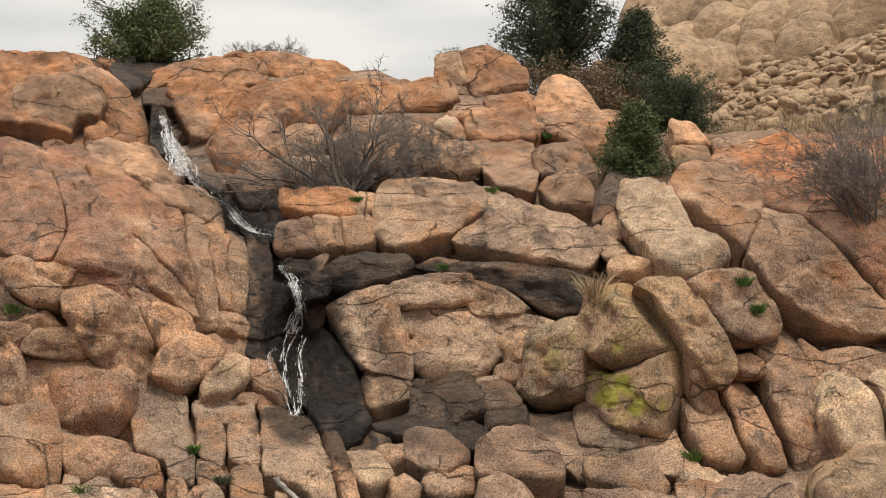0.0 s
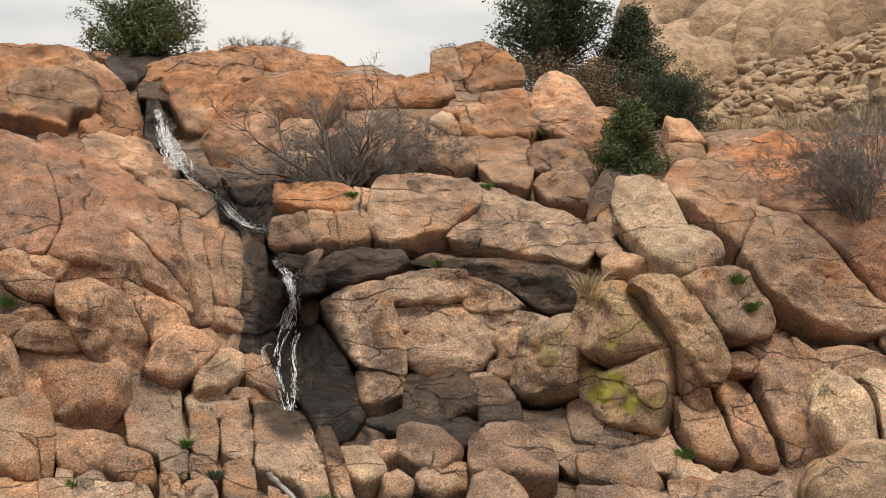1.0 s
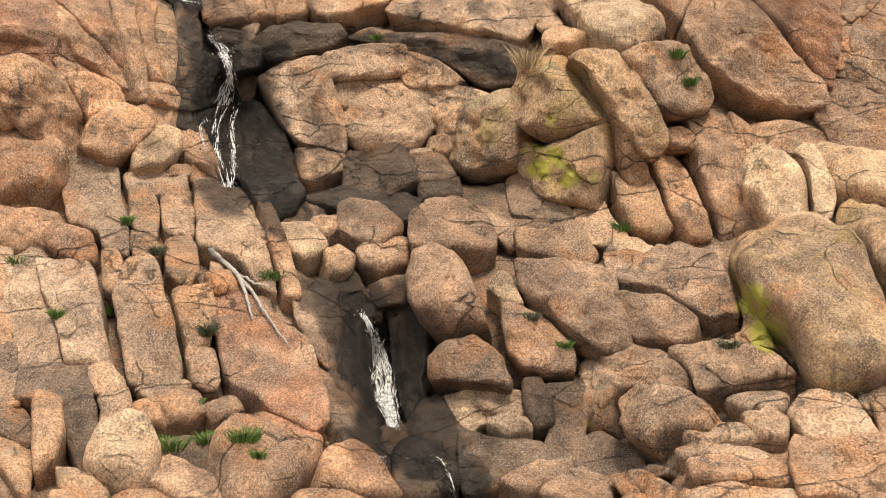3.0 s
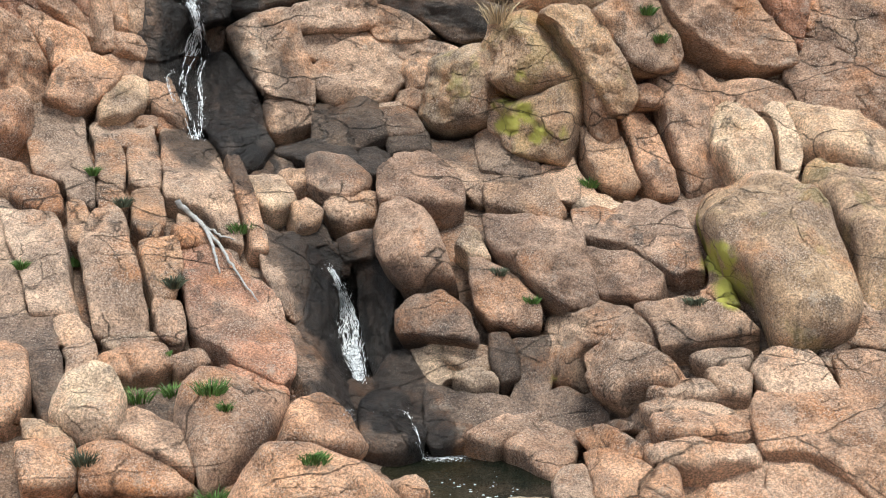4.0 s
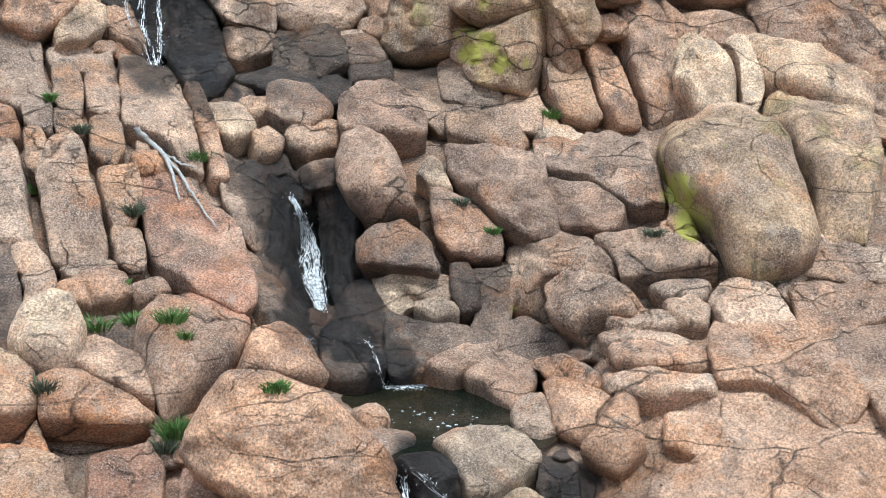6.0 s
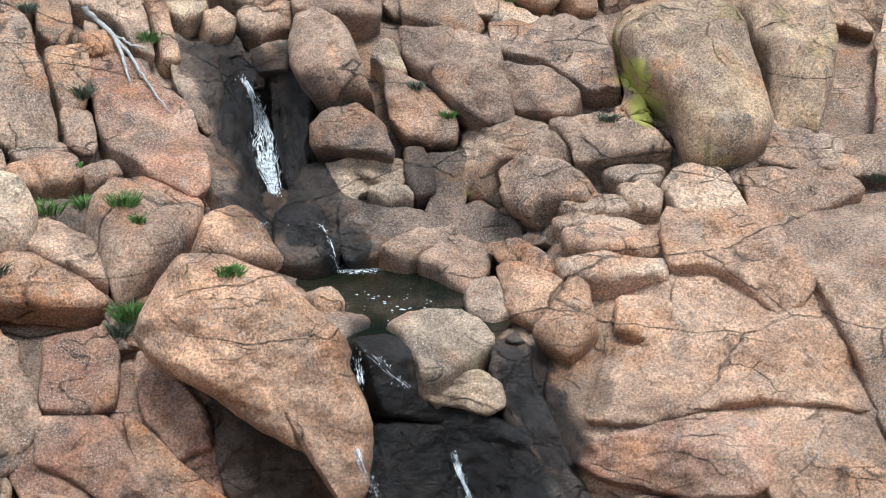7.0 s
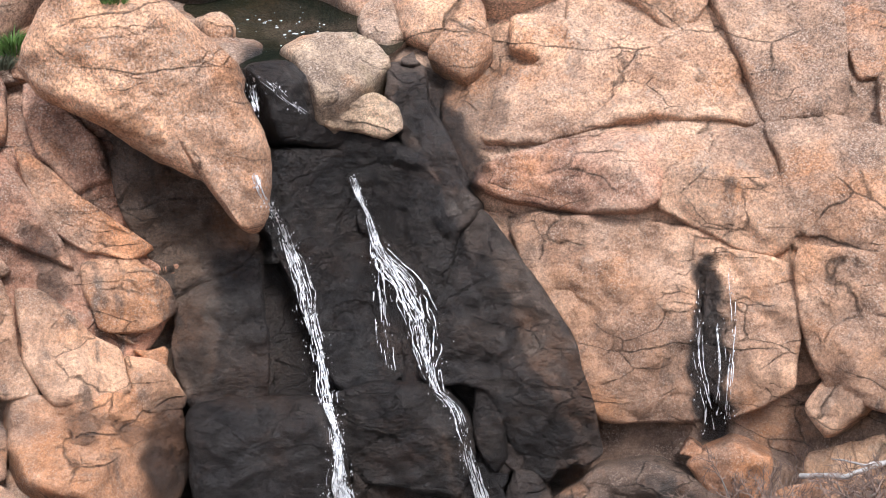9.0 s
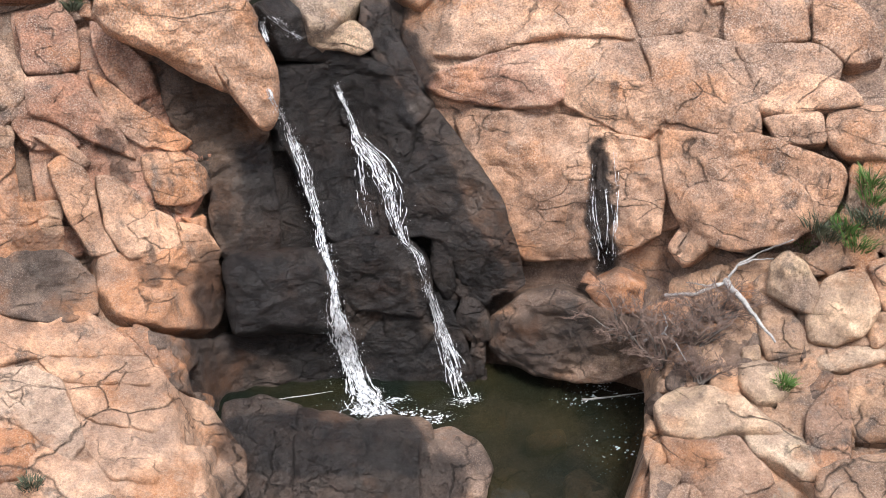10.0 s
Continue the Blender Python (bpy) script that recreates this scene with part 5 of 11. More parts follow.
slab('o', -4.52, 15.91, 3.94, 10, 38, .25, .26, .2, -.14, .27, -.3, .05, -.08, -.29, .07, -.22, .25, -.02)
slab('t', -5.23, 16.24, 4.69, 19, 37, .25, .23, .02, .21, .19, .04, .27, -.1, .27, -.21, .02, -.05, -.31)
slab('o', -4.90, 15.70, 3.80, 19, 34, .25, .13, .27, .01, .32, -.04, .41, -.27, -.1, -.1, -.35, .32, -.06)
slab('o', -3.79, 16.45, 4.43, 12, 34, .25, .25, .01, .03, .3, -.05, .32, -.24, .05, -.08, -.28, .23, -.13)
slab('o', -4.63, 16.64, 5.00, 11, 24, .25, .18, .03, .09, .24, -.1, .26, -.23, .15, -.11, -.26, .18, -.22)
slab('o', -5.48, 16.06, 4.56, 23, 27, .25, .15, .19, -.23, .14, -.22, -0, -.12, -.2, .03, -.25, .27, -.12)
slab('o', -3.89, 16.07, 3.92, 14, 37, .25, .23, .1, 0, .25, -.16, .21, -.18, -.14, -.13, -.2, .13, -.2)
slab('t', -3.85, 17.18, 5.49, 24, 28, .25, .28, -.02, .21, .22, .1, .27, -.21, .11, -.24, -.07, .18, -.28)
slab('g', 11.62, 18.74, 8.47, -31, 46, .25, .25, .31, .01, .44, -.47, .39, -.39, .02, .47, -.32, .49, -.21)
slab('t', -4.94, 16.20, 4.51, 16, 31, .25, .07, .28, -.05, .33, -.29, -.06, -.11, -.26, .22, -.18, .3, -.11)
slab('t', -3.00, 16.44, 4.18, 15, 29, .25, .2, .09, .11, .14, -.13, .18, -.16, .16, -.15, -.1, .13, -.23)
slab('o', -4.28, 15.81, 3.70, 9, 28, .25, .24, .1, -.03, .27, -.28, .07, -.13, -.33, .18, -.17, .23, -.1)
slab('o', -5.22, 16.49, 5.03, 17, 37, .25, .27, .12, -.04, .33, -.13, .31, -.22, -.02, -.15, -.22, .09, -.28)
slab('h', 12.11, 19.68, 8.95, -31, 43, .25, .26, .31, -.2, .88, -.34, .91, -.31, .37, -.42, .1, -0, -.43, .3, -.61, .38, -.54)
slab('o', -4.05, 16.82, 5.03, 12, 36, .25, .22, .1, .03, .32, -.23, .2, -.21, -.16, .12, -.25, .21, -.16)
slab('o', -5.46, 15.78, 4.16, 18, 34, .25, .12, .3, -.01, .34, -.25, .1, -.08, -.31, 0, -.36, .23, -.03)
slab('t', 10.50, 21.36, 9.31, -14, 45, .25, .21, .27, -.06, .48, -.17, .04, -.14, -.12, .16, -.16, .32, -.1)
# lower falls
slab('w', 2.77, 17.34, 4.07, 4, 37, .40, .92, -.14, .61, .73, .4, 1.43, .21, 1.6, -.26, 1.58, -.92, 1.83, -1.09, 1.52, -1.09, 1.1, -.97, .47, -.84, .23, -.59, -.7, -.43, -1.48, -.27, -1.71, -.05, -1.75, .69, -1.69, .87, -1.45, .96, -.33)
slab('w', 3.95, 17.25, 5.03, -36, 25, .40, .97, .34, .98, .53, .46, .91, -.13, .98, -.57, .84, -1.01, .76, -1.19, .62, -1.2, .39, -.79, -.16, -.51, -.45, .08, -.93, .55, -1.53, .7, -1.3, .77, -.54, .77, .02)
slab('w', 5.12, 15.60, 3.68, -18, 34, .40, .92, .16, .68, .57, -.6, 2.08, -.84, 1.87, -1, 1.56, -1.03, 1.18, -1.17, .43, -1.35, .23, -1.31, -.55, -1.08, -.69, -.62, -.56, -.27, -.65, -.12, -.88, .18, -1.51, 1.25, -1.63, 1.49, -1.41, 1.33, -.88)
boulder('w', 1.37, 15.50, 2.07, -4, 28, .93, 1.1, .05, .82, .83, .66, .91, .11, .95, 0, .92, -.5, .96, -.91, .93, -1.12, .81, -1.03, -.61, -.8, -.68, -.02, -.74, .29, -.74, .44, -.77, .85, -.79, 1.09, -.71)
slab('d', 3.08, 15.30, 1.34, -20, 32, .32, .54, .05, .53, .16, .42, .33, .34, .38, -.02, .39, -.32, .49, -.38, .42, -.4, .32, -.33, -.38, -.23, -.53, -.09, -.58, -.02, -.54, .18, -.27, .32, -.17)
slab('w', 4.14, 17.88, 6.41, -17, 31, .27, .04, .32, -.03, .82, -.17, .92, -.32, .95, -.66, .9, -.57, .57, -.63, .45, -.49, .24, -.35, -.08, -.35, -.15, -.25, -.43, -.14, -.58, .03, -.66, .36, -.72, .6, -.87, .81, -.86, .33, -.06)
slab('t', -3.07, 16.26, 3.94, 15, 28, .25, .24, .11, .02, .25, -.19, .17, -.22, .08, -.18, -.22, .19, -.25)
slab('w', 3.81, 16.15, 3.11, -26, 32, .25, .06, .28, -.06, .27, -.21, .16, -.14, -.26, .08, -.29, .15, -.13)
slab('w', 3.87, 16.70, 3.73, -33, 34, .25, .06, .14, -.12, .35, -.27, .17, -.11, -.29, -.03, -.29, .22, -.15)
slab('w', 2.83, 15.09, .30, -10, 30, .25, .1, .06, -.1, .24, -.1, -.14, -.07, -.18, -.07, -.33, .17, -.08)
slab('o', -1.61, 14.22, 2.25, 17, 62, .25, .22, .21, 0, .37, -.17, 0, -.11, -.18, .1, -.18, .16, -.12)
slab('d', -1.28, 14.25, 2.16, 21, 57, .25, .37, -.02, -.08, .32, -.14, .31, -.21, -.01, -.05, -.13, .14, -.19)
slab('w', -.74, 14.81, 1.50, 41, 35, .25, .38, -.01, .15, .15, -.11, .24, -.14, -.11, .02, -.28, .35, -.22)
slab('w', 5.52, 14.99, 1.97, -21, 26, .25, .33, -.04, .32, .1, -.22, .17, -.32, -.18, -.18, -.28, -0, -.19, .16, -.25)
slab('d', 5.17, 15.15, 2.07, -17, 23, .25, .2, .03, .1, .11, -.18, .13, -.2, .05, -.09, -.2, .08, -.26)
slab('d', 2.47, 16.11, 2.39, -11, 31, .25, .03, .3, -.21, .11, -.11, -.16, 0, -.29, .11, -.3, .17, -.23)
slab('o', -.18, 16.53, 3.48, -2, 31, .25, .17, .03, .11, .1, -.07, .04, -.27, .08, -.09, -.08, .11, -.19)
slab('d', 2.66, 15.49, 1.11, -15, 38, .25, .11, .12, .08, .18, -.05, .24, -.14, .2, -.13, -.18, .12, -.23)
slab('d', -1.05, 14.35, 1.84, 45, 36, .25, .32, .05, .25, .18, .07, .21, -.12, .06, -.04, -.3, .22, -.23)
slab('w', 3.66, 17.44, 4.25, -31, 34, .25, -.3, .27, -.13, .02, -.12, -.05, .05, -.18, .15, -.15, .16, -.11)
slab('w', 4.96, 15.08, 1.65, -19, 25, .25, .15, -.01, .14, .09, -0, .13, -.2, .09, -.1, -.14, .07, -.31)
slab('o', -3.42, 16.16, 3.91, 26, 31, .25, .21, .19, .03, .23, -.18, .16, -.13, -.16, -.06, -.23, .19, -.25)
slab('x', 2.86, 14.64, .28, -14, 35, .25, .11, .2, .06, .27, -.17, .04, -.16, -.2, -.11, -.25, .15, -.23)
slab('w', 2.66, 15.68, 1.57, -9, 31, .25, .14, 0, .2, .16, -.03, .27, -.14, .22, -.11, -.31, .13, -.26)
slab('o', -3.05, 16.03, 3.62, 14, 33, .25, .21, .16, -.12, .21, -.2, .13, -.2, -.04, -.14, -.18, .14, -.24)
slab('w', 3.81, 17.07, 4.04, -34, 32, .25, .03, .1, -.19, .24, -.27, .15, -.09, -.08, .01, -.3, .14, -.07)
slab('w', 3.92, 16.40, 3.48, -31, 35, .25, .01, .24, -.22, .15, -.25, .08, -.06, -.19, .04, -.26, .11, -.23)
slab('o', -3.64, 16.06, 3.83, 17, 33, .25, .09, .24, -.04, .24, -.18, -.03, -.06, -.22, .09, -.21, .18, -.12)
slab('o', -1.88, 14.34, 2.31, 17, 61, .25, .21, .08, .22, .16, -.09, .27, -.19, .14, -.03, -.14, .08, -.23)
slab('w', 1.65, 17.45, 4.66, 12, 31, .25, .13, .02, .01, .31, -.04, .29, .02, .05, -.05, -.19, .1, -.22)
slab('o', -1.85, 19.25, 7.03, -4, 41, .25, .09, .23, -.13, .24, -.12, -.12, -.03, -.12, .1, -.16, .04, -0)
slab('w', 2.56, 15.90, 2.01, -9, 33, .25, .1, .02, 0, .22, -.15, .18, -.1, -.03, .03, -.29, .1, -.26)
slab('w', 1.57, 17.62, 5.05, 6, 28, .25, .1, .08, .07, .09, .05, .23, -.08, .05, .04, -.19, .09, -.18)
slab('o', -3.92, 15.86, 3.65, 22, 32, .25, .32, -.03, .2, .17, -.06, .24, -.16, .18, -.25, -.04, -.04, -.28, .26, -.13)
slab('w', -.46, 15.21, 1.25, 35, 33, .25, .26, -.08, 0, .09, -.04, .01, -.04, -.11, .1, -.15, .16, -.09)
slab('w', 2.94, 15.22, .45, -12, 29, .25, .05, .21, -.1, .14, -.21, 0, -.04, -.22, .1, -.32, .13, -.29)
slab('d', 5.87, 14.85, 2.00, -13, 35, .25, .24, .01, .07, .05, .05, .08, -.12, .06, -.12, -.12, -0, -.12)
slab('d', 4.95, 15.18, 1.95, -26, 26, .25, .12, .07, 0, .3, -.31, -.06, -.12, -.26, .21, -.22, .26, -.07)
slab('o', -3.38, 15.92, 3.56, 2, 28, .25, .18, .27, -.05, .28, -.25, .15, -.31, .01, -.15, -.41, .28, -.05)
slab('t', -.65, 16.56, 3.72, 10, 40, .25, .06, .02, .03, .09, -.02, .07, -.12, .16, -.05, .02, .15, -.08)
slab('x', -.89, 14.36, 1.51, 45, 38, .25, .37, -.07, .28, .06, .19, .12, -.09, .02, -.14, -.17, .19, -.14)
slab('w', 3.78, 16.42, 3.36, -29, 35, .25, -0, .14, -.12, .26, -.18, .22, -.1, -.15, -.03, -.23, .14, -.11)
slab('d', 2.82, 15.31, .66, -11, 30, .25, .19, -.04, .06, .05, -.05, .08, -.15, .23, -.07, -.22, -.02, -.22)
# foot of the cliff
slab('q', 10.04, 14.98, 6.35, -36, 38, .40, 1.1, -.03, .81, .89, .62, .95, -.02, .96, -.86, .89, -1.08, .8, -1.28, .65, -1.29, .4, -1.14, .14, -.75, -.94, -.59, -1.02, .16, -1, 1.29, -.78, 1.23, -.48, 1.12, -.23)
slab('w', .96, 15.22, .42, -2, 30, .40, 1.81, .32, 1.45, .59, .38, .72, .29, .76, -.17, .77, -.28, .79, -.55, .78, -.81, .83, -1.3, .59, -1.99, -.03, -1.92, -.46, -.44, -.83, -.31, -.82, -.16, -.64, .83, -.62, 1.34, -.67, 1.83, -.5)
slab('w', 4.17, 14.75, .72, -17, 28, .40, .87, .63, .33, 1.41, .16, 1.48, -.01, 1.13, -.8, 1.05, -.7, .69, -1.18, .24, -1.26, -.03, -1.11, -.84, -.87, -.94, .01, -.94, .93, -.94, 1.17, -.83, 1.28, -.57)
boulder('t', 10.42, 7.61, 2.23, -54, 60, .68, .72, -.13, .22, .84, .11, .86, -.08, .61, -.22, .49, -.37, .26, -.51, .12, -.65, -.13, -.67, -.28, -.51, -.68, -.52, -.91, -.44, -1.03, -.07, -.82, .23, -.6, .31, -.58, .75, -.3)
slab('t', 8.51, 10.78, 2.06, -34, 53, .25, .15, .16, -.07, .2, -.16, .12, -.12, -.13, .07, -.11, .22, -.03)
slab('t', 11.85, 11.74, 4.14, -43, 32, .25, .32, .05, .05, .29, -.24, .05, -.24, -.14, -.09, -.31, .03, -.26, .04, -.16)
slab('t', 6.13, 8.80, .23, -99, 52, .25, -.03, .09, -.26, .13, -.41, .12, -.22, -.18, .02, -.29, .15, -.18)
slab('x', 2.45, 9.31, .19, -13, 76, .25, .11, .25, -.05, .26, -.12, .18, -.09, -.11, -.06, -.15, .1, -.14)
slab('t', 7.80, 7.81, 1.36, -33, 73, .25, .22, .23, .06, .39, -.18, .16, -.19, .1, -.13, -.22, .19, -.14)
slab('t', 12.38, 10.18, 3.20, -47, 45, .25, .27, .18, .02, .35, -.17, .2, -.25, -.12, -.05, -.3, .18, -.14)
slab('x', 2.77, 8.87, .18, -13, 80, .25, .11, .36, .06, .38, -.1, .25, -.13, .12, -.04, -.27, .14, -.09)
slab('d', 5.38, 14.03, .30, -23, 31, .25, .14, -.03, .09, .16, -.18, .08, -.14, -.07, -.05, -.27, .12, -.21)
slab('o', 8.93, 13.30, 2.13, -44, 30, .25, .11, .05, .07, .11, .07, .19, -.2, .02, -.06, -.23, .09, -.14)
slab('t', 9.23, 11.12, 2.30, -33, 60, .25, .25, .09, .02, .28, -.19, .12, -.23, .03, -.09, -.11, .07, -.15)
slab('d', 5.48, 8.20, .21, -78, 62, .25, .02, .12, -.19, .19, -.27, .15, -.3, 0, .07, -.24, .13, -.05)
slab('t', 5.79, 7.33, 1.16, -94, 66, .25, -.02, .12, -.3, .18, -.33, .14, -.12, -.16, .08, -.19, .13, -.07)
slab('t', 9.89, 7.25, 1.63, -56, 60, .25, .19, .04, .06, .23, -.23, .03, -.08, -.12, .03, -.1, .18, -0)
slab('d', 9.08, 12.02, 2.53, -64, 60, .25, .13, .17, -.13, .43, -.33, .33, -.35, -.04, -.01, -.28, .26, -.22)
slab('t', 6.86, 8.24, 1.30, -38, 73, .25, .14, .14, .08, .29, -.16, .21, -.05, -.17, .09, -.14, .13, -.01)
slab('t', 8.22, 8.01, 1.45, -44, 64, .25, .18, .31, -.21, .1, -.19, -.05, -.14, -.11, .02, -.21, .17, -0)
slab('o', -1.01, 9.73, 1.12, 62, 43, .25, .23, -.2, .37, .18, .13, .15, -.08, -.05, -.15, -.23, -.08, -.37)
slab('t', 8.05, 7.00, 1.29, -41, 65, .25, .18, .06, .07, .27, -.11, .17, -.12, .09, -.08, -.17, .03, -.19)
slab('t', 11.84, 10.56, 2.97, -54, 47, .25, .31, .11, .23, .21, -.18, .16, -.29, -.05, -.14, -.23, .04, -.12)
slab('t', 8.15, 7.36, 1.35, -55, 66, .25, -.08, .34, -.19, .27, -.23, .02, -.04, -.22, .24, -.06, .22, .01)
slab('o', -.95, 9.12, 1.10, 60, 55, .25, .29, -.11, .33, .06, .22, .13, .03, .12, -.12, -.02, -.15, -.18, -.03, -.23)
slab('x', 4.84, 9.40, .19, -24, 73, .25, .17, .25, .15, .28, -.13, .24, -.15, -.07, .02, -.22, .12, -.11)
slab('x', 1.58, 9.06, .19, -22, 77, .25, .13, .09, -.05, .34, -.15, .27, -.17, .12, .02, -.26, .06, -.22)
slab('d', 5.82, 8.87, .20, -67, 70, .25, .02, .15, -.22, .25, -.25, .07, -.05, -.16, .03, -.18, .14, -.05)
slab('t', 7.60, 7.47, 1.29, -49, 68, .25, .11, .27, -.19, .19, -.22, .09, -.1, -.13, .11, -.19, .17, .01)
slab('t', 8.35, 6.97, 1.33, -52, 62, .25, .15, .07, .06, .24, -.11, .2, -.19, .07, -.06, -.16, .1, -.17)
slab('t', 4.72, 8.30, .19, -44, 75, .25, .05, .23, -.02, .3, -.14, .25, -.16, .13, -.05, -.2, .08, -.14, .11, -.06)
slab('o', -2.26, 10.16, 1.25, 20, 67, .25, .19, .03, .12, .3, -.13, .19, -.17, .01, -.02, -.25, .15, -.1)
slab('d', 7.34, 8.95, 1.48, -48, 61, .25, .12, .17, -0, .22, -.16, .2, -.17, .02, .04, -.22, .09, -.18)
slab('o', 10.32, 12.25, 3.18, -37, 42, .25, .17, .2, .09, .29, -.23, -.02, -.19, -.1, .03, -.23, .17, -.05)
slab('w', 3.89, 9.51, .19, -33, 73, .25, .1, .21, -.02, .34, -.23, .24, -.18, -.02, .01, -.25, .13, -.19, .17, .03)
slab('t', 6.34, 7.81, 1.21, -36, 68, .25, .16, .04, .02, .41, -.17, .1, -.12, -.15, .05, -.25, .16, -.05)
slab('o', 13.25, 12.14, 6.02, -51, 37, .25, .25, .09, .16, .32, -.09, .29, -.27, .18, -.15, -.32, .04, -.25)
slab('t', 12.27, 9.56, 2.73, -39, 52, .25, .25, .24, .12, .33, -.3, .16, -.32, .09, -.21, -.12, .02, -.1, .14, -.26, .32, -.06)
slab('t', 12.51, 11.67, 4.77, -41, 31, .25, .31, .22, -.1, .3, -.31, .08, -.05, -.35, .2, -.24, .27, -.11)
slab('t', 9.61, 12.31, 2.77, -47, 45, .25, .15, .16, -.1, .34, -.2, .07, -.2, -.18, -.09, -.24, .17, -.12)
slab('o', -3.08, 10.92, 1.42, 15, 65, .25, .2, .1, -.18, .18, -.2, .09, -.06, -.04, -.05, -.07, .09, -.16)
slab('o', -1.88, 10.27, 1.26, 27, 69, .25, .2, .09, .15, .23, .05, .28, -.12, .08, -.05, -.17, .06, -.15)
slab('t', 7.60, 8.68, 1.47, -45, 64, .25, .04, .36, -.08, .31, -.19, .17, -.07, -.22, .1, -.23, .15, -.12)
slab('t', 5.90, 7.62, 1.20, -98, 31, .25, .03, .09, -.22, .13, -.42, -.22, -.11, -.38, .01, -.4, .13, -.29)
slab('t', 10.29, 11.60, 2.71, -46, 53, .25, .03, .27, -.05, .27, -.23, .08, -.07, -.15, .1, -.14, .2, -.08)
slab('x', .17, 9.65, .19, 31, 72, .25, .15, -.02, .22, .23, .13, .25, .06, .19, -.14, -.08, -.07, -.17)
slab('o', 10.90, 17.06, 7.61, -33, 31, .25, .25, .12, .1, .26, -.14, .33, -.31, .28, -.2, 0, .12, -.37)
slab('t', 5.69, 7.99, .24, -98, 50, .25, -.1, .08, -.35, .05, -.27, -.15, -.14, -.23, .1, -.2, .08, .02)
slab('t', 6.70, 7.74, 1.23, -16, 67, .25, .2, .02, .19, .22, .01, .23, -.13, -.03, -.03, -.19, .07, -.16)
slab('x', 1.86, 8.93, .19, -32, 78, .25, .02, .25, -.13, .27, -.19, .09, -.01, -.2, .06, -.15, .1, .02)
slab('t', 10.23, 10.50, 2.39, -53, 49, .25, .02, .18, -.06, .18, -.2, .04, -.13, -.04, .09, -.13, .12, -.02)
slab('x', 5.21, 9.03, .19, -38, 72, .25, .07, .2, -.02, .33, -.11, .27, -.15, -.01, .04, -.21, .14, -.02)
slab('t', 12.68, 11.93, 5.21, -42, 26, .25, .29, .14, -.06, .27, -.21, .19, -.27, -.05, -.04, -.29, .17, -.27)
slab('o', -5.16, 14.58, 2.69, 16, 60, .25, .3, .08, .08, .35, -.12, .43, -.28, .17, -.24, -.11, -.07, -.26, .09, -.28)
slab('t', 4.70, 8.61, .19, -48, 71, .25, .11, .08, -.07, .25, -.14, .23, -.18, .15, -.07, -.17, .1, -.09)
slab('o', -1.38, 10.52, 1.28, -3, 69, .25, .14, .17, .01, .28, -.18, .18, -.19, -.03, -.05, -.18, .12, -.08)
slab('t', 6.37, 8.09, 1.23, -45, 70, .25, .14, .07, .15, .23, -.18, .13, -.14, -.09, -.03, -.15, .06, -.12)
slab('o', -5.45, 15.13, 3.27, 16, 34, .25, .26, .06, .16, .22, -.02, .3, -.22, .23, -.24, -.11, -.04, -.32, .15, -.25)
slab('x', 3.94, 8.59, .19, -24, 77, .25, .15, .06, .13, .19, .07, .31, -.1, .34, -.1, -.14, -0, -.24)
slab('t', 12.27, 11.36, 4.19, -49, 41, .25, .22, .07, -.01, .35, -.31, -.1, -.18, -.09, .11, -.23, .27, -.13)
slab('t', 8.90, 12.35, 1.65, -81, 30, .25, .05, .11, -.07, .27, -.28, .17, -.43, -.06, -.11, -.34, .1, -.36)
slab('d', 5.49, 9.20, .20, -40, 68, .25, .11, .06, .05, .28, -.17, .23, -.17, .06, .03, -.28, .06, -.27)
slab('x', -.34, 9.75, .25, 65, 46, .25, .3, -.18, .28, .1, .18, .13, -.11, -.06, -.07, -.28, .12, -.26)
slab('w', .44, 9.95, .19, -4, 74, .25, .16, .11, .08, .38, -.04, .4, -.21, .05, -.14, -.14, .12, -.24, .16, -.16)
slab('t', 7.53, 9.63, 1.61, -47, 71, .25, .1, .25, -.03, .36, -.12, .29, -.17, .16, -.14, -.12, .12, -.16)
slab('t', 7.32, 9.29, 1.53, -56, 65, .25, .02, .22, -.06, .29, -.28, .2, .05, -.26, .15, -.12, .15, -.04)
slab('t', 10.17, 6.84, 1.62, -60, 67, .25, .18, .12, .1, .26, -.08, .23, -.23, -.01, -.1, -.11, .11, -.09, .18, -.02)
slab('t', 12.43, 10.50, 3.56, -50, 29, .25, .2, .16, .04, .25, -.23, .08, -.22, -.21, .07, -.27, .24, -.11)
slab('t', 9.49, 6.68, 1.49, -40, 63, .25, .11, .26, .01, .3, -.16, .19, -.15, -.09, -.02, -.18, .19, -.16, .25, -.07)
slab('o', -2.23, 10.85, 1.37, -19, 66, .25, .01, .18, -.23, .14, -.17, .01, -.09, -.09, .03, -.18, .06, .03)
slab('x', 2.48, 8.84, .19, -26, 77, .25, .06, .22, -.08, .3, -.12, .27, -.11, .07, -.05, -.11, .06, -.23)
slab('t', 7.26, 8.39, 1.37, -29, 68, .25, .17, .21, .07, .27, -.07, .22, -.15, -.09, .09, -.14, .18, -.02)
slab('o', -4.66, 15.21, 3.02, 22, 37, .25, .18, .25, -.14, .21, -.29, .02, -.25, -.15, .13, -.23, .29, -.07)
slab('x', -.73, 11.17, .37, 64, 42, .25, .39, .01, .31, .12, -0, .03, -.14, -.07, .01, -.29, .16, -.28)
slab('t', 9.58, 11.63, 2.53, -35, 55, .25, .24, .03, .21, .22, -0, .3, -.13, .26, -.21, -.09, .05, -.2)
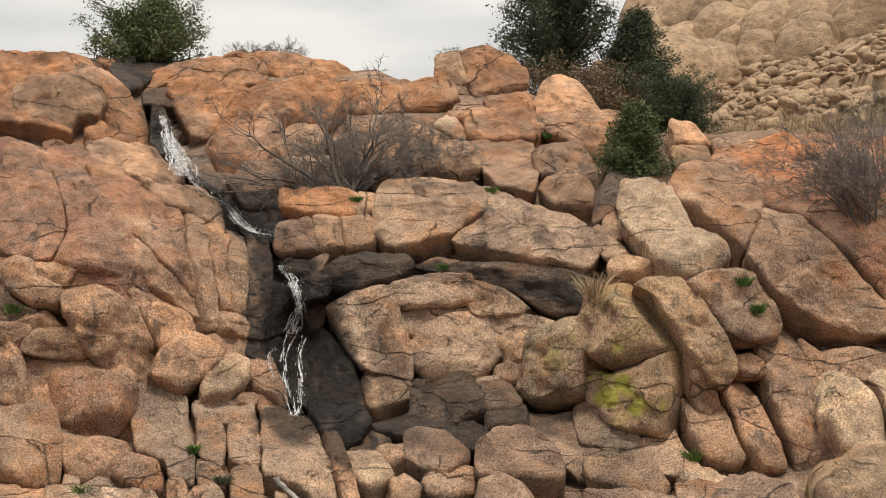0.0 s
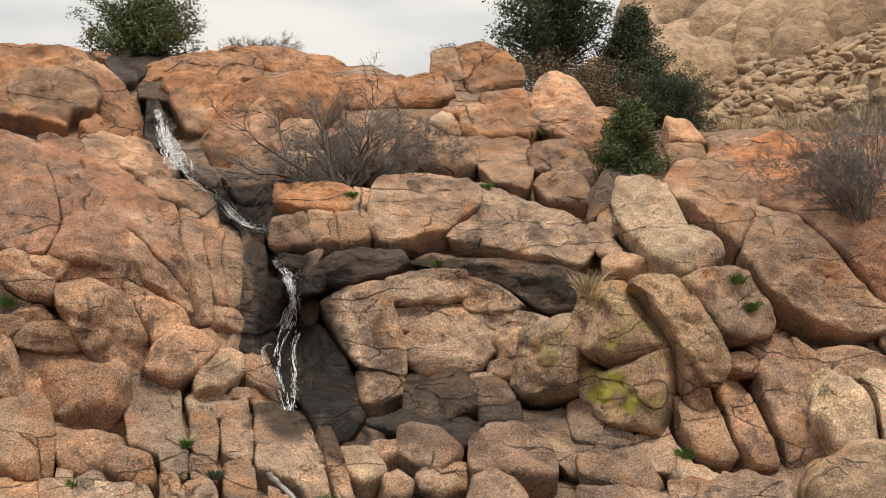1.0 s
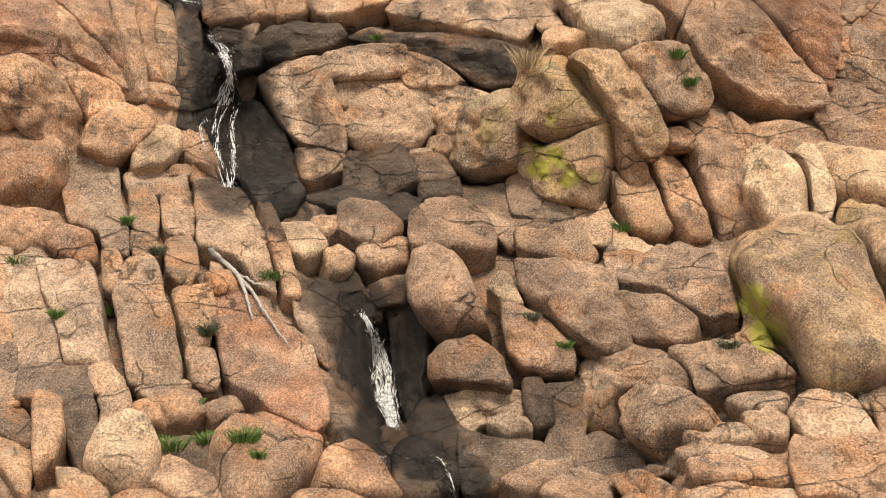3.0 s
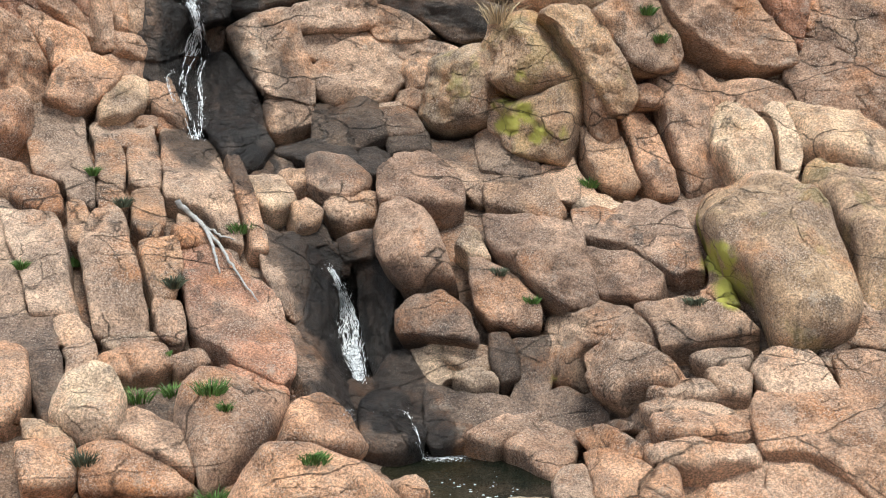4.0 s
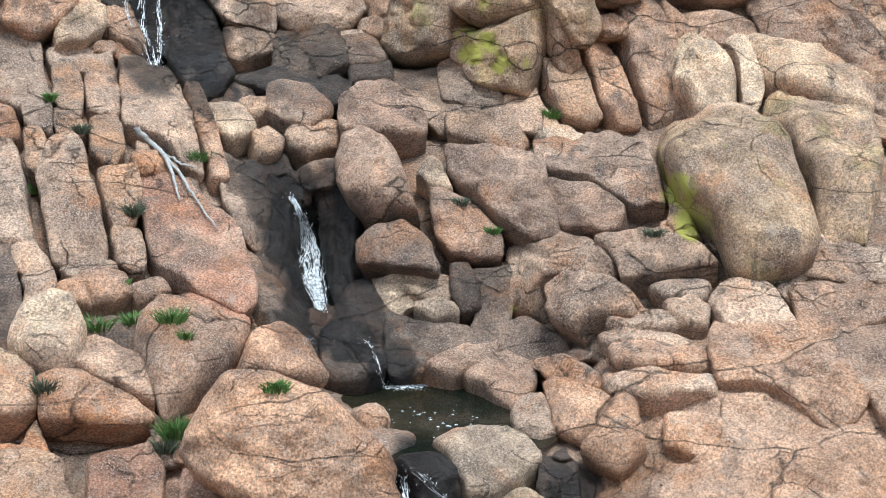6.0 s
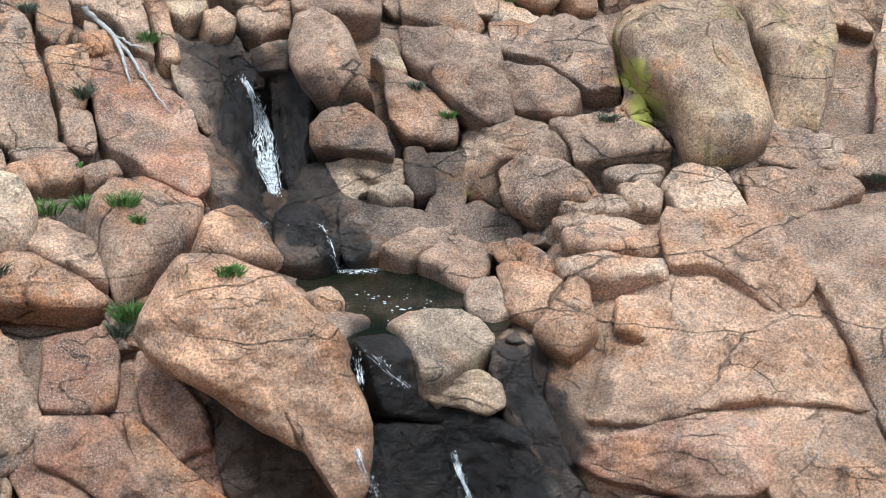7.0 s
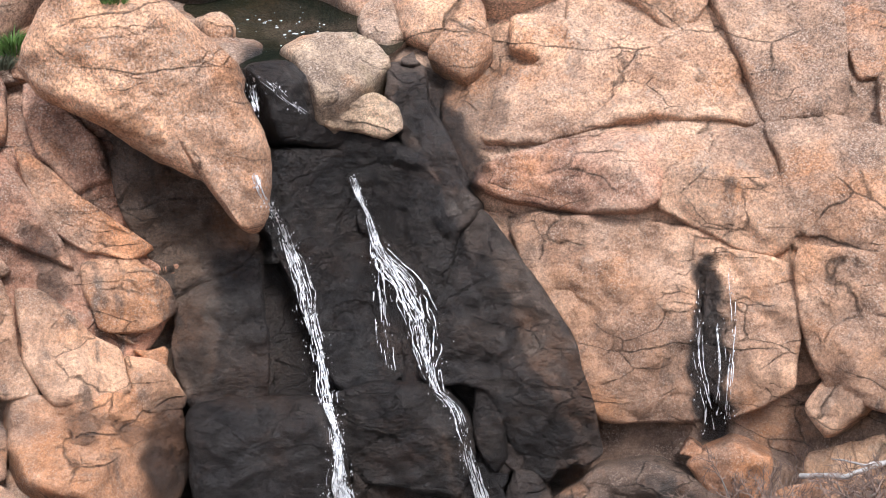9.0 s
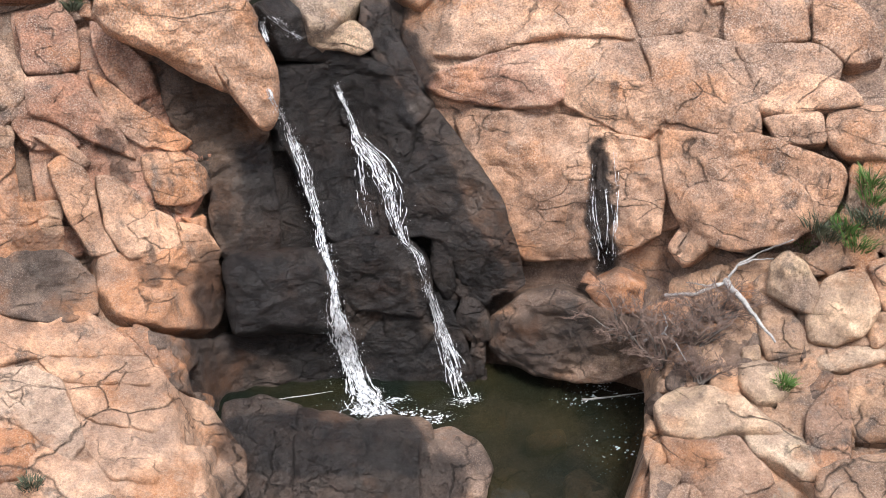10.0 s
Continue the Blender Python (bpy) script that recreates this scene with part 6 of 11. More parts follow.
slab('t', 9.03, 7.30, 1.49, -65, 65, .25, .14, .12, -.09, .32, -.14, .29, -.23, .05, -.02, -.21, .13, -.16)
slab('o', -2.23, 9.53, 1.18, 9, 72, .25, .12, .18, .06, .33, -.13, .25, -.18, .04, -.01, -.22, .16, -.08)
slab('x', 1.34, 9.30, .18, 4, 79, .25, .18, .12, .14, .36, -.05, .32, -.15, -.05, -.08, -.26, .16, -.07)
slab('t', 6.61, 7.34, 1.19, -32, 70, .25, .2, .02, .19, .11, -.04, .28, -.11, .2, -.15, .07, -.02, -.21)
slab('d', 8.56, 11.12, 2.18, -69, 50, .25, -.04, .33, -.14, .37, -.25, .3, -.31, .06, -.27, -.18, -.1, -.32, .16, -.22, .21, -.09)
slab('o', -4.60, 15.62, 3.56, 14, 35, .25, .2, .13, .06, .28, -.22, .13, -.35, -.01, .12, -.28, .22, -.13)
slab('t', 5.83, 9.23, .20, -49, 65, .25, .13, .12, .08, .19, -.13, .13, -.24, .03, -.16, -.09, .08, -.08)
slab('x', 2.06, 8.87, .18, -3, 80, .25, .15, .2, .1, .25, -.1, .24, -.12, .09, -.02, -.18, .16, -.01)
slab('d', 3.76, 9.03, .19, 4, 76, .25, .21, .28, .01, .25, -.09, .16, -.12, .03, -.1, -.19, .2, -.08)
slab('t', 13.24, 11.38, 5.27, -47, 23, .25, .24, .07, .05, .3, -.24, .08, -.26, -.01, -.19, -.23, .17, -.29)
slab('o', -.59, 14.34, .43, 44, 40, .25, .3, -.1, .13, .09, -.04, .18, -.08, .1, -.05, -.02, .13, -.24)
slab('o', -1.28, 9.73, 1.18, -22, 71, .25, -.07, .28, -.2, .27, -.22, .15, -.03, -.21, .11, -.17, .1, -.03)
slab('t', 9.27, 6.85, 1.46, -50, 70, .25, .1, .3, -.03, .31, -.2, .07, -.12, -.12, .09, -.15, .18, -.04)
slab('x', -2.07, 9.73, 1.19, 2, 70, .25, .09, .13, -.01, .38, -.11, .3, -.15, .17, -.02, -.28, .06, -.26)
slab('w', 3.08, 9.19, .19, -5, 77, .25, .16, .32, -.01, .28, -.11, .19, -.16, -0, .1, -.23, .12, -.19)
slab('d', -1.18, 13.56, 1.73, 51, 42, .25, .44, .01, .04, .18, -.08, .13, -.07, -.06, .15, -.37, .16, -.22)
slab('d', 9.59, 11.23, 2.42, -34, 59, .25, .13, .07, .24, .31, .01, .45, -.24, .14, -.24, -.03, .06, -.27, .31, -.03)
slab('t', 6.96, 7.08, 1.19, -23, 73, .25, .21, .04, .09, .34, .03, .29, -.14, -.06, -.16, -.17, .09, -.11)
slab('o', -2.55, 10.28, 1.28, 11, 71, .25, -.02, .41, -.12, .29, -.12, -.16, -.07, -.21, .09, -.21, .15, -.02)
slab('d', 10.16, 11.31, 2.59, -55, 53, .25, .16, .07, .08, .25, -.15, .19, -.19, .11, -.17, -.15, -.11, -.19)
slab('t', 7.93, 10.55, 1.51, -90, 39, .25, -.12, .05, -.21, .02, -.4, .07, -.44, -.01, .09, -.25, .11, 0)
slab('w', -.84, 9.75, .75, 66, 42, .25, .37, -.12, .39, -.04, .23, .12, -.1, -.04, -.14, -.18, -.02, -.32)
slab('t', 8.68, 6.65, 1.34, -54, 67, .25, .04, .3, -.11, .27, -.17, .09, -.13, -.11, .06, -.23, .18, .01)
slab('t', 9.38, 7.45, 1.56, -47, 63, .25, .17, .2, .05, .2, -.03, .33, -.12, .27, -.16, -.03, .02, -.26, .19, -.01)
slab('t', 6.15, 7.76, 1.22, -95, 56, .25, -.15, .16, -.35, .09, -.33, -.04, -.15, -.19, .09, -.22, .15, -.16, .07, .02)
slab('d', 10.85, 9.99, 2.41, -40, 58, .25, .29, .03, .14, .38, -.12, .38, -.21, -.02, -.1, -.27, .06, -.33, .15, -.06)
slab('t', 10.36, 11.95, 2.90, -42, 45, .25, .28, .14, -.08, .31, -.21, .16, -.23, -.12, 0, -.27, .23, -.12, .2, -.01)
slab('x', 3.28, 8.86, .19, -16, 77, .25, .14, .27, .05, .32, -.06, .27, -.16, .07, -.05, -.19, .13, -.08)
slab('t', 8.74, 7.60, 1.48, -59, 61, .25, .15, .21, .09, .27, -.16, .19, -.21, .1, -.15, -.16, .07, -.19, .15, .02)
slab('o', -4.77, 15.41, 3.35, 21, 37, .25, .31, -.01, -.05, .27, -.18, .24, -.3, .07, -.07, -.24, .22, -.2)
slab('t', 7.52, 7.85, 1.33, -41, 66, .25, .1, .23, -.01, .35, -.13, .17, -.14, -.07, -.03, -.21, .17, -.1)
slab('t', 11.46, 11.92, 3.93, -35, 35, .25, .33, -.02, .22, .1, -.21, .17, -.27, .08, -.19, .02, -.06, -.22)
slab('t', 10.63, 12.20, 3.42, -41, 38, .25, .06, .23, -.13, .09, -.2, -.07, -.16, -.13, .17, -.1, .18, -.03)
slab('o', 9.18, 12.69, 2.45, -61, 41, .25, .19, .07, .1, .18, -.15, .28, -.33, .12, -.13, -.3, .1, -.25)
slab('t', 9.00, 11.42, 2.34, -51, 56, .25, .02, .29, -.25, .25, -.18, -.17, -.04, -.21, .19, -.11, .24, .03)
slab('x', 5.46, 14.55, .30, -19, 30, .25, .19, .09, .16, .16, -.22, .2, -.23, .13, -.07, -.33, .21, -.26)
slab('t', 7.81, 6.98, 1.26, -54, 67, .25, -.01, .36, -.1, .33, -.14, .27, -.09, -.19, .08, -.27, .12, .02)
slab('x', -1.54, 9.13, 1.14, -1, 73, .25, .06, .28, -.11, .23, -.18, .02, -.09, -.16, .02, -.18, .14, -.06)
slab('t', 9.24, 6.31, 1.40, -53, 58, .25, .15, .09, .05, .3, -.07, .28, -.15, -.05, -.08, -.2, .05, -.26, .14, -.09)
slab('t', 13.10, 11.01, 4.76, -46, 36, .25, .3, .06, .19, .27, -.02, .33, -.29, .03, -.25, -.18, .16, -.25, .27, -.15)
slab('t', 11.38, 8.28, 2.17, -53, 63, .25, .22, .28, .18, .3, -.08, .15, -.3, -.08, -.15, -.14, .03, .01)
slab('t', 7.32, 7.07, 1.22, -49, 68, .25, .14, .05, 0, .31, -.05, .31, -.11, .13, -.12, -.11, -.06, -.2, .01, -.2)
slab('o', -1.57, 10.12, 1.23, 11, 72, .25, .14, .28, .07, .34, -.13, .32, -.18, .12, -.09, -.23, .08, -.24, .18, -.11)
slab('t', 11.07, 11.28, 2.89, -34, 46, .25, .05, .23, .03, .35, -.21, .1, -.04, -.21, .12, -.21, .28, -.06)
slab('x', -.07, 9.69, .21, 61, 59, .25, .33, -.05, .21, .15, .14, .17, .02, .11, -.12, -.13, -.04, -.24)
slab('o', -2.44, 9.33, 1.17, 13, 71, .25, .12, .05, .09, .22, -.04, .25, -.11, .02, -.08, -.17, .03, -.13)
slab('o', 12.12, 12.10, 4.77, -47, 35, .25, .22, .02, .13, .18, -.01, .27, -.17, .26, -.21, -.17, -0, -.23)
slab('x', -1.95, 9.23, 1.15, 10, 71, .25, .1, .18, -.09, .25, -.12, .19, -.06, -.17, .06, -.15, .13, -.03)
slab('t', 12.61, 9.89, 3.20, -47, 32, .25, .27, .03, .06, .29, -.14, .26, -.24, .05, -.23, -.15, .08, -.34, .19, -.25)
slab('w', 2.88, 9.37, .19, -28, 75, .25, .04, .23, -.14, .3, -.2, .17, -.14, -0, .01, -.21, .14, -.1, .14, .04)
slab('t', 7.56, 8.27, 1.40, -27, 65, .25, .2, .21, -.08, .26, -.17, .15, -.18, -.06, -.09, -.15, .1, -.18, .23, -.06)
slab('o', -4.52, 14.40, 2.54, 18, 54, .25, .19, .28, .11, .32, -.06, .29, -.12, .13, -.13, -.19, -.05, -.34)
slab('x', 4.30, 9.32, .19, -37, 73, .25, .06, .22, -.08, .23, -.15, .03, -.04, -.15, .06, -.14, .09, .01)
slab('t', 12.87, 10.37, 3.92, -56, 34, .25, .34, .09, .12, .35, -.34, .18, -.41, -.02, -.2, -.34, .33, -.18)
slab('x', -.67, 10.02, .26, 68, 41, .25, .31, -.26, .39, -.04, .25, .11, -.15, -.07, -.16, -.22, -.02, -.27)
slab('t', 8.54, 11.55, 1.70, -83, 27, .25, -.05, .16, -.39, .06, -.35, -.21, -.08, -.34, .06, -.26, .16, -.03)
slab('d', -2.50, 10.82, 1.37, -2, 66, .25, .11, .22, -.18, .25, -.25, .2, -.17, -.14, -0, -.14, .21, -.08)
slab('o', 12.46, 12.28, 5.32, -38, 36, .25, .28, .05, .04, .32, -.16, .25, -.25, .08, -0, -.28, .16, -.24)
slab('x', 4.22, 8.70, .19, -24, 77, .25, .15, .1, .13, .23, .05, .31, -.05, .29, -.14, .07, -.09, -.17, .02, -.2)
slab('g', 11.46, 18.09, 8.21, -33, 43, .25, .31, .2, -.15, .42, -.46, .47, -.27, -.08, -.09, -.24, .44, -.29)
slab('t', 9.83, 9.59, 2.06, -48, 58, .25, .2, .1, .1, .26, -.18, .21, -.15, -.17, 0, -.17, .21, .01)
slab('w', .70, 9.80, .19, -7, 76, .25, .06, .35, -.07, .25, -.14, .13, -.13, -.07, .1, -.18, .12, -.1)
slab('t', 6.16, 8.52, .29, -95, 32, .25, -.25, .12, -.35, .05, -.21, -.31, -.04, -.37, .03, -.34, .06, -.01)
slab('o', -2.77, 10.30, 1.29, -10, 68, .25, .03, .28, -.17, .32, -.28, -.05, -.21, -.15, .16, -.21, .18, -.08)
slab('w', 3.50, 8.53, .19, -21, 77, .25, .12, .06, .07, .3, -.13, .15, -.15, .06, -.03, -.14, .06, -.2)
slab('o', -1.70, 9.57, 1.17, 14, 68, .25, .13, .22, .02, .3, -.08, .29, -.13, -.02, -.01, -.24, .11, -.17)
slab('o', -1.37, 9.17, 1.14, 16, 73, .25, .06, .29, -.07, .26, -.1, -.11, -.02, -.19, .08, -.12, .14, -0)
slab('w', .04, 14.37, .26, 31, 41, .25, .1, .02, .11, .05, -.02, .11, -.08, 0, .01, -.07, .24, -.14)
slab('d', 9.05, 12.73, 1.91, -70, 23, .25, .04, .21, -.08, .27, -.24, .18, -.31, -.15, -.27, -.36, -.19, -.42, .2, -.17)
slab('d', 8.28, 11.14, 1.50, -88, 35, .25, -.25, .17, -.36, .1, -.38, -.18, -.08, -.34, .09, -.23, .14, .04)
slab('t', 12.81, 10.95, 4.39, -42, 39, .25, .33, .11, .31, .23, -.04, .32, -.21, .18, -.24, -.17, .13, -.3)
slab('w', 1.79, 9.41, .18, -10, 79, .25, .1, .07, .12, .37, -.08, .4, -.15, -.03, -.01, -.32, .14, -.14)
slab('o', -4.49, 14.90, 2.74, 10, 49, .25, .13, .24, -.04, .28, -.16, .02, -.12, -.2, .03, -.2, .11, -.01)
slab('t', 10.76, 10.36, 2.48, -41, 54, .25, .23, .17, .11, .19, .08, .38, -.17, .32, -.12, .19, -.17, .09, -.14, -.28, .1, -.26, .18, -.15)
slab('t', 10.46, 9.56, 2.22, -49, 54, .25, .09, .04, .05, .3, -.07, .3, -.13, .09, -.1, -.06, .08, -.28)
slab('t', 7.03, 7.86, 1.27, -20, 70, .25, .23, .16, .18, .23, .05, .3, -.12, -.01, -.07, -.18, .05, -.16)
slab('d', 6.20, 8.24, .78, -95, 42, .25, -.01, .16, -.28, .06, -.37, -.19, -.16, -.3, -.04, -.31, .14, .01)
slab('t', 5.07, 8.58, .18, -17, 78, .25, .18, .35, .11, .42, -.05, .25, -.15, -.13, .06, -.2, .11, -.14)
slab('o', 12.61, 12.51, 5.72, -44, 27, .25, .24, .04, -.04, .34, -.16, .14, -.19, -.15, -.13, -.28, .17, -.19)
slab('t', 10.70, 11.80, 3.06, -37, 47, .25, .21, .06, -.03, .25, -.08, .22, -.16, -.06, -.11, -.15, .12, -.13)
slab('x', 4.16, 9.78, .19, -29, 73, .25, .1, .07, .07, .09, .01, .34, -.11, .24, -.11, -.05, .05, -.24)
slab('t', 7.27, 7.50, 1.26, -44, 66, .25, .17, .13, .05, .3, -.08, .23, -.16, -.04, -.16, -.15, .02, -.21)
slab('x', -1.15, 9.98, 1.21, 40, 64, .25, .25, -.08, .21, .15, .08, .22, -.14, .12, -.11, -.05, .06, -.2)
slab('t', 10.03, 9.17, 2.01, -57, 59, .25, 0, .35, -.24, .16, -.18, -.05, -.07, -.19, .04, -.19, .21, -.08)
slab('t', 11.88, 9.72, 2.65, -54, 53, .25, .25, .05, -.02, .34, -.19, .21, -.18, -.04, -.11, -.27, .15, -.09)
slab('o', 7.70, 14.21, 2.53, -27, 26, .25, .16, .03, .02, .11, -.05, .11, -.18, -.11, .06, -.13, .16, -.1)
slab('o', -1.89, 10.70, 1.32, 19, 69, .25, .24, .19, -.06, .34, -.15, -.01, -.12, -.16, .03, -.26, .14, .01)
slab('x', .95, 9.56, .19, -5, 78, .25, .11, .06, .06, .22, .01, .29, -.11, .1, -.04, -.15, .08, -.09)
slab('t', 6.89, 7.51, 1.22, -52, 67, .25, .14, .1, -.07, .24, -.15, .17, -.16, -.07, .03, -.16, .1, -.14)
slab('o', 10.94, 17.54, 7.94, -33, 36, .25, .17, .25, -.01, .44, -.31, .3, -.28, -.05, -.09, -.25, .37, -.24)
slab('t', 9.50, 10.12, 2.11, -40, 58, .25, .2, .17, -.08, .22, -.24, .06, -.11, -.06, .11, -.18, .14, -.16)
slab('o', -1.06, 9.01, 1.13, 23, 77, .25, .17, .13, .13, .23, .05, .25, -.09, .18, -.08, -.13, -.03, -.15, .1, -.07)
slab('t', 11.56, 9.82, 2.57, -47, 55, .25, .15, .37, -.1, .25, -.19, .14, -.08, -.27, -.04, -.27, .17, -.07)
slab('t', 8.68, 7.01, 1.38, -49, 68, .25, .07, .31, -.1, .24, -.16, -.07, -.09, -.21, .16, -.09, .18, 0)
slab('t', 11.13, 10.76, 2.70, -47, 50, .25, .31, .04, .2, .17, .08, .15, -.13, .35, -.29, .21, -.09, -.2, .18, -.19)
slab('t', 9.67, 9.84, 2.08, -51, 53, .25, .11, .23, -.16, .26, -.21, .19, -.21, -.08, -.07, -.18, .2, -.21)
slab('t', 12.96, 10.62, 4.25, -50, 38, .25, .21, .2, .05, .35, -.11, .29, -.27, -.14, -.17, -.26, -0, -.27, .26, -.08)
slab('x', 4.60, 9.50, .19, -20, 74, .25, .18, .24, -.14, .22, -.16, .03, -.03, -.15, .12, -.12, .17, 0)
slab('t', 8.91, 7.85, 1.54, -47, 61, .25, .23, .14, .19, .23, -.25, .04, -.28, -.02, -.12, -.15, .22, -.02)
slab('x', -.90, 10.47, .87, 62, 48, .25, .28, -.16, .29, .07, .17, .14, -.13, -.02, -.11, -.12, .07, -.25)
slab('o', 13.48, 12.50, 6.29, -37, 42, .25, .35, .09, .07, .41, -.2, .36, -.27, -.23, -.18, -.3, .28, -.2)
slab('t', 8.46, 7.80, 1.46, -47, 68, .25, .17, .25, 0, .37, -.16, .3, -.2, .21, -.19, -.1, -.03, -.26, .19, -.1)
slab('x', -2.09, 10.44, 1.29, 12, 67, .25, .17, .04, .11, .22, -.13, .27, -.16, .09, -.05, -.21, .07, -.19)
slab('w', 4.30, 8.43, .19, -10, 77, .25, .22, .16, .01, .3, -.16, .05, -.11, -.09, -0, -.19, .14, -.07)
slab('x', .62, 9.38, .18, -11, 79, .25, .09, .26, -.13, .34, -.16, .27, -.08, -.14, 0, -.28, .12, -.04)
slab('t', 6.34, 7.49, 1.18, -30, 76, .25, .2, .09, .22, .19, .11, .32, -.01, .29, -.17, -.01, -.15, -.15, -0, -.18)
slab('d', 5.14, 8.18, .19, -35, 77, .25, .15, .07, .05, .32, -.18, .16, -.15, .01, -.04, -.21, .16, -.08)
slab('o', -1.51, 13.91, 2.15, 22, 54, .25, .19, .1, .15, .2, -.11, .18, -.09, 0, 0, -.25, .13, -.07)
slab('t', 11.61, 12.00, 4.17, -46, 31, .25, .18, .07, -.12, .38, -.07, .14, -.23, -.15, -.03, -.24, .16, -.2)
slab('t', 5.07, 9.28, .19, -38, 72, .25, .16, .08, -.06, .32, -.15, .27, -.17, .11, -.14, -.1, .09, -.18)
slab('o', 12.36, 12.03, 4.97, -39, 32, .25, .13, .23, .03, .26, -.19, .15, -.27, .03, -.07, -.23, .08, -.26, .28, -.06)
slab('o', -2.64, 9.29, 1.16, 18, 73, .25, .19, .21, -.03, .26, -.15, .2, -.15, -.08, .02, -.18, .11, -.16)
slab('t', 9.40, 12.50, 2.77, -55, 45, .25, .2, .34, -.15, .17, -.36, -.04, -.08, -.23, .07, -.2, .15, -.14)
slab('x', -.54, 9.70, .25, 65, 44, .25, .42, -.04, .39, .07, .09, .09, -.06, .03, -.16, -.28, .12, -.26)
slab('o', -5.25, 15.43, 3.58, 24, 32, .25, .18, .24, -.07, .37, -.31, -.12, -.09, -.33, .11, -.28, .33, -.09)
slab('t', 9.88, 12.39, 2.94, -28, 45, .25, .21, 0, .26, .24, 0, .19, -.25, .05, -.07, -.21, .14, -.16)
slab('t', 9.32, 11.84, 2.53, -46, 61, .25, .21, .27, .02, .42, -.3, .37, -.16, -.31, .07, -.3, .19, -.1)
slab('t', 12.91, 11.60, 5.11, -49, 36, .25, .18, .23, -.01, .36, -.17, .27, -.24, -.19, -.04, -.28, .12, -.25, .26, -.02)
slab('o', 8.84, 11.57, 2.37, -82, 47, .25, -.07, .23, -.34, .14, -.35, -.04, -.16, -.19, .06, -.23, .16, -.09)
slab('o', -4.39, 15.40, 3.17, 22, 36, .25, .24, -.01, .03, .25, -.07, .26, -.2, .06, -.04, -.26, .13, -.22)
slab('o', -2.81, 10.79, 1.39, 18, 60, .25, .17, .02, .16, .24, -.03, .28, -.18, .04, -.15, -.14, .02, -.25, .12, -.18)
slab('t', 13.35, 11.81, 5.81, -47, 28, .25, .34, .12, .11, .33, -.09, .36, -.44, .01, -.43, -.07, -.15, -.31, 0, -.24, .33, -.27, .39, -.07)
slab('t', 8.82, 12.44, 1.06, -75, 34, .25, .04, .15, -.2, .18, -.23, -.03, -.36, -.17, 0, -.26, .1, -.17)
slab('t', 6.31, 7.24, 1.16, -17, 71, .25, .21, .03, .16, .26, .12, .28, -.11, .1, -.11, -.15, .15, -.1)
slab('t', 8.97, 12.19, 2.26, -71, 43, .25, -.16, .22, -.36, .13, -.16, -.17, -.04, -.26, .09, -.21, .16, -0)
slab('o', -.80, 9.21, .74, 72, 46, .25, .3, -.25, .34, -.22, .39, -.05, .27, .1, -.06, .05, -.16, -.25)
slab('t', 9.81, 9.34, 2.00, -49, 57, .25, .1, .2, .04, .25, -.14, .1, -.23, -.02, -.02, -.1, .18, -.09)
slab('o', -4.68, 13.90, 2.38, 26, 57, .25, .29, .08, .22, .27, -.11, .36, -.22, .18, -.23, .02, -.09, -.25, .09, -.25)
slab('o', -1.33, 13.79, 2.04, 36, 50, .25, .36, .17, .13, .34, -.13, .04, -.18, -.09, -.09, -.33, .05, -.29)
slab('w', 1.98, 9.39, .19, -8, 78, .25, .16, .15, .12, .24, -.04, .34, -.11, .25, -.12, .03, -.08, -.18, .03, -.2, .1, -.1)
slab('o', -4.23, 15.18, 2.83, 23, 44, .25, .27, -0, .01, .26, -.12, .23, -.27, .1, -.25, -.01, .19, -.25)
slab('o', -5.02, 15.22, 3.20, 16, 42, .25, .02, .27, -.24, .16, -.26, -.04, -.16, -.13, .11, -.24, .29, -.03)
slab('t', 9.72, 12.07, 2.70, -28, 55, .25, .2, .18, .13, .31, -.09, .25, -.17, -.01, .05, -.23, .15, -.11)
slab('t', 12.14, 8.93, 2.54, -52, 51, .25, .24, .08, .17, .19, .01, .29, -.28, .23, -0, -.28, .22, -.12)
slab('t', 7.58, 9.19, 1.55, -55, 64, .25, .12, .17, .06, .3, -.13, .24, -.28, .1, -.11, -.17, .17, -.15)
slab('t', 8.70, 7.30, 1.43, -57, 61, .25, .16, .09, -.01, .36, -.09, .39, -.2, .01, -.05, -.3, .11, -.24)
slab('t', 11.28, 9.93, 2.52, -49, 49, .25, .2, .07, .1, .3, -.16, .09, -.26, .08, -.06, -.23, .2, -.05)
slab('t', 12.60, 10.83, 4.05, -51, 43, .25, .22, .12, -.11, .26, -.26, .07, -.06, -.19, .12, -.17, .22, -.05)
slab('t', 12.19, 11.63, 4.38, -49, 34, .25, .24, .17, .13, .25, -.07, .2, -.28, -.05, -.07, -.25, .16, -.08)
slab('t', 9.68, 7.01, 1.55, -41, 69, .25, .21, .03, .23, .28, -.11, .23, -.19, -.1, -.08, -.19, .12, -.11)
slab('o', -1.30, 10.18, 1.23, -5, 68, .25, -0, .25, -.15, .19, -.15, -.02, -.09, -.15, .07, -.13, .15, .03)
slab('t', 12.77, 12.21, 5.58, -44, 27, .25, .21, .07, .12, .24, -.13, .22, -.23, 0, -.04, -.28, .14, -.22)
slab('o', -2.80, 9.96, 1.24, -3, 69, .25, .17, .1, -.1, .23, -.21, .2, -.2, -0, -.16, -.08, -.03, -.14, .12, -.09)
slab('t', 9.61, 7.24, 1.57, -63, 61, .25, .12, .13, -.01, .23, -.11, .26, -.21, .14, -.13, -.08, .14, -.2)
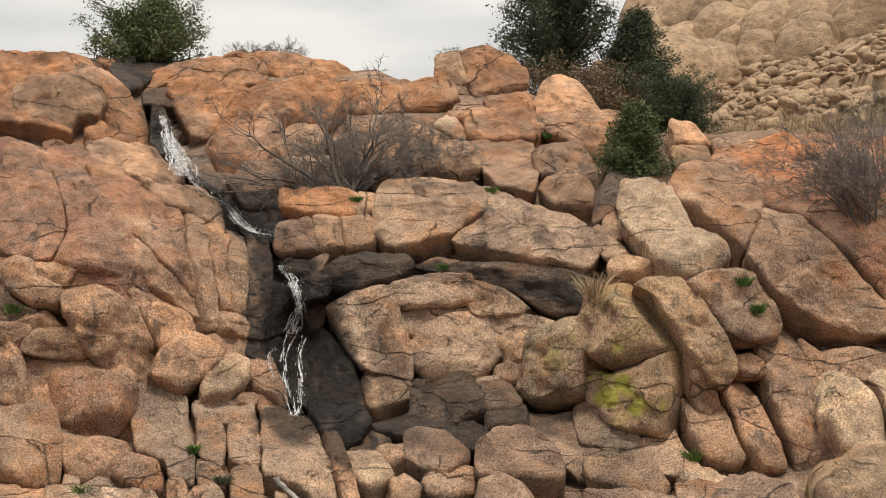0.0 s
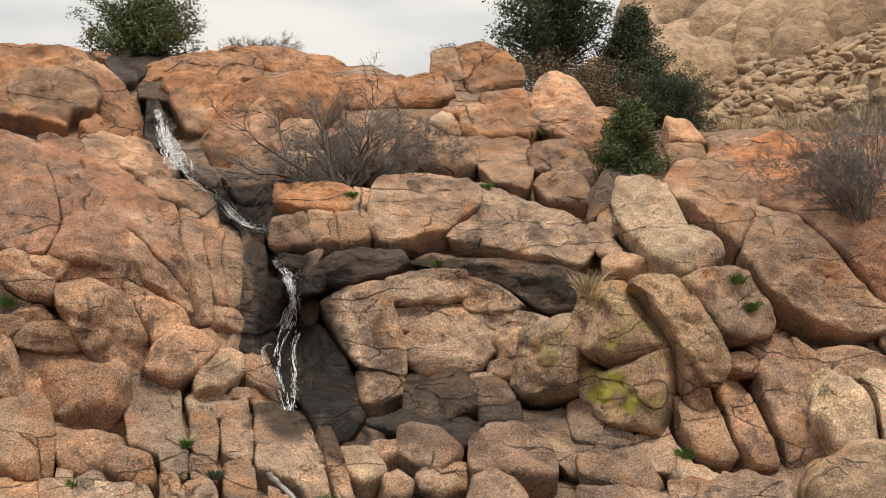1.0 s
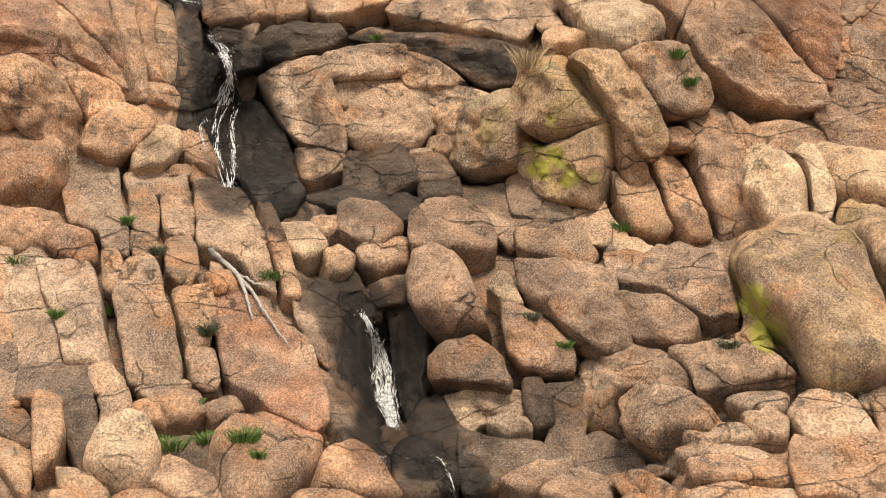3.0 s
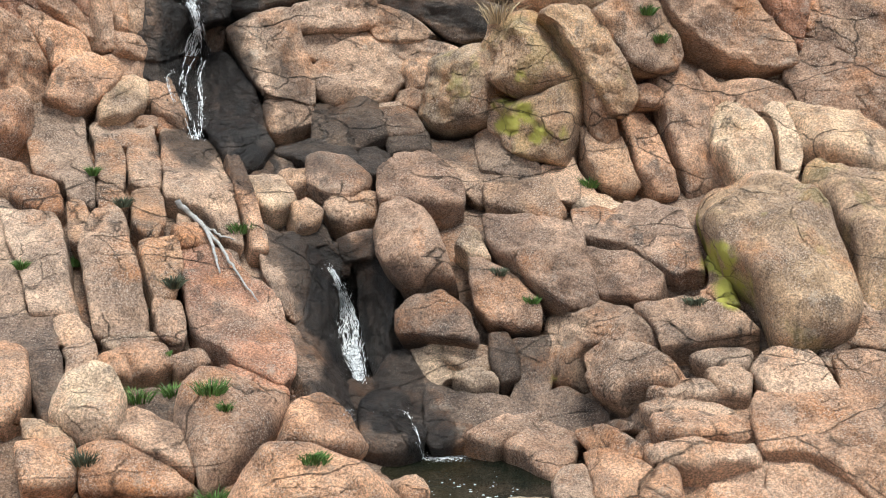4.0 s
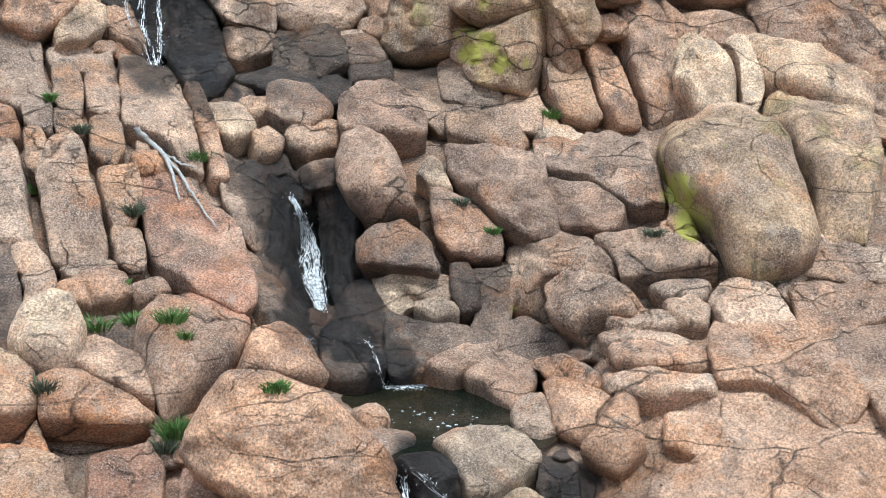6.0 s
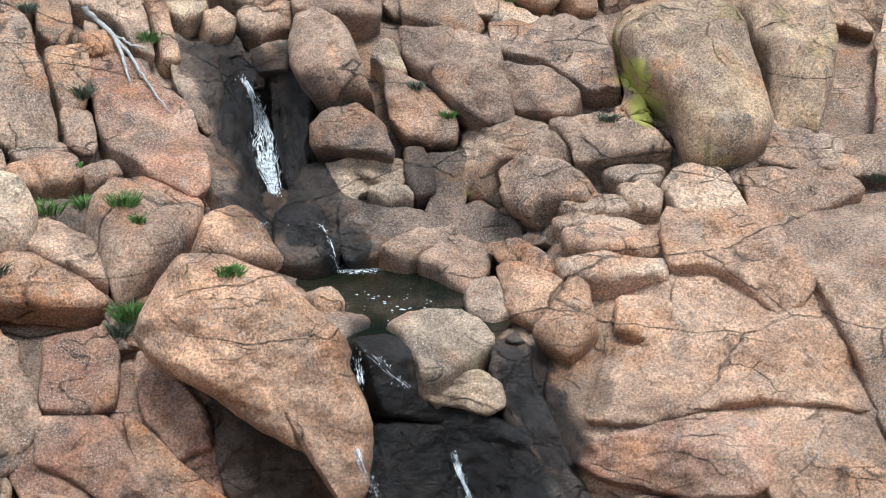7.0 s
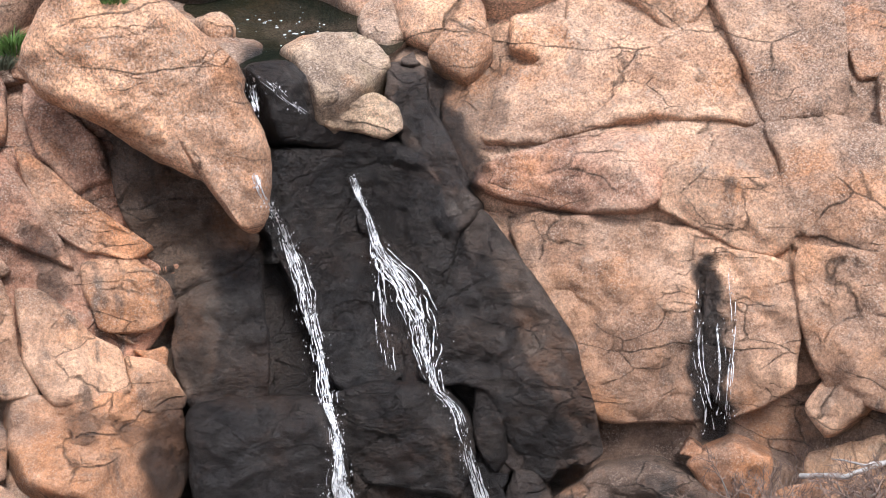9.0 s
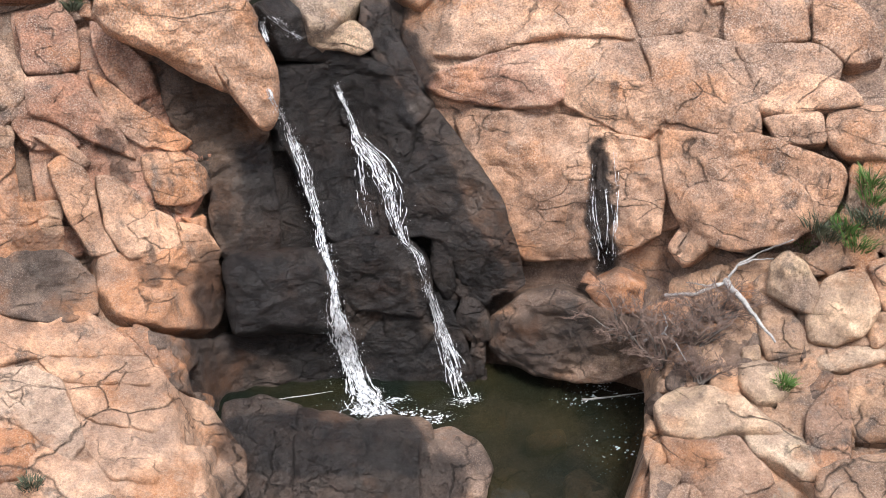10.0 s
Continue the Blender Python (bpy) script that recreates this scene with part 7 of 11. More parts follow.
slab('d', 4.81, 8.98, .19, -34, 75, .25, .13, .16, -.07, .28, -.18, .14, -.17, .05, -.01, -.16, .13, -.09)
slab('t', 6.60, 7.90, 1.23, -32, 72, .25, .16, .16, .05, .32, -.13, .22, -.11, -.03, -.04, -.2, .11, -.18)
slab('t', 6.90, 7.23, 1.20, -51, 70, .25, .08, .26, -.09, .3, -.15, .03, -.12, -.08, .05, -.23, .1, -.22)
slab('o', -4.78, 14.38, 2.56, 13, 56, .25, .21, .23, -.04, .4, -.26, .04, -.25, -.07, -.13, -.22, .16, -.22)
slab('t', 8.07, 7.66, 1.38, -54, 68, .25, .13, .15, -.05, .33, -.16, .15, -.13, -.07, -.06, -.22, .1, -.13)
slab('t', 9.00, 6.98, 1.44, -59, 64, .25, .18, .06, .08, .23, -.13, .31, -.19, .07, -.04, -.22, .12, -.13)
slab('w', 4.14, 8.96, .19, -27, 75, .25, .14, .06, .02, .26, -.09, .25, -.13, .09, -.13, -.08, .08, -.14)
slab('t', 8.43, 6.75, 1.32, -52, 65, .25, .1, .27, .02, .28, -.12, .18, -.15, -.08, .05, -.2, .14, .01)
slab('w', -.88, 10.15, .82, 65, 44, .25, .34, -.04, .11, .16, -.01, .04, -.08, -.15, .11, -.3, .21, -.23)
slab('x', 5.55, 8.94, .19, -37, 74, .25, .11, .24, -.11, .32, -.16, .13, -.17, -.12, .01, -.18, .16, -.07)
slab('t', 7.54, 9.77, 1.68, -88, 48, .25, -.04, .14, -.42, .04, -.21, -.1, .13, -.23, .16, -.21, .06, -.09)
slab('t', 7.87, 8.15, 1.42, -34, 65, .25, .2, .07, .18, .23, -.01, .16, -.09, .22, -.15, .11, -.1, -.15, .07, -.12)
slab('o', -2.50, 9.75, 1.21, -12, 68, .25, -.18, .32, -.22, .28, -.23, .09, -.01, -.21, .15, -.15, .13, .01)
slab('t', 12.72, 10.17, 3.57, -48, 39, .25, .3, 0, .27, .22, .05, .28, -.3, .15, -.26, -.14, .07, -.28, .22, -.19)
slab('o', -1.04, 9.34, 1.16, 49, 66, .25, .24, .12, .09, .16, .02, .12, -.08, -0, -.08, -.14, .12, -.11)
slab('t', 8.41, 7.34, 1.39, -56, 63, .25, .12, .13, .03, .25, -.18, .24, -.24, .13, -.08, -.1, .08, -.24, .17, -.08)
slab('t', 9.11, 6.49, 1.39, -58, 64, .25, .12, .27, -.05, .32, -.15, .19, -.13, -.18, -.08, -.24, .13, -.15)
slab('t', 10.22, 9.57, 2.15, -59, 57, .25, .04, .26, -.01, .41, -.21, .27, -.22, -.08, -.01, -.28, .24, -.09)
slab('x', .94, 9.14, .18, -18, 79, .25, .1, .18, -.03, .39, -.13, .29, -.12, -.03, -.06, -.21, .04, -.25)
slab('t', 12.77, 11.34, 4.70, -48, 34, .25, .24, .05, 0, .32, -.13, .32, -.23, -.18, .12, -.27, .26, -.15)
slab('t', 9.17, 7.63, 1.55, -50, 65, .25, .17, .31, -.09, .19, -.19, .2, -.15, -.12, -.03, -.22, .17, .01)
slab('t', 7.86, 7.36, 1.31, -53, 67, .25, .02, .23, -.06, .26, -.18, .16, -.1, -.14, .06, -.13, .18, .01)
slab('x', 2.20, 9.24, .19, -27, 76, .25, .16, .09, .08, .3, .02, .33, -.17, .23, -.17, -.18, .09, -.16)
slab('t', 12.36, 9.90, 2.92, -53, 38, .25, .28, .06, -.07, .25, -.27, .1, -.15, -.06, -.15, -.26, .27, -.05)
slab('w', -.32, 14.40, .28, 44, 35, .25, .33, -.14, .02, .15, -.16, .03, -.12, -.06, .06, -.16, .33, -.25)
slab('t', 8.73, 11.04, 2.17, -33, 63, .25, .15, .36, -.06, .35, -.11, .28, -.14, .11, -.11, -.2, .13, -.22)
slab('t', 7.00, 8.09, 1.30, -38, 67, .25, .16, .12, .13, .29, -.13, .3, -.11, .15, -.14, -.12, -.09, -.22, .09, -.19)
slab('x', 1.16, 9.42, .19, -20, 77, .25, .08, .21, -.01, .3, -.19, .12, -.15, -.01, -.05, -.14, .1, -.13)
slab('x', 4.54, 9.06, .19, -23, 76, .25, .16, .06, .15, .23, .02, .33, -.1, .28, -.12, -.14, -.04, -.23)
slab('t', 5.83, 8.38, .25, -97, 45, .25, 0, .04, -.24, .11, -.39, -.01, -.16, -.24, .12, -.25, .07, -.03)
slab('o', -1.66, 10.61, 1.30, 8, 70, .25, .14, .1, .05, .35, -.03, .34, -.11, .18, -.14, -.12, .07, -.18)
slab('o', -2.36, 10.49, 1.30, -11, 71, .25, .09, .21, .02, .26, -.3, .14, -.08, -.16, -.02, -.19, .15, .02)
slab('o', 9.13, 13.07, 2.23, -61, 27, .25, .09, .07, -.01, .25, -.29, .02, -.19, -.22, .03, -.28, .14, -.19)
slab('o', -1.55, 10.77, 1.33, 35, 66, .25, .21, .01, .12, .13, -.04, .2, -.07, -.07, -.02, -.11, .15, -.08)
slab('o', -3.05, 10.59, 1.36, 1, 66, .25, .07, .23, -.21, .34, -.2, .13, -.08, -.22, -.01, -.29, .09, -.2, .18, .04)
slab('d', 8.64, 12.95, .76, -54, 31, .25, .12, 0, .12, .04, .04, .05, -.13, -.03, -.23, -.13, -.03, -.08)
slab('d', 6.48, 8.89, .27, -97, 38, .25, -.06, .15, -.2, .06, -.38, -.27, -.1, -.32, .04, -.19, .11, -0)
slab('t', 6.02, 7.48, 1.16, -44, 77, .25, .13, .12, .01, .3, -.1, .31, -.17, .06, -.03, -.17, .09, -.14)
slab('o', 13.24, 12.79, 6.31, -48, 42, .25, .17, .33, -.19, .34, -.26, .14, -.24, -.15, .15, -.29, .23, -.03)
slab('x', 4.03, 9.21, .19, -20, 75, .25, .14, .09, .09, .29, -.1, .28, -.12, -.01, .01, -.26, .08, -.19)
slab('t', 6.26, 8.12, 1.24, -103, 43, .25, -.14, .11, -.37, -.14, -.35, -.21, -.19, -.28, -.03, -.25, .1, -.12, .06, 0)
slab('t', 7.05, 8.55, 1.37, -22, 72, .25, .25, .16, .13, .31, .03, .31, -.14, .11, -.15, -.11, .12, -.14)
slab('t', 10.46, 9.97, 2.31, -43, 54, .25, .1, .26, -.17, .23, -.2, -.09, -.1, -.2, -0, -.2, .25, -.02)
slab('t', 11.84, 12.03, 4.43, -45, 36, .25, .16, .2, .08, .29, -.09, .32, -.28, .07, 0, -.3, .21, -.16)
slab('t', -5.62, 15.40, 3.72, 23, 31, .25, .31, .16, .22, .32, -.16, .2, -.25, .05, -.16, -.37, .08, -.3)
slab('t', 10.96, 8.41, 2.09, -52, 55, .25, .22, .14, .1, .23, -.13, .09, -.22, .09, -.06, -.22, .06, -.11)
slab('t', 9.94, 11.86, 2.70, -36, 49, .25, .27, .13, .09, .3, -.17, .22, -.2, -.15, -.04, -.23, .06, -.22)
slab('x', 3.77, 8.66, .19, -31, 77, .25, .06, .34, -.02, .34, -.17, .09, -.08, -.21, .08, -.16, .12, -.09)
slab('d', 5.49, 14.60, .80, -20, 26, .25, .11, .25, -.07, .24, -.16, .03, -.18, -.23, .14, -.32, .17, -.17)
slab('d', 9.63, 10.87, 2.33, -39, 56, .25, .06, .07, .14, .22, .01, .26, -.18, .01, -0, -.13, .17, -.2)
slab('w', -1.06, 10.32, 1.20, 55, 54, .25, .29, -.08, .33, .06, .16, .2, -.12, .02, -.07, -.23, -.02, -.27)
slab('t', 10.48, 10.42, 2.43, -54, 49, .25, .14, .16, .08, .27, -.08, .19, -.26, 0, -.14, -.17, .17, -.07)
slab('t', 9.29, 7.14, 1.50, -47, 67, .25, .2, .09, .01, .28, -.18, .02, -.17, -.02, -.01, -.14, .06, -.14)
slab('w', 3.34, 9.26, .19, -18, 74, .25, .16, .19, -.04, .36, -.1, .33, -.15, .1, -.07, -.29, .03, -.15, .19, -.07)
slab('o', 11.15, 16.72, 7.48, -27, 43, .25, .4, .06, .23, .29, -.2, .28, -.3, -.17, -.24, -.19, .38, -.01)
slab('o', 12.34, 12.58, 5.51, -41, 31, .25, .1, .19, -.12, .22, -.12, .01, -.03, -.23, .06, -.2, .16, -.02)
slab('t', 11.47, 10.63, 2.76, -47, 59, .25, .19, .11, .06, .32, -.04, .25, -.18, -.01, -.06, -.19, .12, .01)
slab('x', 3.61, 9.24, .19, -25, 75, .25, .14, .11, -.02, .35, -.14, .09, -.12, -.06, -.06, -.2, .09, -.1)
slab('d', 5.98, 8.10, .27, -102, 39, .25, -.1, .08, -.38, .11, -.39, -.26, -.35, -.29, .15, -.3, .14, -.03)
slab('t', 8.04, 6.74, 1.26, -51, 68, .25, .12, .2, -.06, .24, -.14, .01, -.08, -.13, .08, -.13, .11, -.04)
slab('o', -1.48, 9.61, 1.17, -3, 73, .25, .06, .29, -.14, .28, -.18, .2, -.07, -.19, .09, -.17, .13, -.08)
slab('t', 10.94, 8.84, 2.18, -52, 57, .25, .03, .11, -.12, .27, -.13, .22, -.04, -.02, .07, -.15, .13, -.09)
slab('x', -1.96, 9.99, 1.22, 13, 69, .25, .14, .12, .04, .31, -.11, .25, -.13, .09, -.09, -.15, .07, -.22)
slab('t', 9.87, 6.64, 1.54, -55, 64, .25, .27, .11, .2, .33, -.11, .29, -.25, .34, -.28, .05, -.01, -.33, .17, -.22)
slab('t', 12.19, 11.85, 4.61, -54, 23, .25, .28, 0, .09, .27, -.04, .3, -.29, .01, -.22, -.22, -.09, -.36)
slab('d', 10.90, 10.89, 2.66, -49, 56, .25, -.05, .29, -.18, .26, -.13, .13, -.14, -.01, .14, -.2, .17, -.1)
slab('t', 7.32, 8.04, 1.33, -43, 70, .25, .16, .19, -.14, .22, -.19, .11, -.16, -.03, 0, -.13, .16, -.08)
slab('t', 12.26, 12.34, 5.19, -45, 22, .25, .16, .04, -.04, .28, -.17, .24, -.08, -.29, .04, -.3, .21, -.1)
slab('t', 5.30, 9.37, .19, -35, 74, .25, .13, .12, .12, .2, -.11, .17, -.21, .1, -.01, -.13, .11, -.03)
slab('x', 4.31, 10.25, .19, -18, 72, .25, .09, .12, .06, .38, .04, .4, -.09, -.09, -.03, -.18, .08, -.14)
slab('t', 8.65, 11.99, 1.02, -86, 33, .25, -.24, .1, -.36, .02, -.38, -.05, .01, -.27, .06, -.21, .07, .01)
slab('t', 7.61, 7.09, 1.25, -49, 73, .25, .11, .36, -.17, .25, -.2, .11, -.04, -.2, .06, -.22, .15, -.07)
slab('o', -5.09, 15.02, 2.95, 14, 38, .25, .25, .12, -.1, .29, -.28, .1, -.26, -.11, .08, -.28, .3, -.04)
slab('t', 5.55, 8.58, .19, -41, 75, .25, .13, .12, .1, .27, -.1, .25, -.19, .09, -.07, -.16, .11, -.07)
slab('t', 7.78, 8.54, 1.47, -42, 65, .25, .03, .2, -.2, .36, -.16, .01, -.11, -.12, .22, -.13, .25, -.02)
slab('t', 12.18, 10.47, 3.25, -43, 36, .25, .25, .07, .21, .15, -.11, .25, -.18, -.06, -0, -.28, .13, -.22)
slab('x', .37, 9.42, .19, -2, 77, .25, .15, .27, -.09, .38, -.19, -0, -.11, -.24, .05, -.13, .18, -.12)
slab('d', 4.96, 8.75, .19, -45, 70, .25, .1, .11, -0, .24, -.17, .33, -.2, .27, -.15, -.03, .02, -.24, .14, -.18)
slab('t', 10.12, 12.19, 2.93, -43, 39, .25, .17, .18, -.13, .28, -.19, -.12, -.09, -.23, -.03, -.25, .14, -.16)
slab('x', .86, 9.86, .19, -6, 76, .25, -.03, .34, -.1, .29, -.1, -.03, -.06, -.17, .04, -.18, .14, .02)
slab('o', -1.19, 9.32, 1.15, -6, 73, .25, .13, .13, -.03, .24, -.19, .19, -.25, .13, -.01, -.17, .15, -.05)
slab('t', 10.13, 7.15, 1.66, -58, 60, .25, .07, .22, 0, .24, -.19, .07, -.02, -.16, .09, -.14, .14, .01)
slab('w', 2.64, 9.25, .19, -8, 75, .25, .09, .4, -0, .39, -.1, .25, -.14, -.11, -.03, -.25, .11, -.2, .16, -.06)
slab('t', 10.41, 7.02, 1.69, -56, 66, .25, .17, .25, .08, .31, -.24, .06, -.15, -.18, .14, -.1, .19, -.03)
slab('x', -2.10, 9.11, 1.15, 20, 73, .25, .1, .27, -.04, .25, -.07, .18, -.09, -.1, -.05, -.16, .1, -.09)
slab('t', 5.32, 8.58, .20, -45, 68, .25, -.01, .26, -.2, .24, -.13, -.02, -.04, -.22, .16, -.07, .16, -.02)
slab('d', -.88, 13.90, 1.02, 58, 28, .25, .28, -.2, .22, -.13, .24, -.1, -.01, .09, .08, -.16, .23, -.26)
slab('t', 10.00, 11.54, 2.61, -46, 51, .25, .17, .09, -.03, .35, -.21, .03, -.2, -.06, -.02, -.21, .1, -.19)
slab('t', 12.97, 11.93, 5.50, -51, 37, .25, .22, .12, -.12, .37, -.21, .32, -.23, -.17, -.04, -.25, .22, -.21)
slab('o', 11.26, 17.21, 7.84, -26, 48, .25, .3, .19, .12, .51, -.29, .54, -.36, .48, -.07, -.31, .34, -.36)
slab('x', 4.30, 9.59, .19, -26, 71, .25, .19, .06, .19, .23, -.01, .23, -.14, .17, -.2, -.14, 0, -.16)
slab('o', -1.82, 9.27, 1.15, 53, 71, .25, .21, .19, .07, .19, -.06, .04, -.1, -.07, -.05, -.15, .16, -.09)
slab('d', 3.52, 8.83, .19, -34, 78, .25, -.05, .31, -.16, .19, -.17, .12, -.06, -.19, -.01, -.21, .15, .05)
slab('o', -1.18, 10.41, 1.26, 21, 71, .25, .16, .02, .17, .29, .01, .3, -.13, .05, -.08, -.19, .01, -.21)
slab('o', 8.99, 13.14, 1.86, -53, 29, .25, .11, .12, -.12, .2, -.25, .05, -.12, -.18, -.09, -.17, .05, -.35)
slab('t', 8.99, 6.66, 1.40, -61, 61, .25, .08, .22, -.14, .23, -.18, .05, -.07, -.14, .04, -.23, .12, -.13)
slab('o', 12.94, 12.36, 5.91, -49, 38, .25, .19, .27, -.02, .39, -.34, .03, -.12, -.25, .18, -.23, .25, -.17)
slab('t', 7.09, 8.87, 1.42, -37, 68, .25, -.02, .31, -.14, .23, -.09, .01, -0, -.21, .02, -.24, .15, .01)
slab('o', -1.72, 9.93, 1.21, 2, 71, .25, .06, .18, -.02, .28, -.15, .18, -.13, -.07, .11, -.11, .13, -.05)
slab('x', 2.32, 8.96, .18, -17, 79, .25, .13, .22, -.03, .28, -.09, .22, -.15, .01, -.05, -.17, .12, -.05)
slab('t', 13.04, 11.29, 4.96, -51, 30, .25, .25, .05, .18, .16, .08, .21, -.13, .19, -.24, -0, 0, -.29)
slab('t', 10.10, 9.84, 2.19, -59, 52, .25, .04, .24, -.1, .25, -.21, .15, -.11, -.05, -.17, -.16, .11, -.15, .14, .02)
slab('d', -2.12, 10.78, 1.35, 16, 64, .25, .14, .03, .16, .18, .07, .24, -.02, .25, -.18, -.04, .09, -.18)
slab('x', 1.34, 9.71, .19, -5, 76, .25, .13, .13, .01, .25, -.12, .1, -.12, -.01, -.02, -.12, .12, -.02)
slab('o', -2.36, 9.91, 1.22, -4, 68, .25, -.07, .24, -.27, .15, -.08, -.13, -.01, -.17, .17, -.06, .16, .04)
slab('t', 10.59, 12.05, 3.22, -45, 32, .25, .22, .04, .11, .2, -.11, .2, -.21, .15, -.19, -.18, .13, -.23)
slab('o', -4.78, 14.86, 2.77, 27, 43, .25, .31, .15, .12, .26, -.04, .25, -.23, .04, -.2, -.1, .03, -.27, .14, -.26, .18, -.03)
slab('t', 7.30, 7.27, 1.25, -45, 62, .25, .15, .15, -.02, .26, -.16, -.01, .05, -.21, .09, -.12, .09, -.02)
slab('o', -1.89, 9.57, 1.17, -5, 75, .25, .06, .19, .02, .25, -.13, .27, -.13, -.04, -.08, -.14, .1, -.05)
slab('t', 13.22, 11.60, 5.46, -53, 36, .25, .27, .03, .24, .18, -.08, .24, -.24, .1, -.23, -.11, -.07, -.23)
slab('t', 9.29, 11.42, 2.40, -42, 56, .25, .18, .1, .13, .2, -.12, .24, -.23, .09, -.02, -.19, .14, -.09)
slab('x', 2.95, 8.89, .19, -7, 77, .25, .19, .08, .1, .23, -.05, .29, -.1, .12, -.05, -.19, -.01, -.19)
slab('t', 10.90, 11.60, 3.04, -42, 38, .25, .04, .07, -.14, .13, -.2, -.07, .07, -.06, .18, -.11, .23, -.04)
slab('t', 7.16, 7.68, 1.26, -39, 72, .25, .17, .14, .05, .32, -.07, .27, -.13, -.05, -.11, -.11, .04, -.23)
slab('x', 4.05, 9.96, .19, -25, 73, .25, .12, .18, .05, .28, -.06, .28, -.13, .05, -.11, -.15, .08, -.13)
slab('t', 8.67, 11.66, 2.05, -82, 47, .25, .09, .15, -.28, .3, -.42, .24, -.14, -.32, .16, -.28, .18, -.24)
slab('o', -1.19, 8.88, 1.14, 4, 70, .25, .02, .29, -.06, .26, -.18, .08, .03, -.21, .09, -.17, .14, -.03)
slab('o', -.18, 9.38, .22, 60, 57, .25, .22, -.13, .33, .12, .16, .12, -.12, -.07, -.14, -.12, -.08, -.22)
slab('x', 1.11, 9.75, .19, -4, 76, .25, .16, .1, .01, .29, -.13, .15, -.15, .07, -.05, -.17, .14, -.03)
slab('t', 7.27, 6.83, 1.20, -54, 71, .25, .04, .25, -.06, .25, -.14, .07, -.14, -.04, -.03, -.16, .12, .03)
slab('t', 7.75, 6.74, 1.23, -45, 66, .25, .14, .1, .08, .24, -.02, .24, -.09, .07, -.09, -.15, .05, -.14)
slab('o', -1.14, 13.92, 1.82, 44, 45, .25, .28, -.11, .23, .31, .05, .19, -.17, -.12, .09, -.26, .21, -.22)
slab('o', -1.16, 9.64, 1.18, 47, 68, .25, .3, .04, .13, .27, .1, .27, -.14, .04, -.08, -.17, .11, -.18)
slab('d', 8.95, 11.00, 2.22, -34, 54, .25, .21, .11, .19, .19, -.06, .27, -.11, .04, -.1, -.31, -0, -.15)
slab('x', 4.53, 8.75, .19, -30, 75, .25, .1, .22, 0, .33, -.15, .05, -.14, -.04, -.07, -.14, .11, -.14)
slab('o', -2.80, 9.64, 1.21, 29, 66, .25, .22, .19, -.03, .27, -.11, .2, -.17, -.03, -.14, -.15, .17, -.15)
slab('d', 4.36, 9.13, .18, -7, 79, .25, .19, .22, .05, .35, -.12, .03, -.07, -.17, .04, -.17, .1, -.06)
slab('t', 7.40, 8.76, 1.46, -36, 61, .25, .12, .14, .05, .28, -.03, .28, -.14, -.07, .07, -.19, .12, -.11)
slab('x', .82, 9.35, .19, -16, 78, .25, .09, .12, -.05, .34, -.12, .32, -.15, .23, -.11, -.03, .07, -.25)
slab('t', 6.12, 9.07, .22, -85, 56, .25, -.09, .17, -.23, .05, -.27, -.04, -.18, -.14, .09, -.17, .04, -.02)

# upper falls and their ledges
slab('r', -9.39, 29.03, 17.11, 7, 46, .3, -1.54, 2.97, -.23, 2.77, .11, 1.59, .75, -.14, .97, -1.09, .73, -2.04, -.13, -1.83, -.78, -1.5)
slab('r', -8.03, 28.80, 16.78, 20, 48, .36, -.97, 3.31, .09, 2.82, .03, 1.47, .18, .78, .75, -.17, .98, -1.02, 1.05, -2.03, .62, -2.22, -.37, -2.01, -.76, -1.65, -.41, -.66, -.47, .32, -.82, 2.09)
slab('n', -6.25, 28.37, 15.27, 41, 27, .3, -.43, 1.07, -.08, .54, .55, -.33, .64, -.92, .33, -.78, -.33, -.09, -.66, .52)
slab('r', -6.39, 29.02, 16.07, 44, 42, .3, .01, 1.36, .83, 1.15, .51, -.07, .22, -1.56, 0, -1.39, -.31, -.37, -.58, .23, -.65, .8)
boulder('n', -7.14, 27.51, 14.22, 26, 4, .5, -1.06, .85, -.35, 1, .25, .68, .61, .25, .85, -.36, 1.04, -.85, .67, -1.21, -.29, -.65, -.65, -.11, -1, .37)
boulder('n', -6.10, 28.17, 14.29, 31, 16, .45, -.63, .47, .01, .53, .5, .21, .55, -.18, .19, -.36, -.2, -.52, -.4, -.16)
boulder('n', -7.91, 32.68, 18.28, 29, 48, .45, -1.09, .82, -.46, 1.22, .47, .68, 1.16, .04, 1.17, -.62, .58, -.91, .06, -.59, -.61, -.36, -1.22, -.22)
boulder('o', -8.13, 30.81, 17.77, 25, 44, .35, -.42, .59, -.05, .53, .38, .17, .44, -.77, .03, -.52, -.38, .02)
boulder('n', -6.28, 30.84, 17.19, 30, 52, .4, -.81, .91, -.18, .59, .44, .52, .78, -.08, .77, -.92, .17, -.77, -.41, -.33, -.75, .13)
slab('n', -5.60, 29.12, 15.58, 47, 36, .45, .24, 1.74, .74, 1.84, .54, 1.07, .15, .22, -.08, -.91, -.28, -1.72, -.57, -1.68, -.45, -.76, -.19, .53)
slab('n', -5.25, 29.68, 15.67, 44, 41, .4, .32, 1.91, .8, 1.77, .57, .9, .06, -.03, -.21, -1.08, -.22, -1.46, -.57, -1.42, -.49, -.75, -.14, .5)
slab('t', -4.86, 29.69, 15.36, 40, 44, .4, .4, 1.63, .76, 1.41, .44, .42, -.23, -1.06, -.67, -1.75, -.47, -.79, -.12, .41)
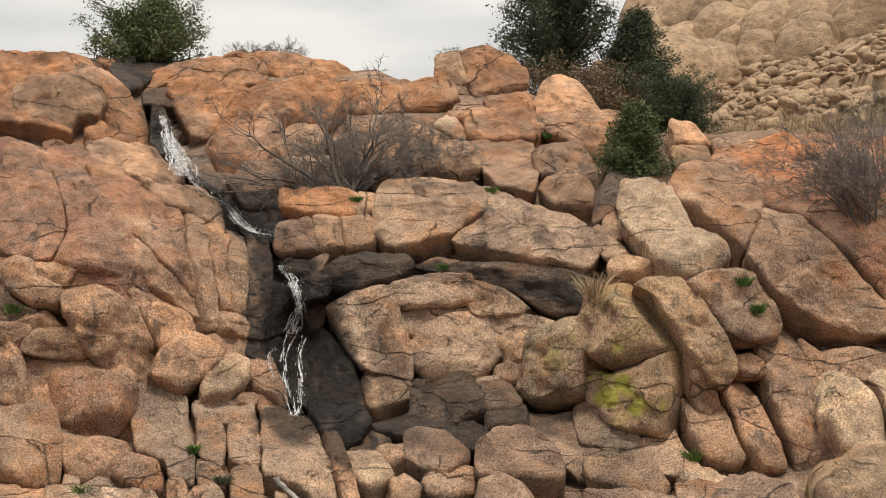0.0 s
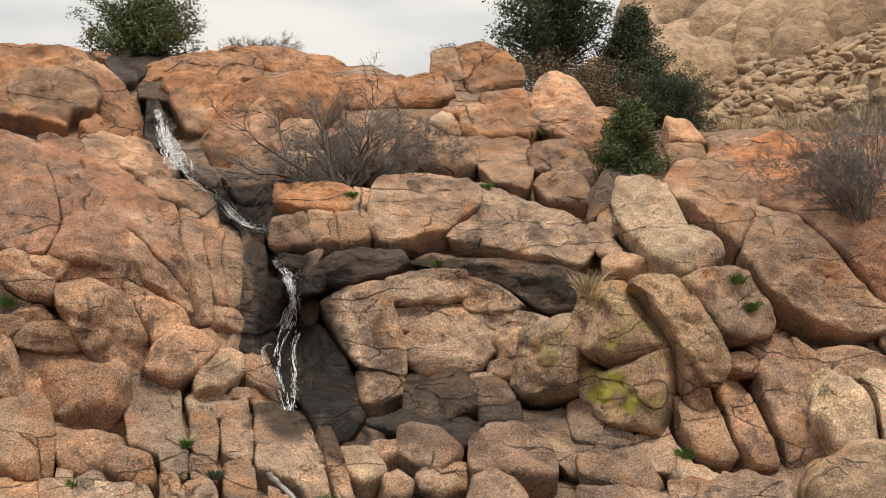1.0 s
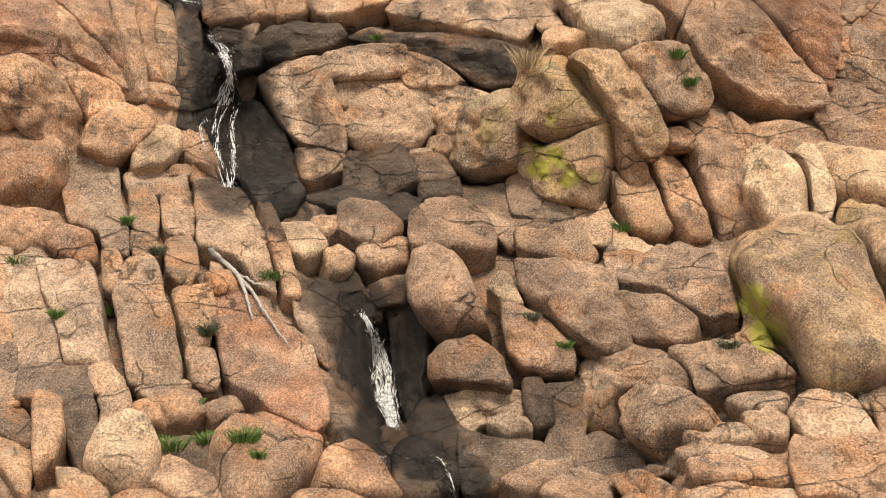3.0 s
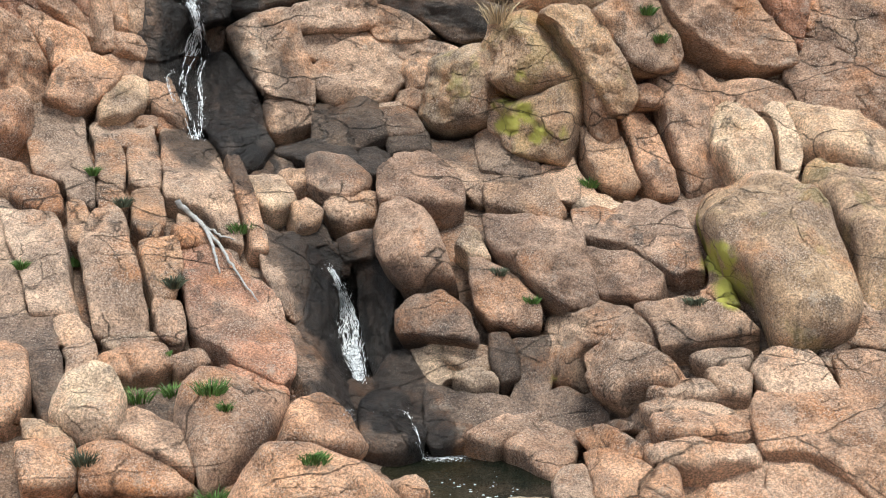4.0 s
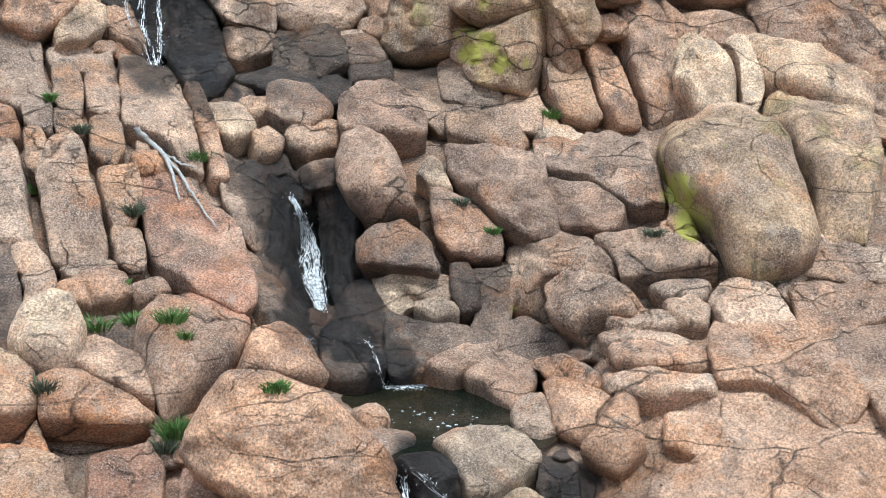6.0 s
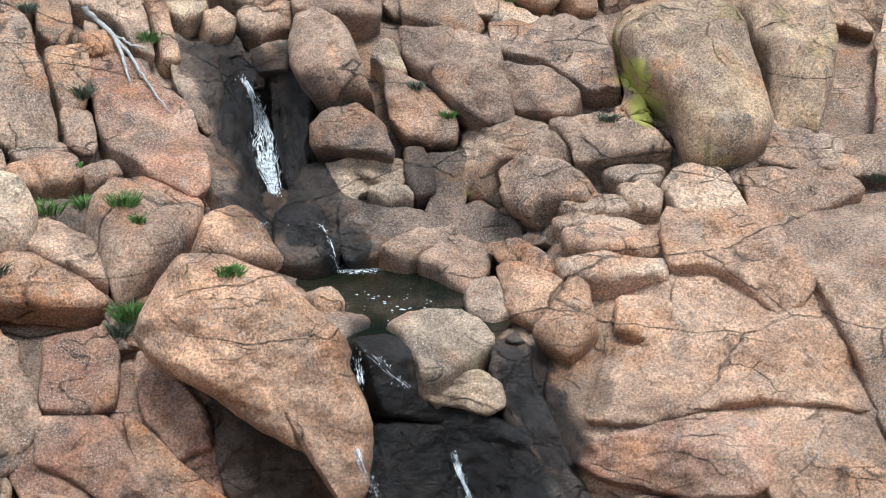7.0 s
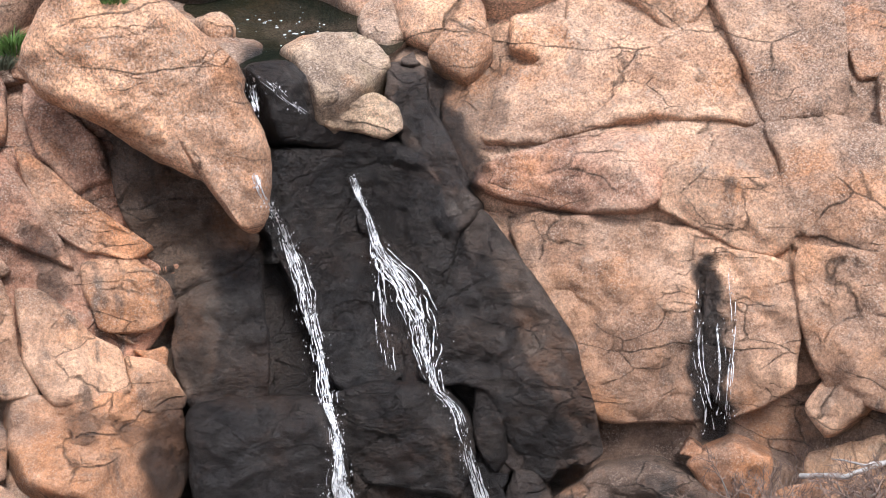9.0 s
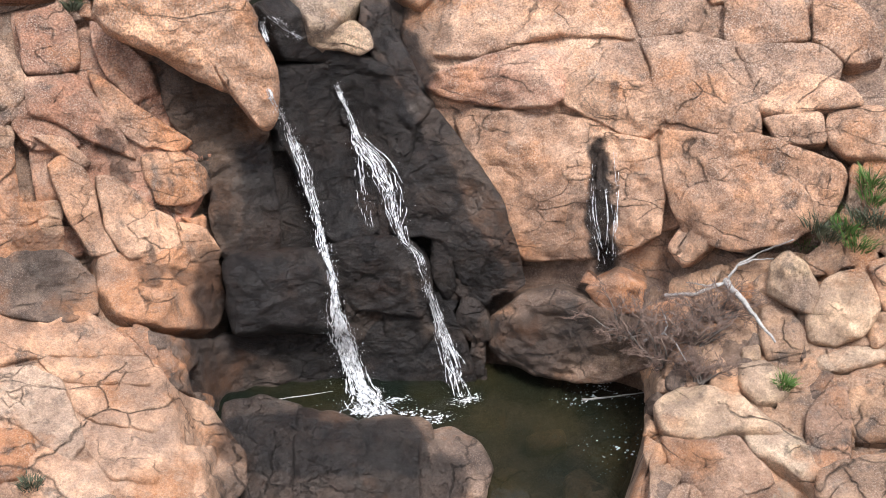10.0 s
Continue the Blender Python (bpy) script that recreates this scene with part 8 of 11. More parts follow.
slab('d', -4.42, 30.18, 15.46, 34, 46, .35, .17, 1.37, .67, 1.14, .47, .31, -.23, -1.25, -.66, -1.29, -.35, -.11)
boulder('n', -4.79, 28.91, 14.29, 46, 26, .4, -.37, .31, .26, .22, .35, -.09, .16, -.31, -.39, -.14)
slab('x', -8.01, 37.43, 20.82, 14, 42, .4, -.85, .14, -.03, .52, .92, .36, .78, -.13, -.04, -.55, -.75, -.33)
boulder('o', -6.93, 37.22, 20.77, 4, 42, .6, -1.1, .35, .04, .48, 1.21, .29, .93, -.34, -.2, -.49, -.87, -.27)
boulder('o', -6.59, 36.23, 20.06, -4, 42, .7, -1.1, .39, -.21, .76, .77, 1.06, .75, .36, .43, -.21, .38, -1.05, -.27, -1.04, -.75, -.19)
slab('w', -7.97, 35.88, 19.38, 24, 43, .5, -.13, 1.31, .2, 1.21, .27, 0, .23, -.98, -.17, -.91, -.4, -.54)
boulder('g', -4.63, 33.23, 17.93, 0, 54, .5, -1, .03, -.38, .69, .43, .84, .88, -.15, .55, -.67, -.49, -.69)
slab('w', -4.60, 32.49, 17.27, -5, 47, .4, -.7, .28, .39, .38, .6, -.32, -.29, -.33)
boulder('t', -3.98, 35.44, 19.13, 5, 45, .5, -.67, .74, .44, .9, .7, .25, .5, -.77, -.3, -.78, -.66, -.29)
boulder('p', -3.32, 33.60, 18.22, 2, 55, .45, -.87, .45, -.06, .77, .56, .52, .92, -.42, .03, -.79, -.58, -.49)
boulder('t', -0.70, 34.16, 18.40, 1, 49, .7, -1.56, .23, -1.36, 1.05, -.9, 1.28, .04, 1.06, .96, .79, 1.6, .62, 1.75, .11, 1.61, -.45, .93, -.82, .03, -.72, -.56, -.98, -1.08, -1.23, -1.45, -.72)
boulder('p', 0.31, 36.20, 19.64, 0, 54, .4, -.54, .33, -.06, .82, .45, -.29, .35, -.62, -.22, -.22)
boulder('o', -2.97, 31.68, 17.28, -3, 47, .4, -1.08, .43, -.24, .54, .42, .42, .82, .23, .84, -.6, .18, -.61, -.97, -.38)
boulder('n', -1.88, 31.62, 17.16, 4, 48, .4, -.21, .43, .2, .46, .25, -.07, 0, -.44, -.25, -.37)
boulder('g', -3.37, 30.98, 16.37, -22, 32, .45, -.72, .44, .12, .51, .47, 0, .55, -.42, -.44, -.51)
boulder('t', -2.70, 30.86, 16.41, -8, 41, .45, -.44, .48, .12, .52, .44, -.44, -.14, -.54)
boulder('t', -1.98, 30.91, 16.44, 3, 44, .45, -.52, .5, .15, .55, .39, .05, .28, -.51, -.31, -.57)
slab('h', -0.39, 31.42, 16.84, 2, 49, .6, -1.17, 1.03, -.2, 1.33, .66, 1.28, 1.15, 1.11, 1.5, .39, 1.29, -.26, .58, -.93, -.25, -1.27, -.92, -1.38, -1.24, -.99, -1.31, -.04)
slab('h', 1.90, 31.05, 16.53, -10, 42, .5, -1.31, 1.43, -.98, 1.59, -.4, 1.16, .48, .56, 1.19, .31, 1.75, -.19, 1.93, -.82, 1.66, -1.38, .59, -1.18, -.37, -.91, -1.35, -.71, -1.59, -.51, -.99, .17, -.87, .79)
slab('g', 1.65, 34.08, 18.38, -3, 45, .5, -1.14, .94, .1, 1.08, .79, .72, .87, -.5, .71, -1.34, -.2, -.87, -.55, -.25, -.63, .36)
boulder('g', 3.31, 33.39, 18.15, -7, 45, .45, -1.01, .98, .01, 1.2, .47, .45, .77, -.73, .59, -1.31, -.11, -.25, -.78, -.23)
boulder('t', 3.16, 31.77, 17.48, -9, 47, .45, -.76, .21, -.02, .99, .61, -.14, .53, -.58, -.38, -.43)
boulder('o', 1.78, 36.22, 19.70, -3, 56, .6, -1.18, .61, -.24, 1.02, .74, .81, 1.05, .06, .87, -.73, -.23, -.93, -1.02, -.74)
boulder('o', 0.80, 36.83, 20.24, -1, 53, .4, -.7, -.06, .28, .5, .6, 0, -.18, -.44)
boulder('o', 1.93, 37.15, 20.50, -3, 43, .5, -.77, .27, .48, .58, .74, -.09, .06, -.37, -.51, -.37)
slab('n', 3.97, 36.39, 20.03, -7, 44, .4, -1.21, .27, 0, .34, 1.08, .26, 1.06, -.11, .17, -.45, -1.12, -.31)
boulder('o', 4.06, 35.69, 19.40, -7, 44, .45, -1.28, .4, -.33, .63, .78, .39, .93, -.18, .31, -.86, -.44, -.34)
boulder('n', 6.68, 35.04, 19.25, 9, 44, .5, -.34, .71, .16, .52, .52, -.37, .12, -.53, -.46, -.3)
boulder('t', 6.49, 33.26, 18.36, -10, 45, .5, -.53, .55, .38, .43, .5, -.42, -.36, -.54)
slab('e', 9.01, 34.28, 18.99, -14, 45, .3, -.57, .25, .21, .63, .7, .11, .35, -.53, -.69, -.43)
slab('e', 8.50, 31.83, 17.91, -13, 46, .3, -1.19, .58, -.06, 1, .74, .31, 1.09, -.64, .15, -.83, -.78, -.36)
boulder('n', 7.09, 32.04, 17.91, -10, 45, .35, -.39, .27, .24, .36, .35, -.21, -.21, -.42)
boulder('p', 4.86, 30.01, 16.63, -26, 56, .7, -.87, .99, -.69, 1.62, -.07, 1.43, 1.24, -.67, 1.02, -.66, .21, -.87, .15, -1.26, -.39, -.64, -.76, .35)
boulder('p', 5.40, 28.36, 15.76, -6, 55, .6, -.95, .35, -.52, .8, .24, .84, .75, .1, .83, -.42, .61, -.68, -.3, -.7, -.7, -.21)
boulder('q', 6.52, 30.23, 16.96, 9, 55, .7, -1.07, .71, -.48, 1.51, .24, 1.71, .76, 1.07, 1.04, .33, .86, -.31, .4, -1.24, -.19, -2.16, -.5, -1.15, -1.01, -.07)
slab('q', 8.09, 28.46, 15.07, 16, 33, .8, -.74, 1.99, .16, 1.6, .6, .81, 1.01, -.04, 1.5, -.87, 1.48, -1.31, .9, -1.45, -.14, -1.24, -.76, -.82, -1.26, -.27, -1.58, .6, -1.17, 1.26)
slab('r', 8.78, 29.34, 16.22, 4, 49, .8, -1.26, 1.58, -.62, 1.7, .06, 1.19, .79, .86, 1.82, .28, .68, -3.01, .24, -2.1, -.03, -.93, -.52, .09, -1.28, .95)
boulder('t', 4.20, 28.58, 15.47, -41, 42, .45, -.46, .06, -.18, .37, .56, .17, .29, -.25, -.22, -.35)
boulder('y', 5.13, 27.19, 14.28, 5, 14, .6, -1.04, .95, -.81, 1.08, -.07, 1.08, .32, .33, .71, -.28, .9, -.72, .7, -1.25, .36, -1.25, -.01, -.65, -.39, .09, -.71, .7)
boulder('t', 6.02, 27.56, 14.67, 33, 22, .6, -1.01, .62, -.21, .74, .64, .72, .87, .32, 1.05, -.5, .73, -.76, .03, -.8, -.39, -.59, -.69, -.08, -.93, .35)
boulder('y', 4.06, 27.99, 14.32, -57, 14, .9, -.87, .7, -.49, .88, -.02, .87, .34, .54, .96, -.08, 1.21, -.39, .83, -.65, .18, -.92, -.51, -.77, -.91, -.26, -.91, .15)
boulder('l', 2.83, 28.98, 13.54, -51, 12, 1, -.52, .68, -.1, .87, .59, .95, .94, .83, .99, .29, .98, -.56, .76, -.82, -.5, -1.18, -.85, -1.11, -.98, -.25, -.85, .02, -.66, .28)
boulder('y', 4.37, 27.63, 12.97, -40, 3, .8, -1.26, .48, -.63, .32, 0, .46, .37, .78, .75, .89, .85, .2, .78, -.51, .68, -.9, .11, -.81, -.6, -.61, -1.19, -.27)
boulder('t', 5.32, 27.27, 13.15, 9, -7, .7, -.34, .72, -.09, .5, .18, .01, .39, -.38, .07, -.49, -.21, -.37)
boulder('t', 5.59, 26.94, 11.94, 3, 41, .6, -.56, .79, -.11, .89, .24, .52, .37, -.07, .52, -.58, .23, -.78, -.21, -.64, -.51, -.06)
boulder('q', 6.36, 27.15, 12.14, 10, 40, .6, -.51, 1.11, .08, 1.11, .24, .68, .35, -.19, .49, -1.06, -.06, -1.17, -.27, -.6, -.33, .25)
boulder('n', 6.40, 27.50, 13.44, 17, 15, .5, -.45, .15, .01, .29, .38, -.01, .28, -.22, -.21, -.21)
boulder('q', 7.36, 27.56, 12.68, 12, 32, .7, -.7, 1.44, .01, 1.6, .49, 1.29, .6, .81, .75, -.03, .63, -.96, .27, -1.74, -.38, -1.72, -.47, -.93, -.6, 0, -.59, .54)
boulder('q', 8.03, 27.77, 13.33, 8, 21, .5, -.34, .7, .03, .31, .41, -.24, .28, -.43, -.09, -.49, -.31, .15)
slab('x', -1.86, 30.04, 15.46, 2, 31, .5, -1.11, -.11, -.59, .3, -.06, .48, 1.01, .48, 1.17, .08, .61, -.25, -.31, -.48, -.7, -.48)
boulder('w', -2.90, 30.31, 15.17, -19, 9, .6, -.51, .01, .01, .36, .49, .22, .37, -.19, -.37, -.41)
boulder('h', -0.25, 30.37, 15.04, 11, 18, .6, -1.01, .2, -.05, .42, .88, .42, .95, -.25, .17, -.36, -.91, -.41)
boulder('h', 1.31, 30.30, 14.84, -16, 12, .5, -.61, .57, .23, .29, .82, -.14, .6, -.33, -.43, -.33, -.64, -.05)
slab('h', -1.60, 29.61, 14.04, 8, 24, .6, -1.11, .58, -.51, 1.03, .42, 1.19, .53, .61, .72, .03, .81, -.81, .8, -1.11, -.3, -.95, -.55, -.52, -.8, .04)
boulder('h', 0.19, 29.99, 13.63, 6, 35, .7, -.94, .34, -.34, .69, .48, .86, 1.21, .53, 1.24, -.11, .63, -.74, -.42, -.83, -.87, -.58, -.94, -.1)
slab('h', -0.13, 30.29, 14.42, 12, 16, .4, -.94, .18, .09, .24, .78, .32, 1.03, -.05, -.21, -.23, -.73, -.45)
slab('h', 1.88, 29.93, 14.30, -27, 18, .4, -1.14, .16, .01, .3, .92, .09, .51, -.27, -.34, -.27)
boulder('t', 2.03, 29.59, 13.73, -29, 25, .5, -.71, .28, .06, .43, .7, .24, .36, -.21, .07, -.36, -.5, -.37)
slab('h', -1.37, 28.91, 12.73, 14, 42, .4, -.42, .41, .61, .31, .66, -.22, -.37, -.45, -.47, -.04)
boulder('x', 0.02, 29.05, 12.49, 6, 54, .6, -.74, .49, -.4, .83, .53, .93, .75, .47, .79, -.67, -.15, -1.04, -.76, -.88)
boulder('d', 1.23, 29.03, 12.54, -11, 49, .5, -.67, .34, .19, .54, .66, -.32, -.2, -.54)
boulder('h', 1.07, 29.41, 12.94, -11, 42, .3, -.43, .1, .41, .22, .4, -.12, -.38, -.2)
boulder('h', 1.64, 29.41, 13.16, -21, 33, .4, -.45, .16, .21, .32, .57, -.12, .04, -.29, -.38, -.08)
boulder('x', 1.42, 28.42, 12.14, -10, 55, .4, -.5, .2, .37, .33, .49, -.14, -.36, -.37)
boulder('w', -2.29, 27.94, 12.09, 10, 57, .6, -.6, .59, -.14, .91, .34, .7, .65, -.11, .37, -.71, -.15, -.97, -.47, -.31)
slab('w', -0.19, 27.99, 11.85, 6, 57, .4, -1.42, .26, -.55, .65, .42, .27, 1.19, .26, 1.1, -.55, .08, -.72, -.82, -.14)
boulder('n', -8.65, 27.21, 15.24, -2, 22, .5, -.6, .32, -.36, .52, .02, .41, .14, .08, .6, -.12, .57, -.46, .04, -.52, -.43, -.21)
boulder('n', -9.07, 27.14, 14.23, 0, 5, .5, -.49, .25, .41, .2, .49, -.01, .08, -.37, -.48, -.07)
boulder('t', -8.15, 27.18, 14.00, 10, 0, .5, -.68, .05, -.33, .3, .54, .34, .67, .04, .55, -.27, -.03, -.31, -.72, -.15)
boulder('n', -7.60, 27.25, 12.87, 12, 20, .6, -1.3, .94, -.49, .91, .57, .61, 1, .4, 1.05, -.02, 1.03, -1.09, .73, -1.12, -.53, -.86, -.9, -.18, -1.16, .44)
boulder('o', -7.41, 27.24, 12.63, 11, 34, .9, -.88, .47, -.68, .7, -.04, .75, .57, .41, .8, .06, .85, -.35, .45, -.83, -.35, -.68, -.71, -.47)
boulder('n', -9.06, 27.07, 13.37, 6, 7, .6, -.47, .78, -.01, .69, .26, .27, .47, -.56, .18, -.86, -.42, -.32)
boulder('t', -8.30, 26.15, 11.75, 10, 54, .7, -1, 1.28, -.03, 1.34, .37, .85, .62, -.53, .6, -1.01, .12, -1.04, -.72, -.69)
boulder('n', -5.66, 28.01, 13.37, 20, 34, .7, -.77, -.3, -.39, .36, .13, .71, .49, .6, .79, .13, .41, -.33, -.11, -.67, -.51, -.45)
boulder('p', -4.85, 28.05, 13.01, 28, 46, .6, -.56, -.19, -.17, .42, .39, .59, .63, .4, .41, -.19, -.12, -.52, -.55, -.47)
boulder('n', -4.01, 28.83, 13.04, 45, 43, .4, -.18, .8, .45, .8, .24, .05, .14, -.8, -.15, -.69, -.48, -.11)

# face about the middle fall
slab('h', -5.72, 26.65, 11.99, 1, 58, .4, -.97, 1.69, -.6, 1.95, .26, 1.22, .44, .15, .65, -.41, .86, -1.64, .27, -1.31, .17, -.96, -.49, -.61, -.69, .31)
slab('h', -4.68, 27.42, 12.33, 20, 55, .35, -.62, .45, .66, .34, .62, -.4, -.04, -.29, -.59, -.1)
slab('t', -4.70, 26.35, 11.80, 11, 59, .4, -.35, .89, .21, .69, .24, -.24, .17, -.82, -.28, -.45)
slab('t', -4.50, 25.21, 11.25, 9, 60, .35, -.32, .62, .17, .22, .28, -.22, .12, -.33, -.27, -.27)
slab('h', -4.05, 26.37, 11.71, 21, 58, .4, -.26, .76, .33, .67, .22, -.46, .13, -.57, -.42, -.36)
slab('t', -3.82, 24.94, 11.03, 23, 60, .4, -.12, .86, .4, .79, .21, -.33, -.09, -.93, -.38, -.32)
slab('h', -2.90, 26.23, 11.35, 25, 58, .45, -.36, 2.09, .74, 1.66, .63, .91, .42, -.93, .28, -1.81, .02, -1.45, -.23, -.73, -.87, -.33, -.59, .97)
slab('n', -2.11, 26.23, 11.15, 22, 59, .5, -.06, 1.79, .24, 1.9, .19, .71, .13, -.77, .06, -1.68, -.27, -1.65, -.19, -.66, -.1, .73)
boulder('o', -5.92, 25.47, 11.31, -7, 58, .45, -.66, .35, -.27, .62, .22, .32, .54, -.36, .55, -.63, -.39, -.27)
slab('h', -5.50, 23.72, 10.28, -11, 54, .45, -1.32, 1.43, -.11, 1.23, .37, .28, .66, -.42, 1.07, -1.17, .22, -1.29, -.28, -.2, -.75, .36)
slab('t', -4.95, 24.42, 10.85, -7, 59, .45, -.37, .56, -.11, .68, .17, .09, .31, -.67, -.01, -.6)
slab('h', -4.20, 23.46, 10.20, 7, 53, .45, -.4, 1.54, .01, 1.59, .2, 1.17, .31, .15, .62, -1.09, .57, -1.62, -.3, -1.46, -.43, -.52, -.62, .59)
slab('t', -3.41, 23.66, 10.15, 26, 52, .4, -.26, .7, .46, .73, .39, .15, .1, -.68, -.31, -.77, -.34, -.07)
slab('h', -3.10, 22.67, 9.35, 20, 55, .4, -.26, .55, .23, .58, .2, -.31, .07, -.51, -.24, -.29)
slab('r', -2.04, 23.13, 9.37, 20, 59, .55, -.58, 1.94, -.21, 2.12, .14, 1.72, .49, .86, .83, .03, .8, -.87, .7, -1.72, .34, -1.83, -.24, -1.34, -.66, -.72, -.84, -.26, -.78, .66)
boulder('o', -2.94, 24.68, 10.62, 33, 57, .4, -.27, .41, .25, .37, .28, -.14, .11, -.38, -.36, -.24)
slab('h', -4.70, 22.31, 9.30, 1, 55, .35, -.37, .27, -.05, .42, .25, .02, .36, -.38, -.18, -.32)
slab('h', -4.48, 21.70, 8.90, 5, 60, .35, -.31, .29, .19, .5, .26, -.32, -.15, -.45)
boulder('n', -3.90, 21.69, 8.86, 9, 59, .45, -.27, .15, .03, .36, .23, .15, .25, -.39, -.24, -.25)
boulder('n', -3.39, 21.91, 8.93, 13, 59, .45, -.4, .28, -.1, .41, .32, .24, .36, -.18, .12, -.38, -.3, -.34)
boulder('n', -2.67, 21.96, 8.84, 15, 62, .4, -.32, .11, .24, .25, .3, -.08, -.22, -.26)
slab('p', -3.74, 22.22, 9.18, 11, 55, .3, -.49, .09, .38, .13, .43, -.06, -.31, -.15)
boulder('n', -5.43, 21.08, 8.63, 9, 65, .6, -.34, 1.16, .13, .75, .25, -.15, .14, -.7, -.18, -.94)
boulder('p', -4.11, 20.66, 8.35, 9, 63, .9, -.01, .94, .18, .89, .41, .14, .5, -.27, .41, -.78, .06, -.9, -.38, -.62, -.61, -.2, -.41, .34, -.14, .6)
boulder('n', -3.06, 20.04, 7.95, 8, 66, .6, -.5, .62, -.19, .57, .44, .05, .64, -.7, .07, -.46, -.49, -.03)
boulder('g', -1.91, 20.36, 8.11, 1, 69, .8, -.75, .47, -.51, .94, .1, .98, .98, .7, .94, .38, .56, -.47, .23, -.87, -.26, -1.28, -.5, -.59, -.74, -.03)
slab('r', -1.52, 21.57, 8.56, 11, 68, .35, -.56, .59, -.09, .39, .51, -.28, .49, -.48, -.35, -.19)
boulder('n', -4.63, 19.58, 7.81, 13, 56, .6, -.44, .34, -.01, .42, .41, .27, .4, -.49, -.35, -.53)
boulder('o', -3.35, 19.60, 7.63, 9, 52, .6, -.78, .42, -.08, .49, .61, .02, .94, -.52, -.68, -.4)
boulder('p', -4.70, 20.05, 8.15, 11, 62, .4, -.39, .39, -.04, .18, .39, -.04, .34, -.35, -.3, -.17)
boulder('p', -1.57, 26.59, 11.23, 18, 59, .5, -.41, .5, .25, .57, .33, .33, .39, -.43, -.15, -.7, -.4, -.23)
boulder('t', -1.10, 27.14, 11.46, 14, 59, .4, -.29, .21, .28, .34, .32, -.13, -.01, -.28, -.29, -.14)
boulder('g', -0.23, 27.31, 11.43, 8, 56, .6, -.56, .46, -.12, .71, .23, .48, .69, -.09, .63, -.39, .11, -.66, -.4, -.38, -.58, -.09)
boulder('t', 0.13, 26.67, 10.92, 3, 48, .5, -.52, .14, -.04, .44, .57, .4, .48, -.23, -.07, -.4, -.42, -.33)
boulder('t', -0.83, 26.11, 10.83, 26, 55, .5, -.26, .24, .16, .48, .33, .04, .13, -.31, -.36, -.43)
boulder('g', 1.58, 26.87, 11.26, -9, 60, .7, -.86, .23, -.55, 1, -.07, 1.13, .59, .54, .89, -.04, .92, -.44, .58, -.74, -.03, -.59, -.66, -.72, -.84, -.25)
boulder('g', 1.40, 25.33, 10.35, -24, 49, .9, -.84, .22, -.82, .78, -.44, .99, .06, .8, .47, .23, 1.08, -.67, .75, -.79, .08, -.94, -.45, -.47)
boulder('p', 2.59, 25.27, 10.41, -7, 53, .4, -.37, -.04, -.1, .53, .15, .14, .33, -.33, -.02, -.29)
boulder('g', 3.06, 24.47, 9.56, -7, 36, .6, -.63, .79, -.24, .76, .33, .34, .69, -.14, .75, -.62, .25, -.66, -.19, -.54, -.43, -.19, -.56, .31)
boulder('t', 3.76, 26.26, 11.11, -12, 56, .5, -.85, .34, -.21, .49, .39, .43, .85, -.25, .68, -.54, -.14, -.33, -.75, -.1)
boulder('g', 3.96, 24.82, 10.23, -10, 48, .6, -1.27, .99, -.58, 1.1, .41, .78, .71, .5, .83, -.21, 1.06, -1.05, .51, -1.21, -.05, -.83, -.63, -.16, -1.1, .25)
boulder('p', 5.33, 25.97, 11.13, -12, 67, .3, -.6, .18, -.02, .44, .47, .06, .35, -.31, -.22, -.36)
slab('g', 6.00, 24.94, 10.67, -26, 59, .5, -1.61, .51, -.67, .6, -.58, .84, .11, .83, .6, .7, 1.06, -.15, 1.39, -.96, .88, -1.21, -.17, -.5, -1.22, -.46)
slab('g', 5.42, 24.12, 9.96, -35, 49, .5, -1, .5, -.07, .63, .83, .11, .89, -.45, -.09, -.63, -.64, -.12)
boulder('g', 1.88, 24.22, 9.07, -13, 37, .7, -.79, .11, -.54, .45, -.01, .67, .5, .21, .77, -.26, .73, -.45, -.01, -.33, -.67, -.37)
boulder('p', 2.38, 23.72, 8.48, -6, 58, .35, -.41, .25, .19, .32, .42, 0, .37, -.24, -.12, -.26, -.45, -.05)
boulder('p', 2.53, 23.32, 8.17, -5, 65, .35, -.46, .16, .01, .24, .36, .04, .29, -.19, -.2, -.24)
boulder('x', 3.05, 23.66, 8.50, -7, 47, .5, -.28, .4, .05, .51, .23, .11, .29, -.4, -.04, -.55, -.26, -.05)
boulder('h', 4.91, 23.44, 8.83, -56, 38, .7, -1.23, -.12, -.91, .47, -.33, .77, .53, .8, 1.3, .48, 1.34, .17, .7, .07, 0, -.22, -.03, -.85, -.55, -.99, -1.06, -.6)
slab('h', 6.37, 22.29, 9.38, -33, 56, .5, -1.18, .21, -.31, .53, .68, .41, 1.2, .07, .49, -.36, -.37, -.59, -.58, -.26)
boulder('h', 5.21, 21.72, 8.69, -65, 45, .5, -1.3, -.02, -.89, .36, .07, .57, .84, .43, .94, .14, .41, -.29, .23, -.6, -.46, -.58)
boulder('h', 6.68, 21.51, 9.02, -25, 57, .35, -.58, 0, -.07, .23, .43, .24, .39, -.19, -.18, -.28)
boulder('p', 8.47, 26.94, 12.20, -23, 59, .9, -.94, 1.22, -.33, 1.51, -.04, 1.11, .6, .19, .83, -1.01, .73, -1.28, .21, -1.19, -.45, -.55, -.74, .29)
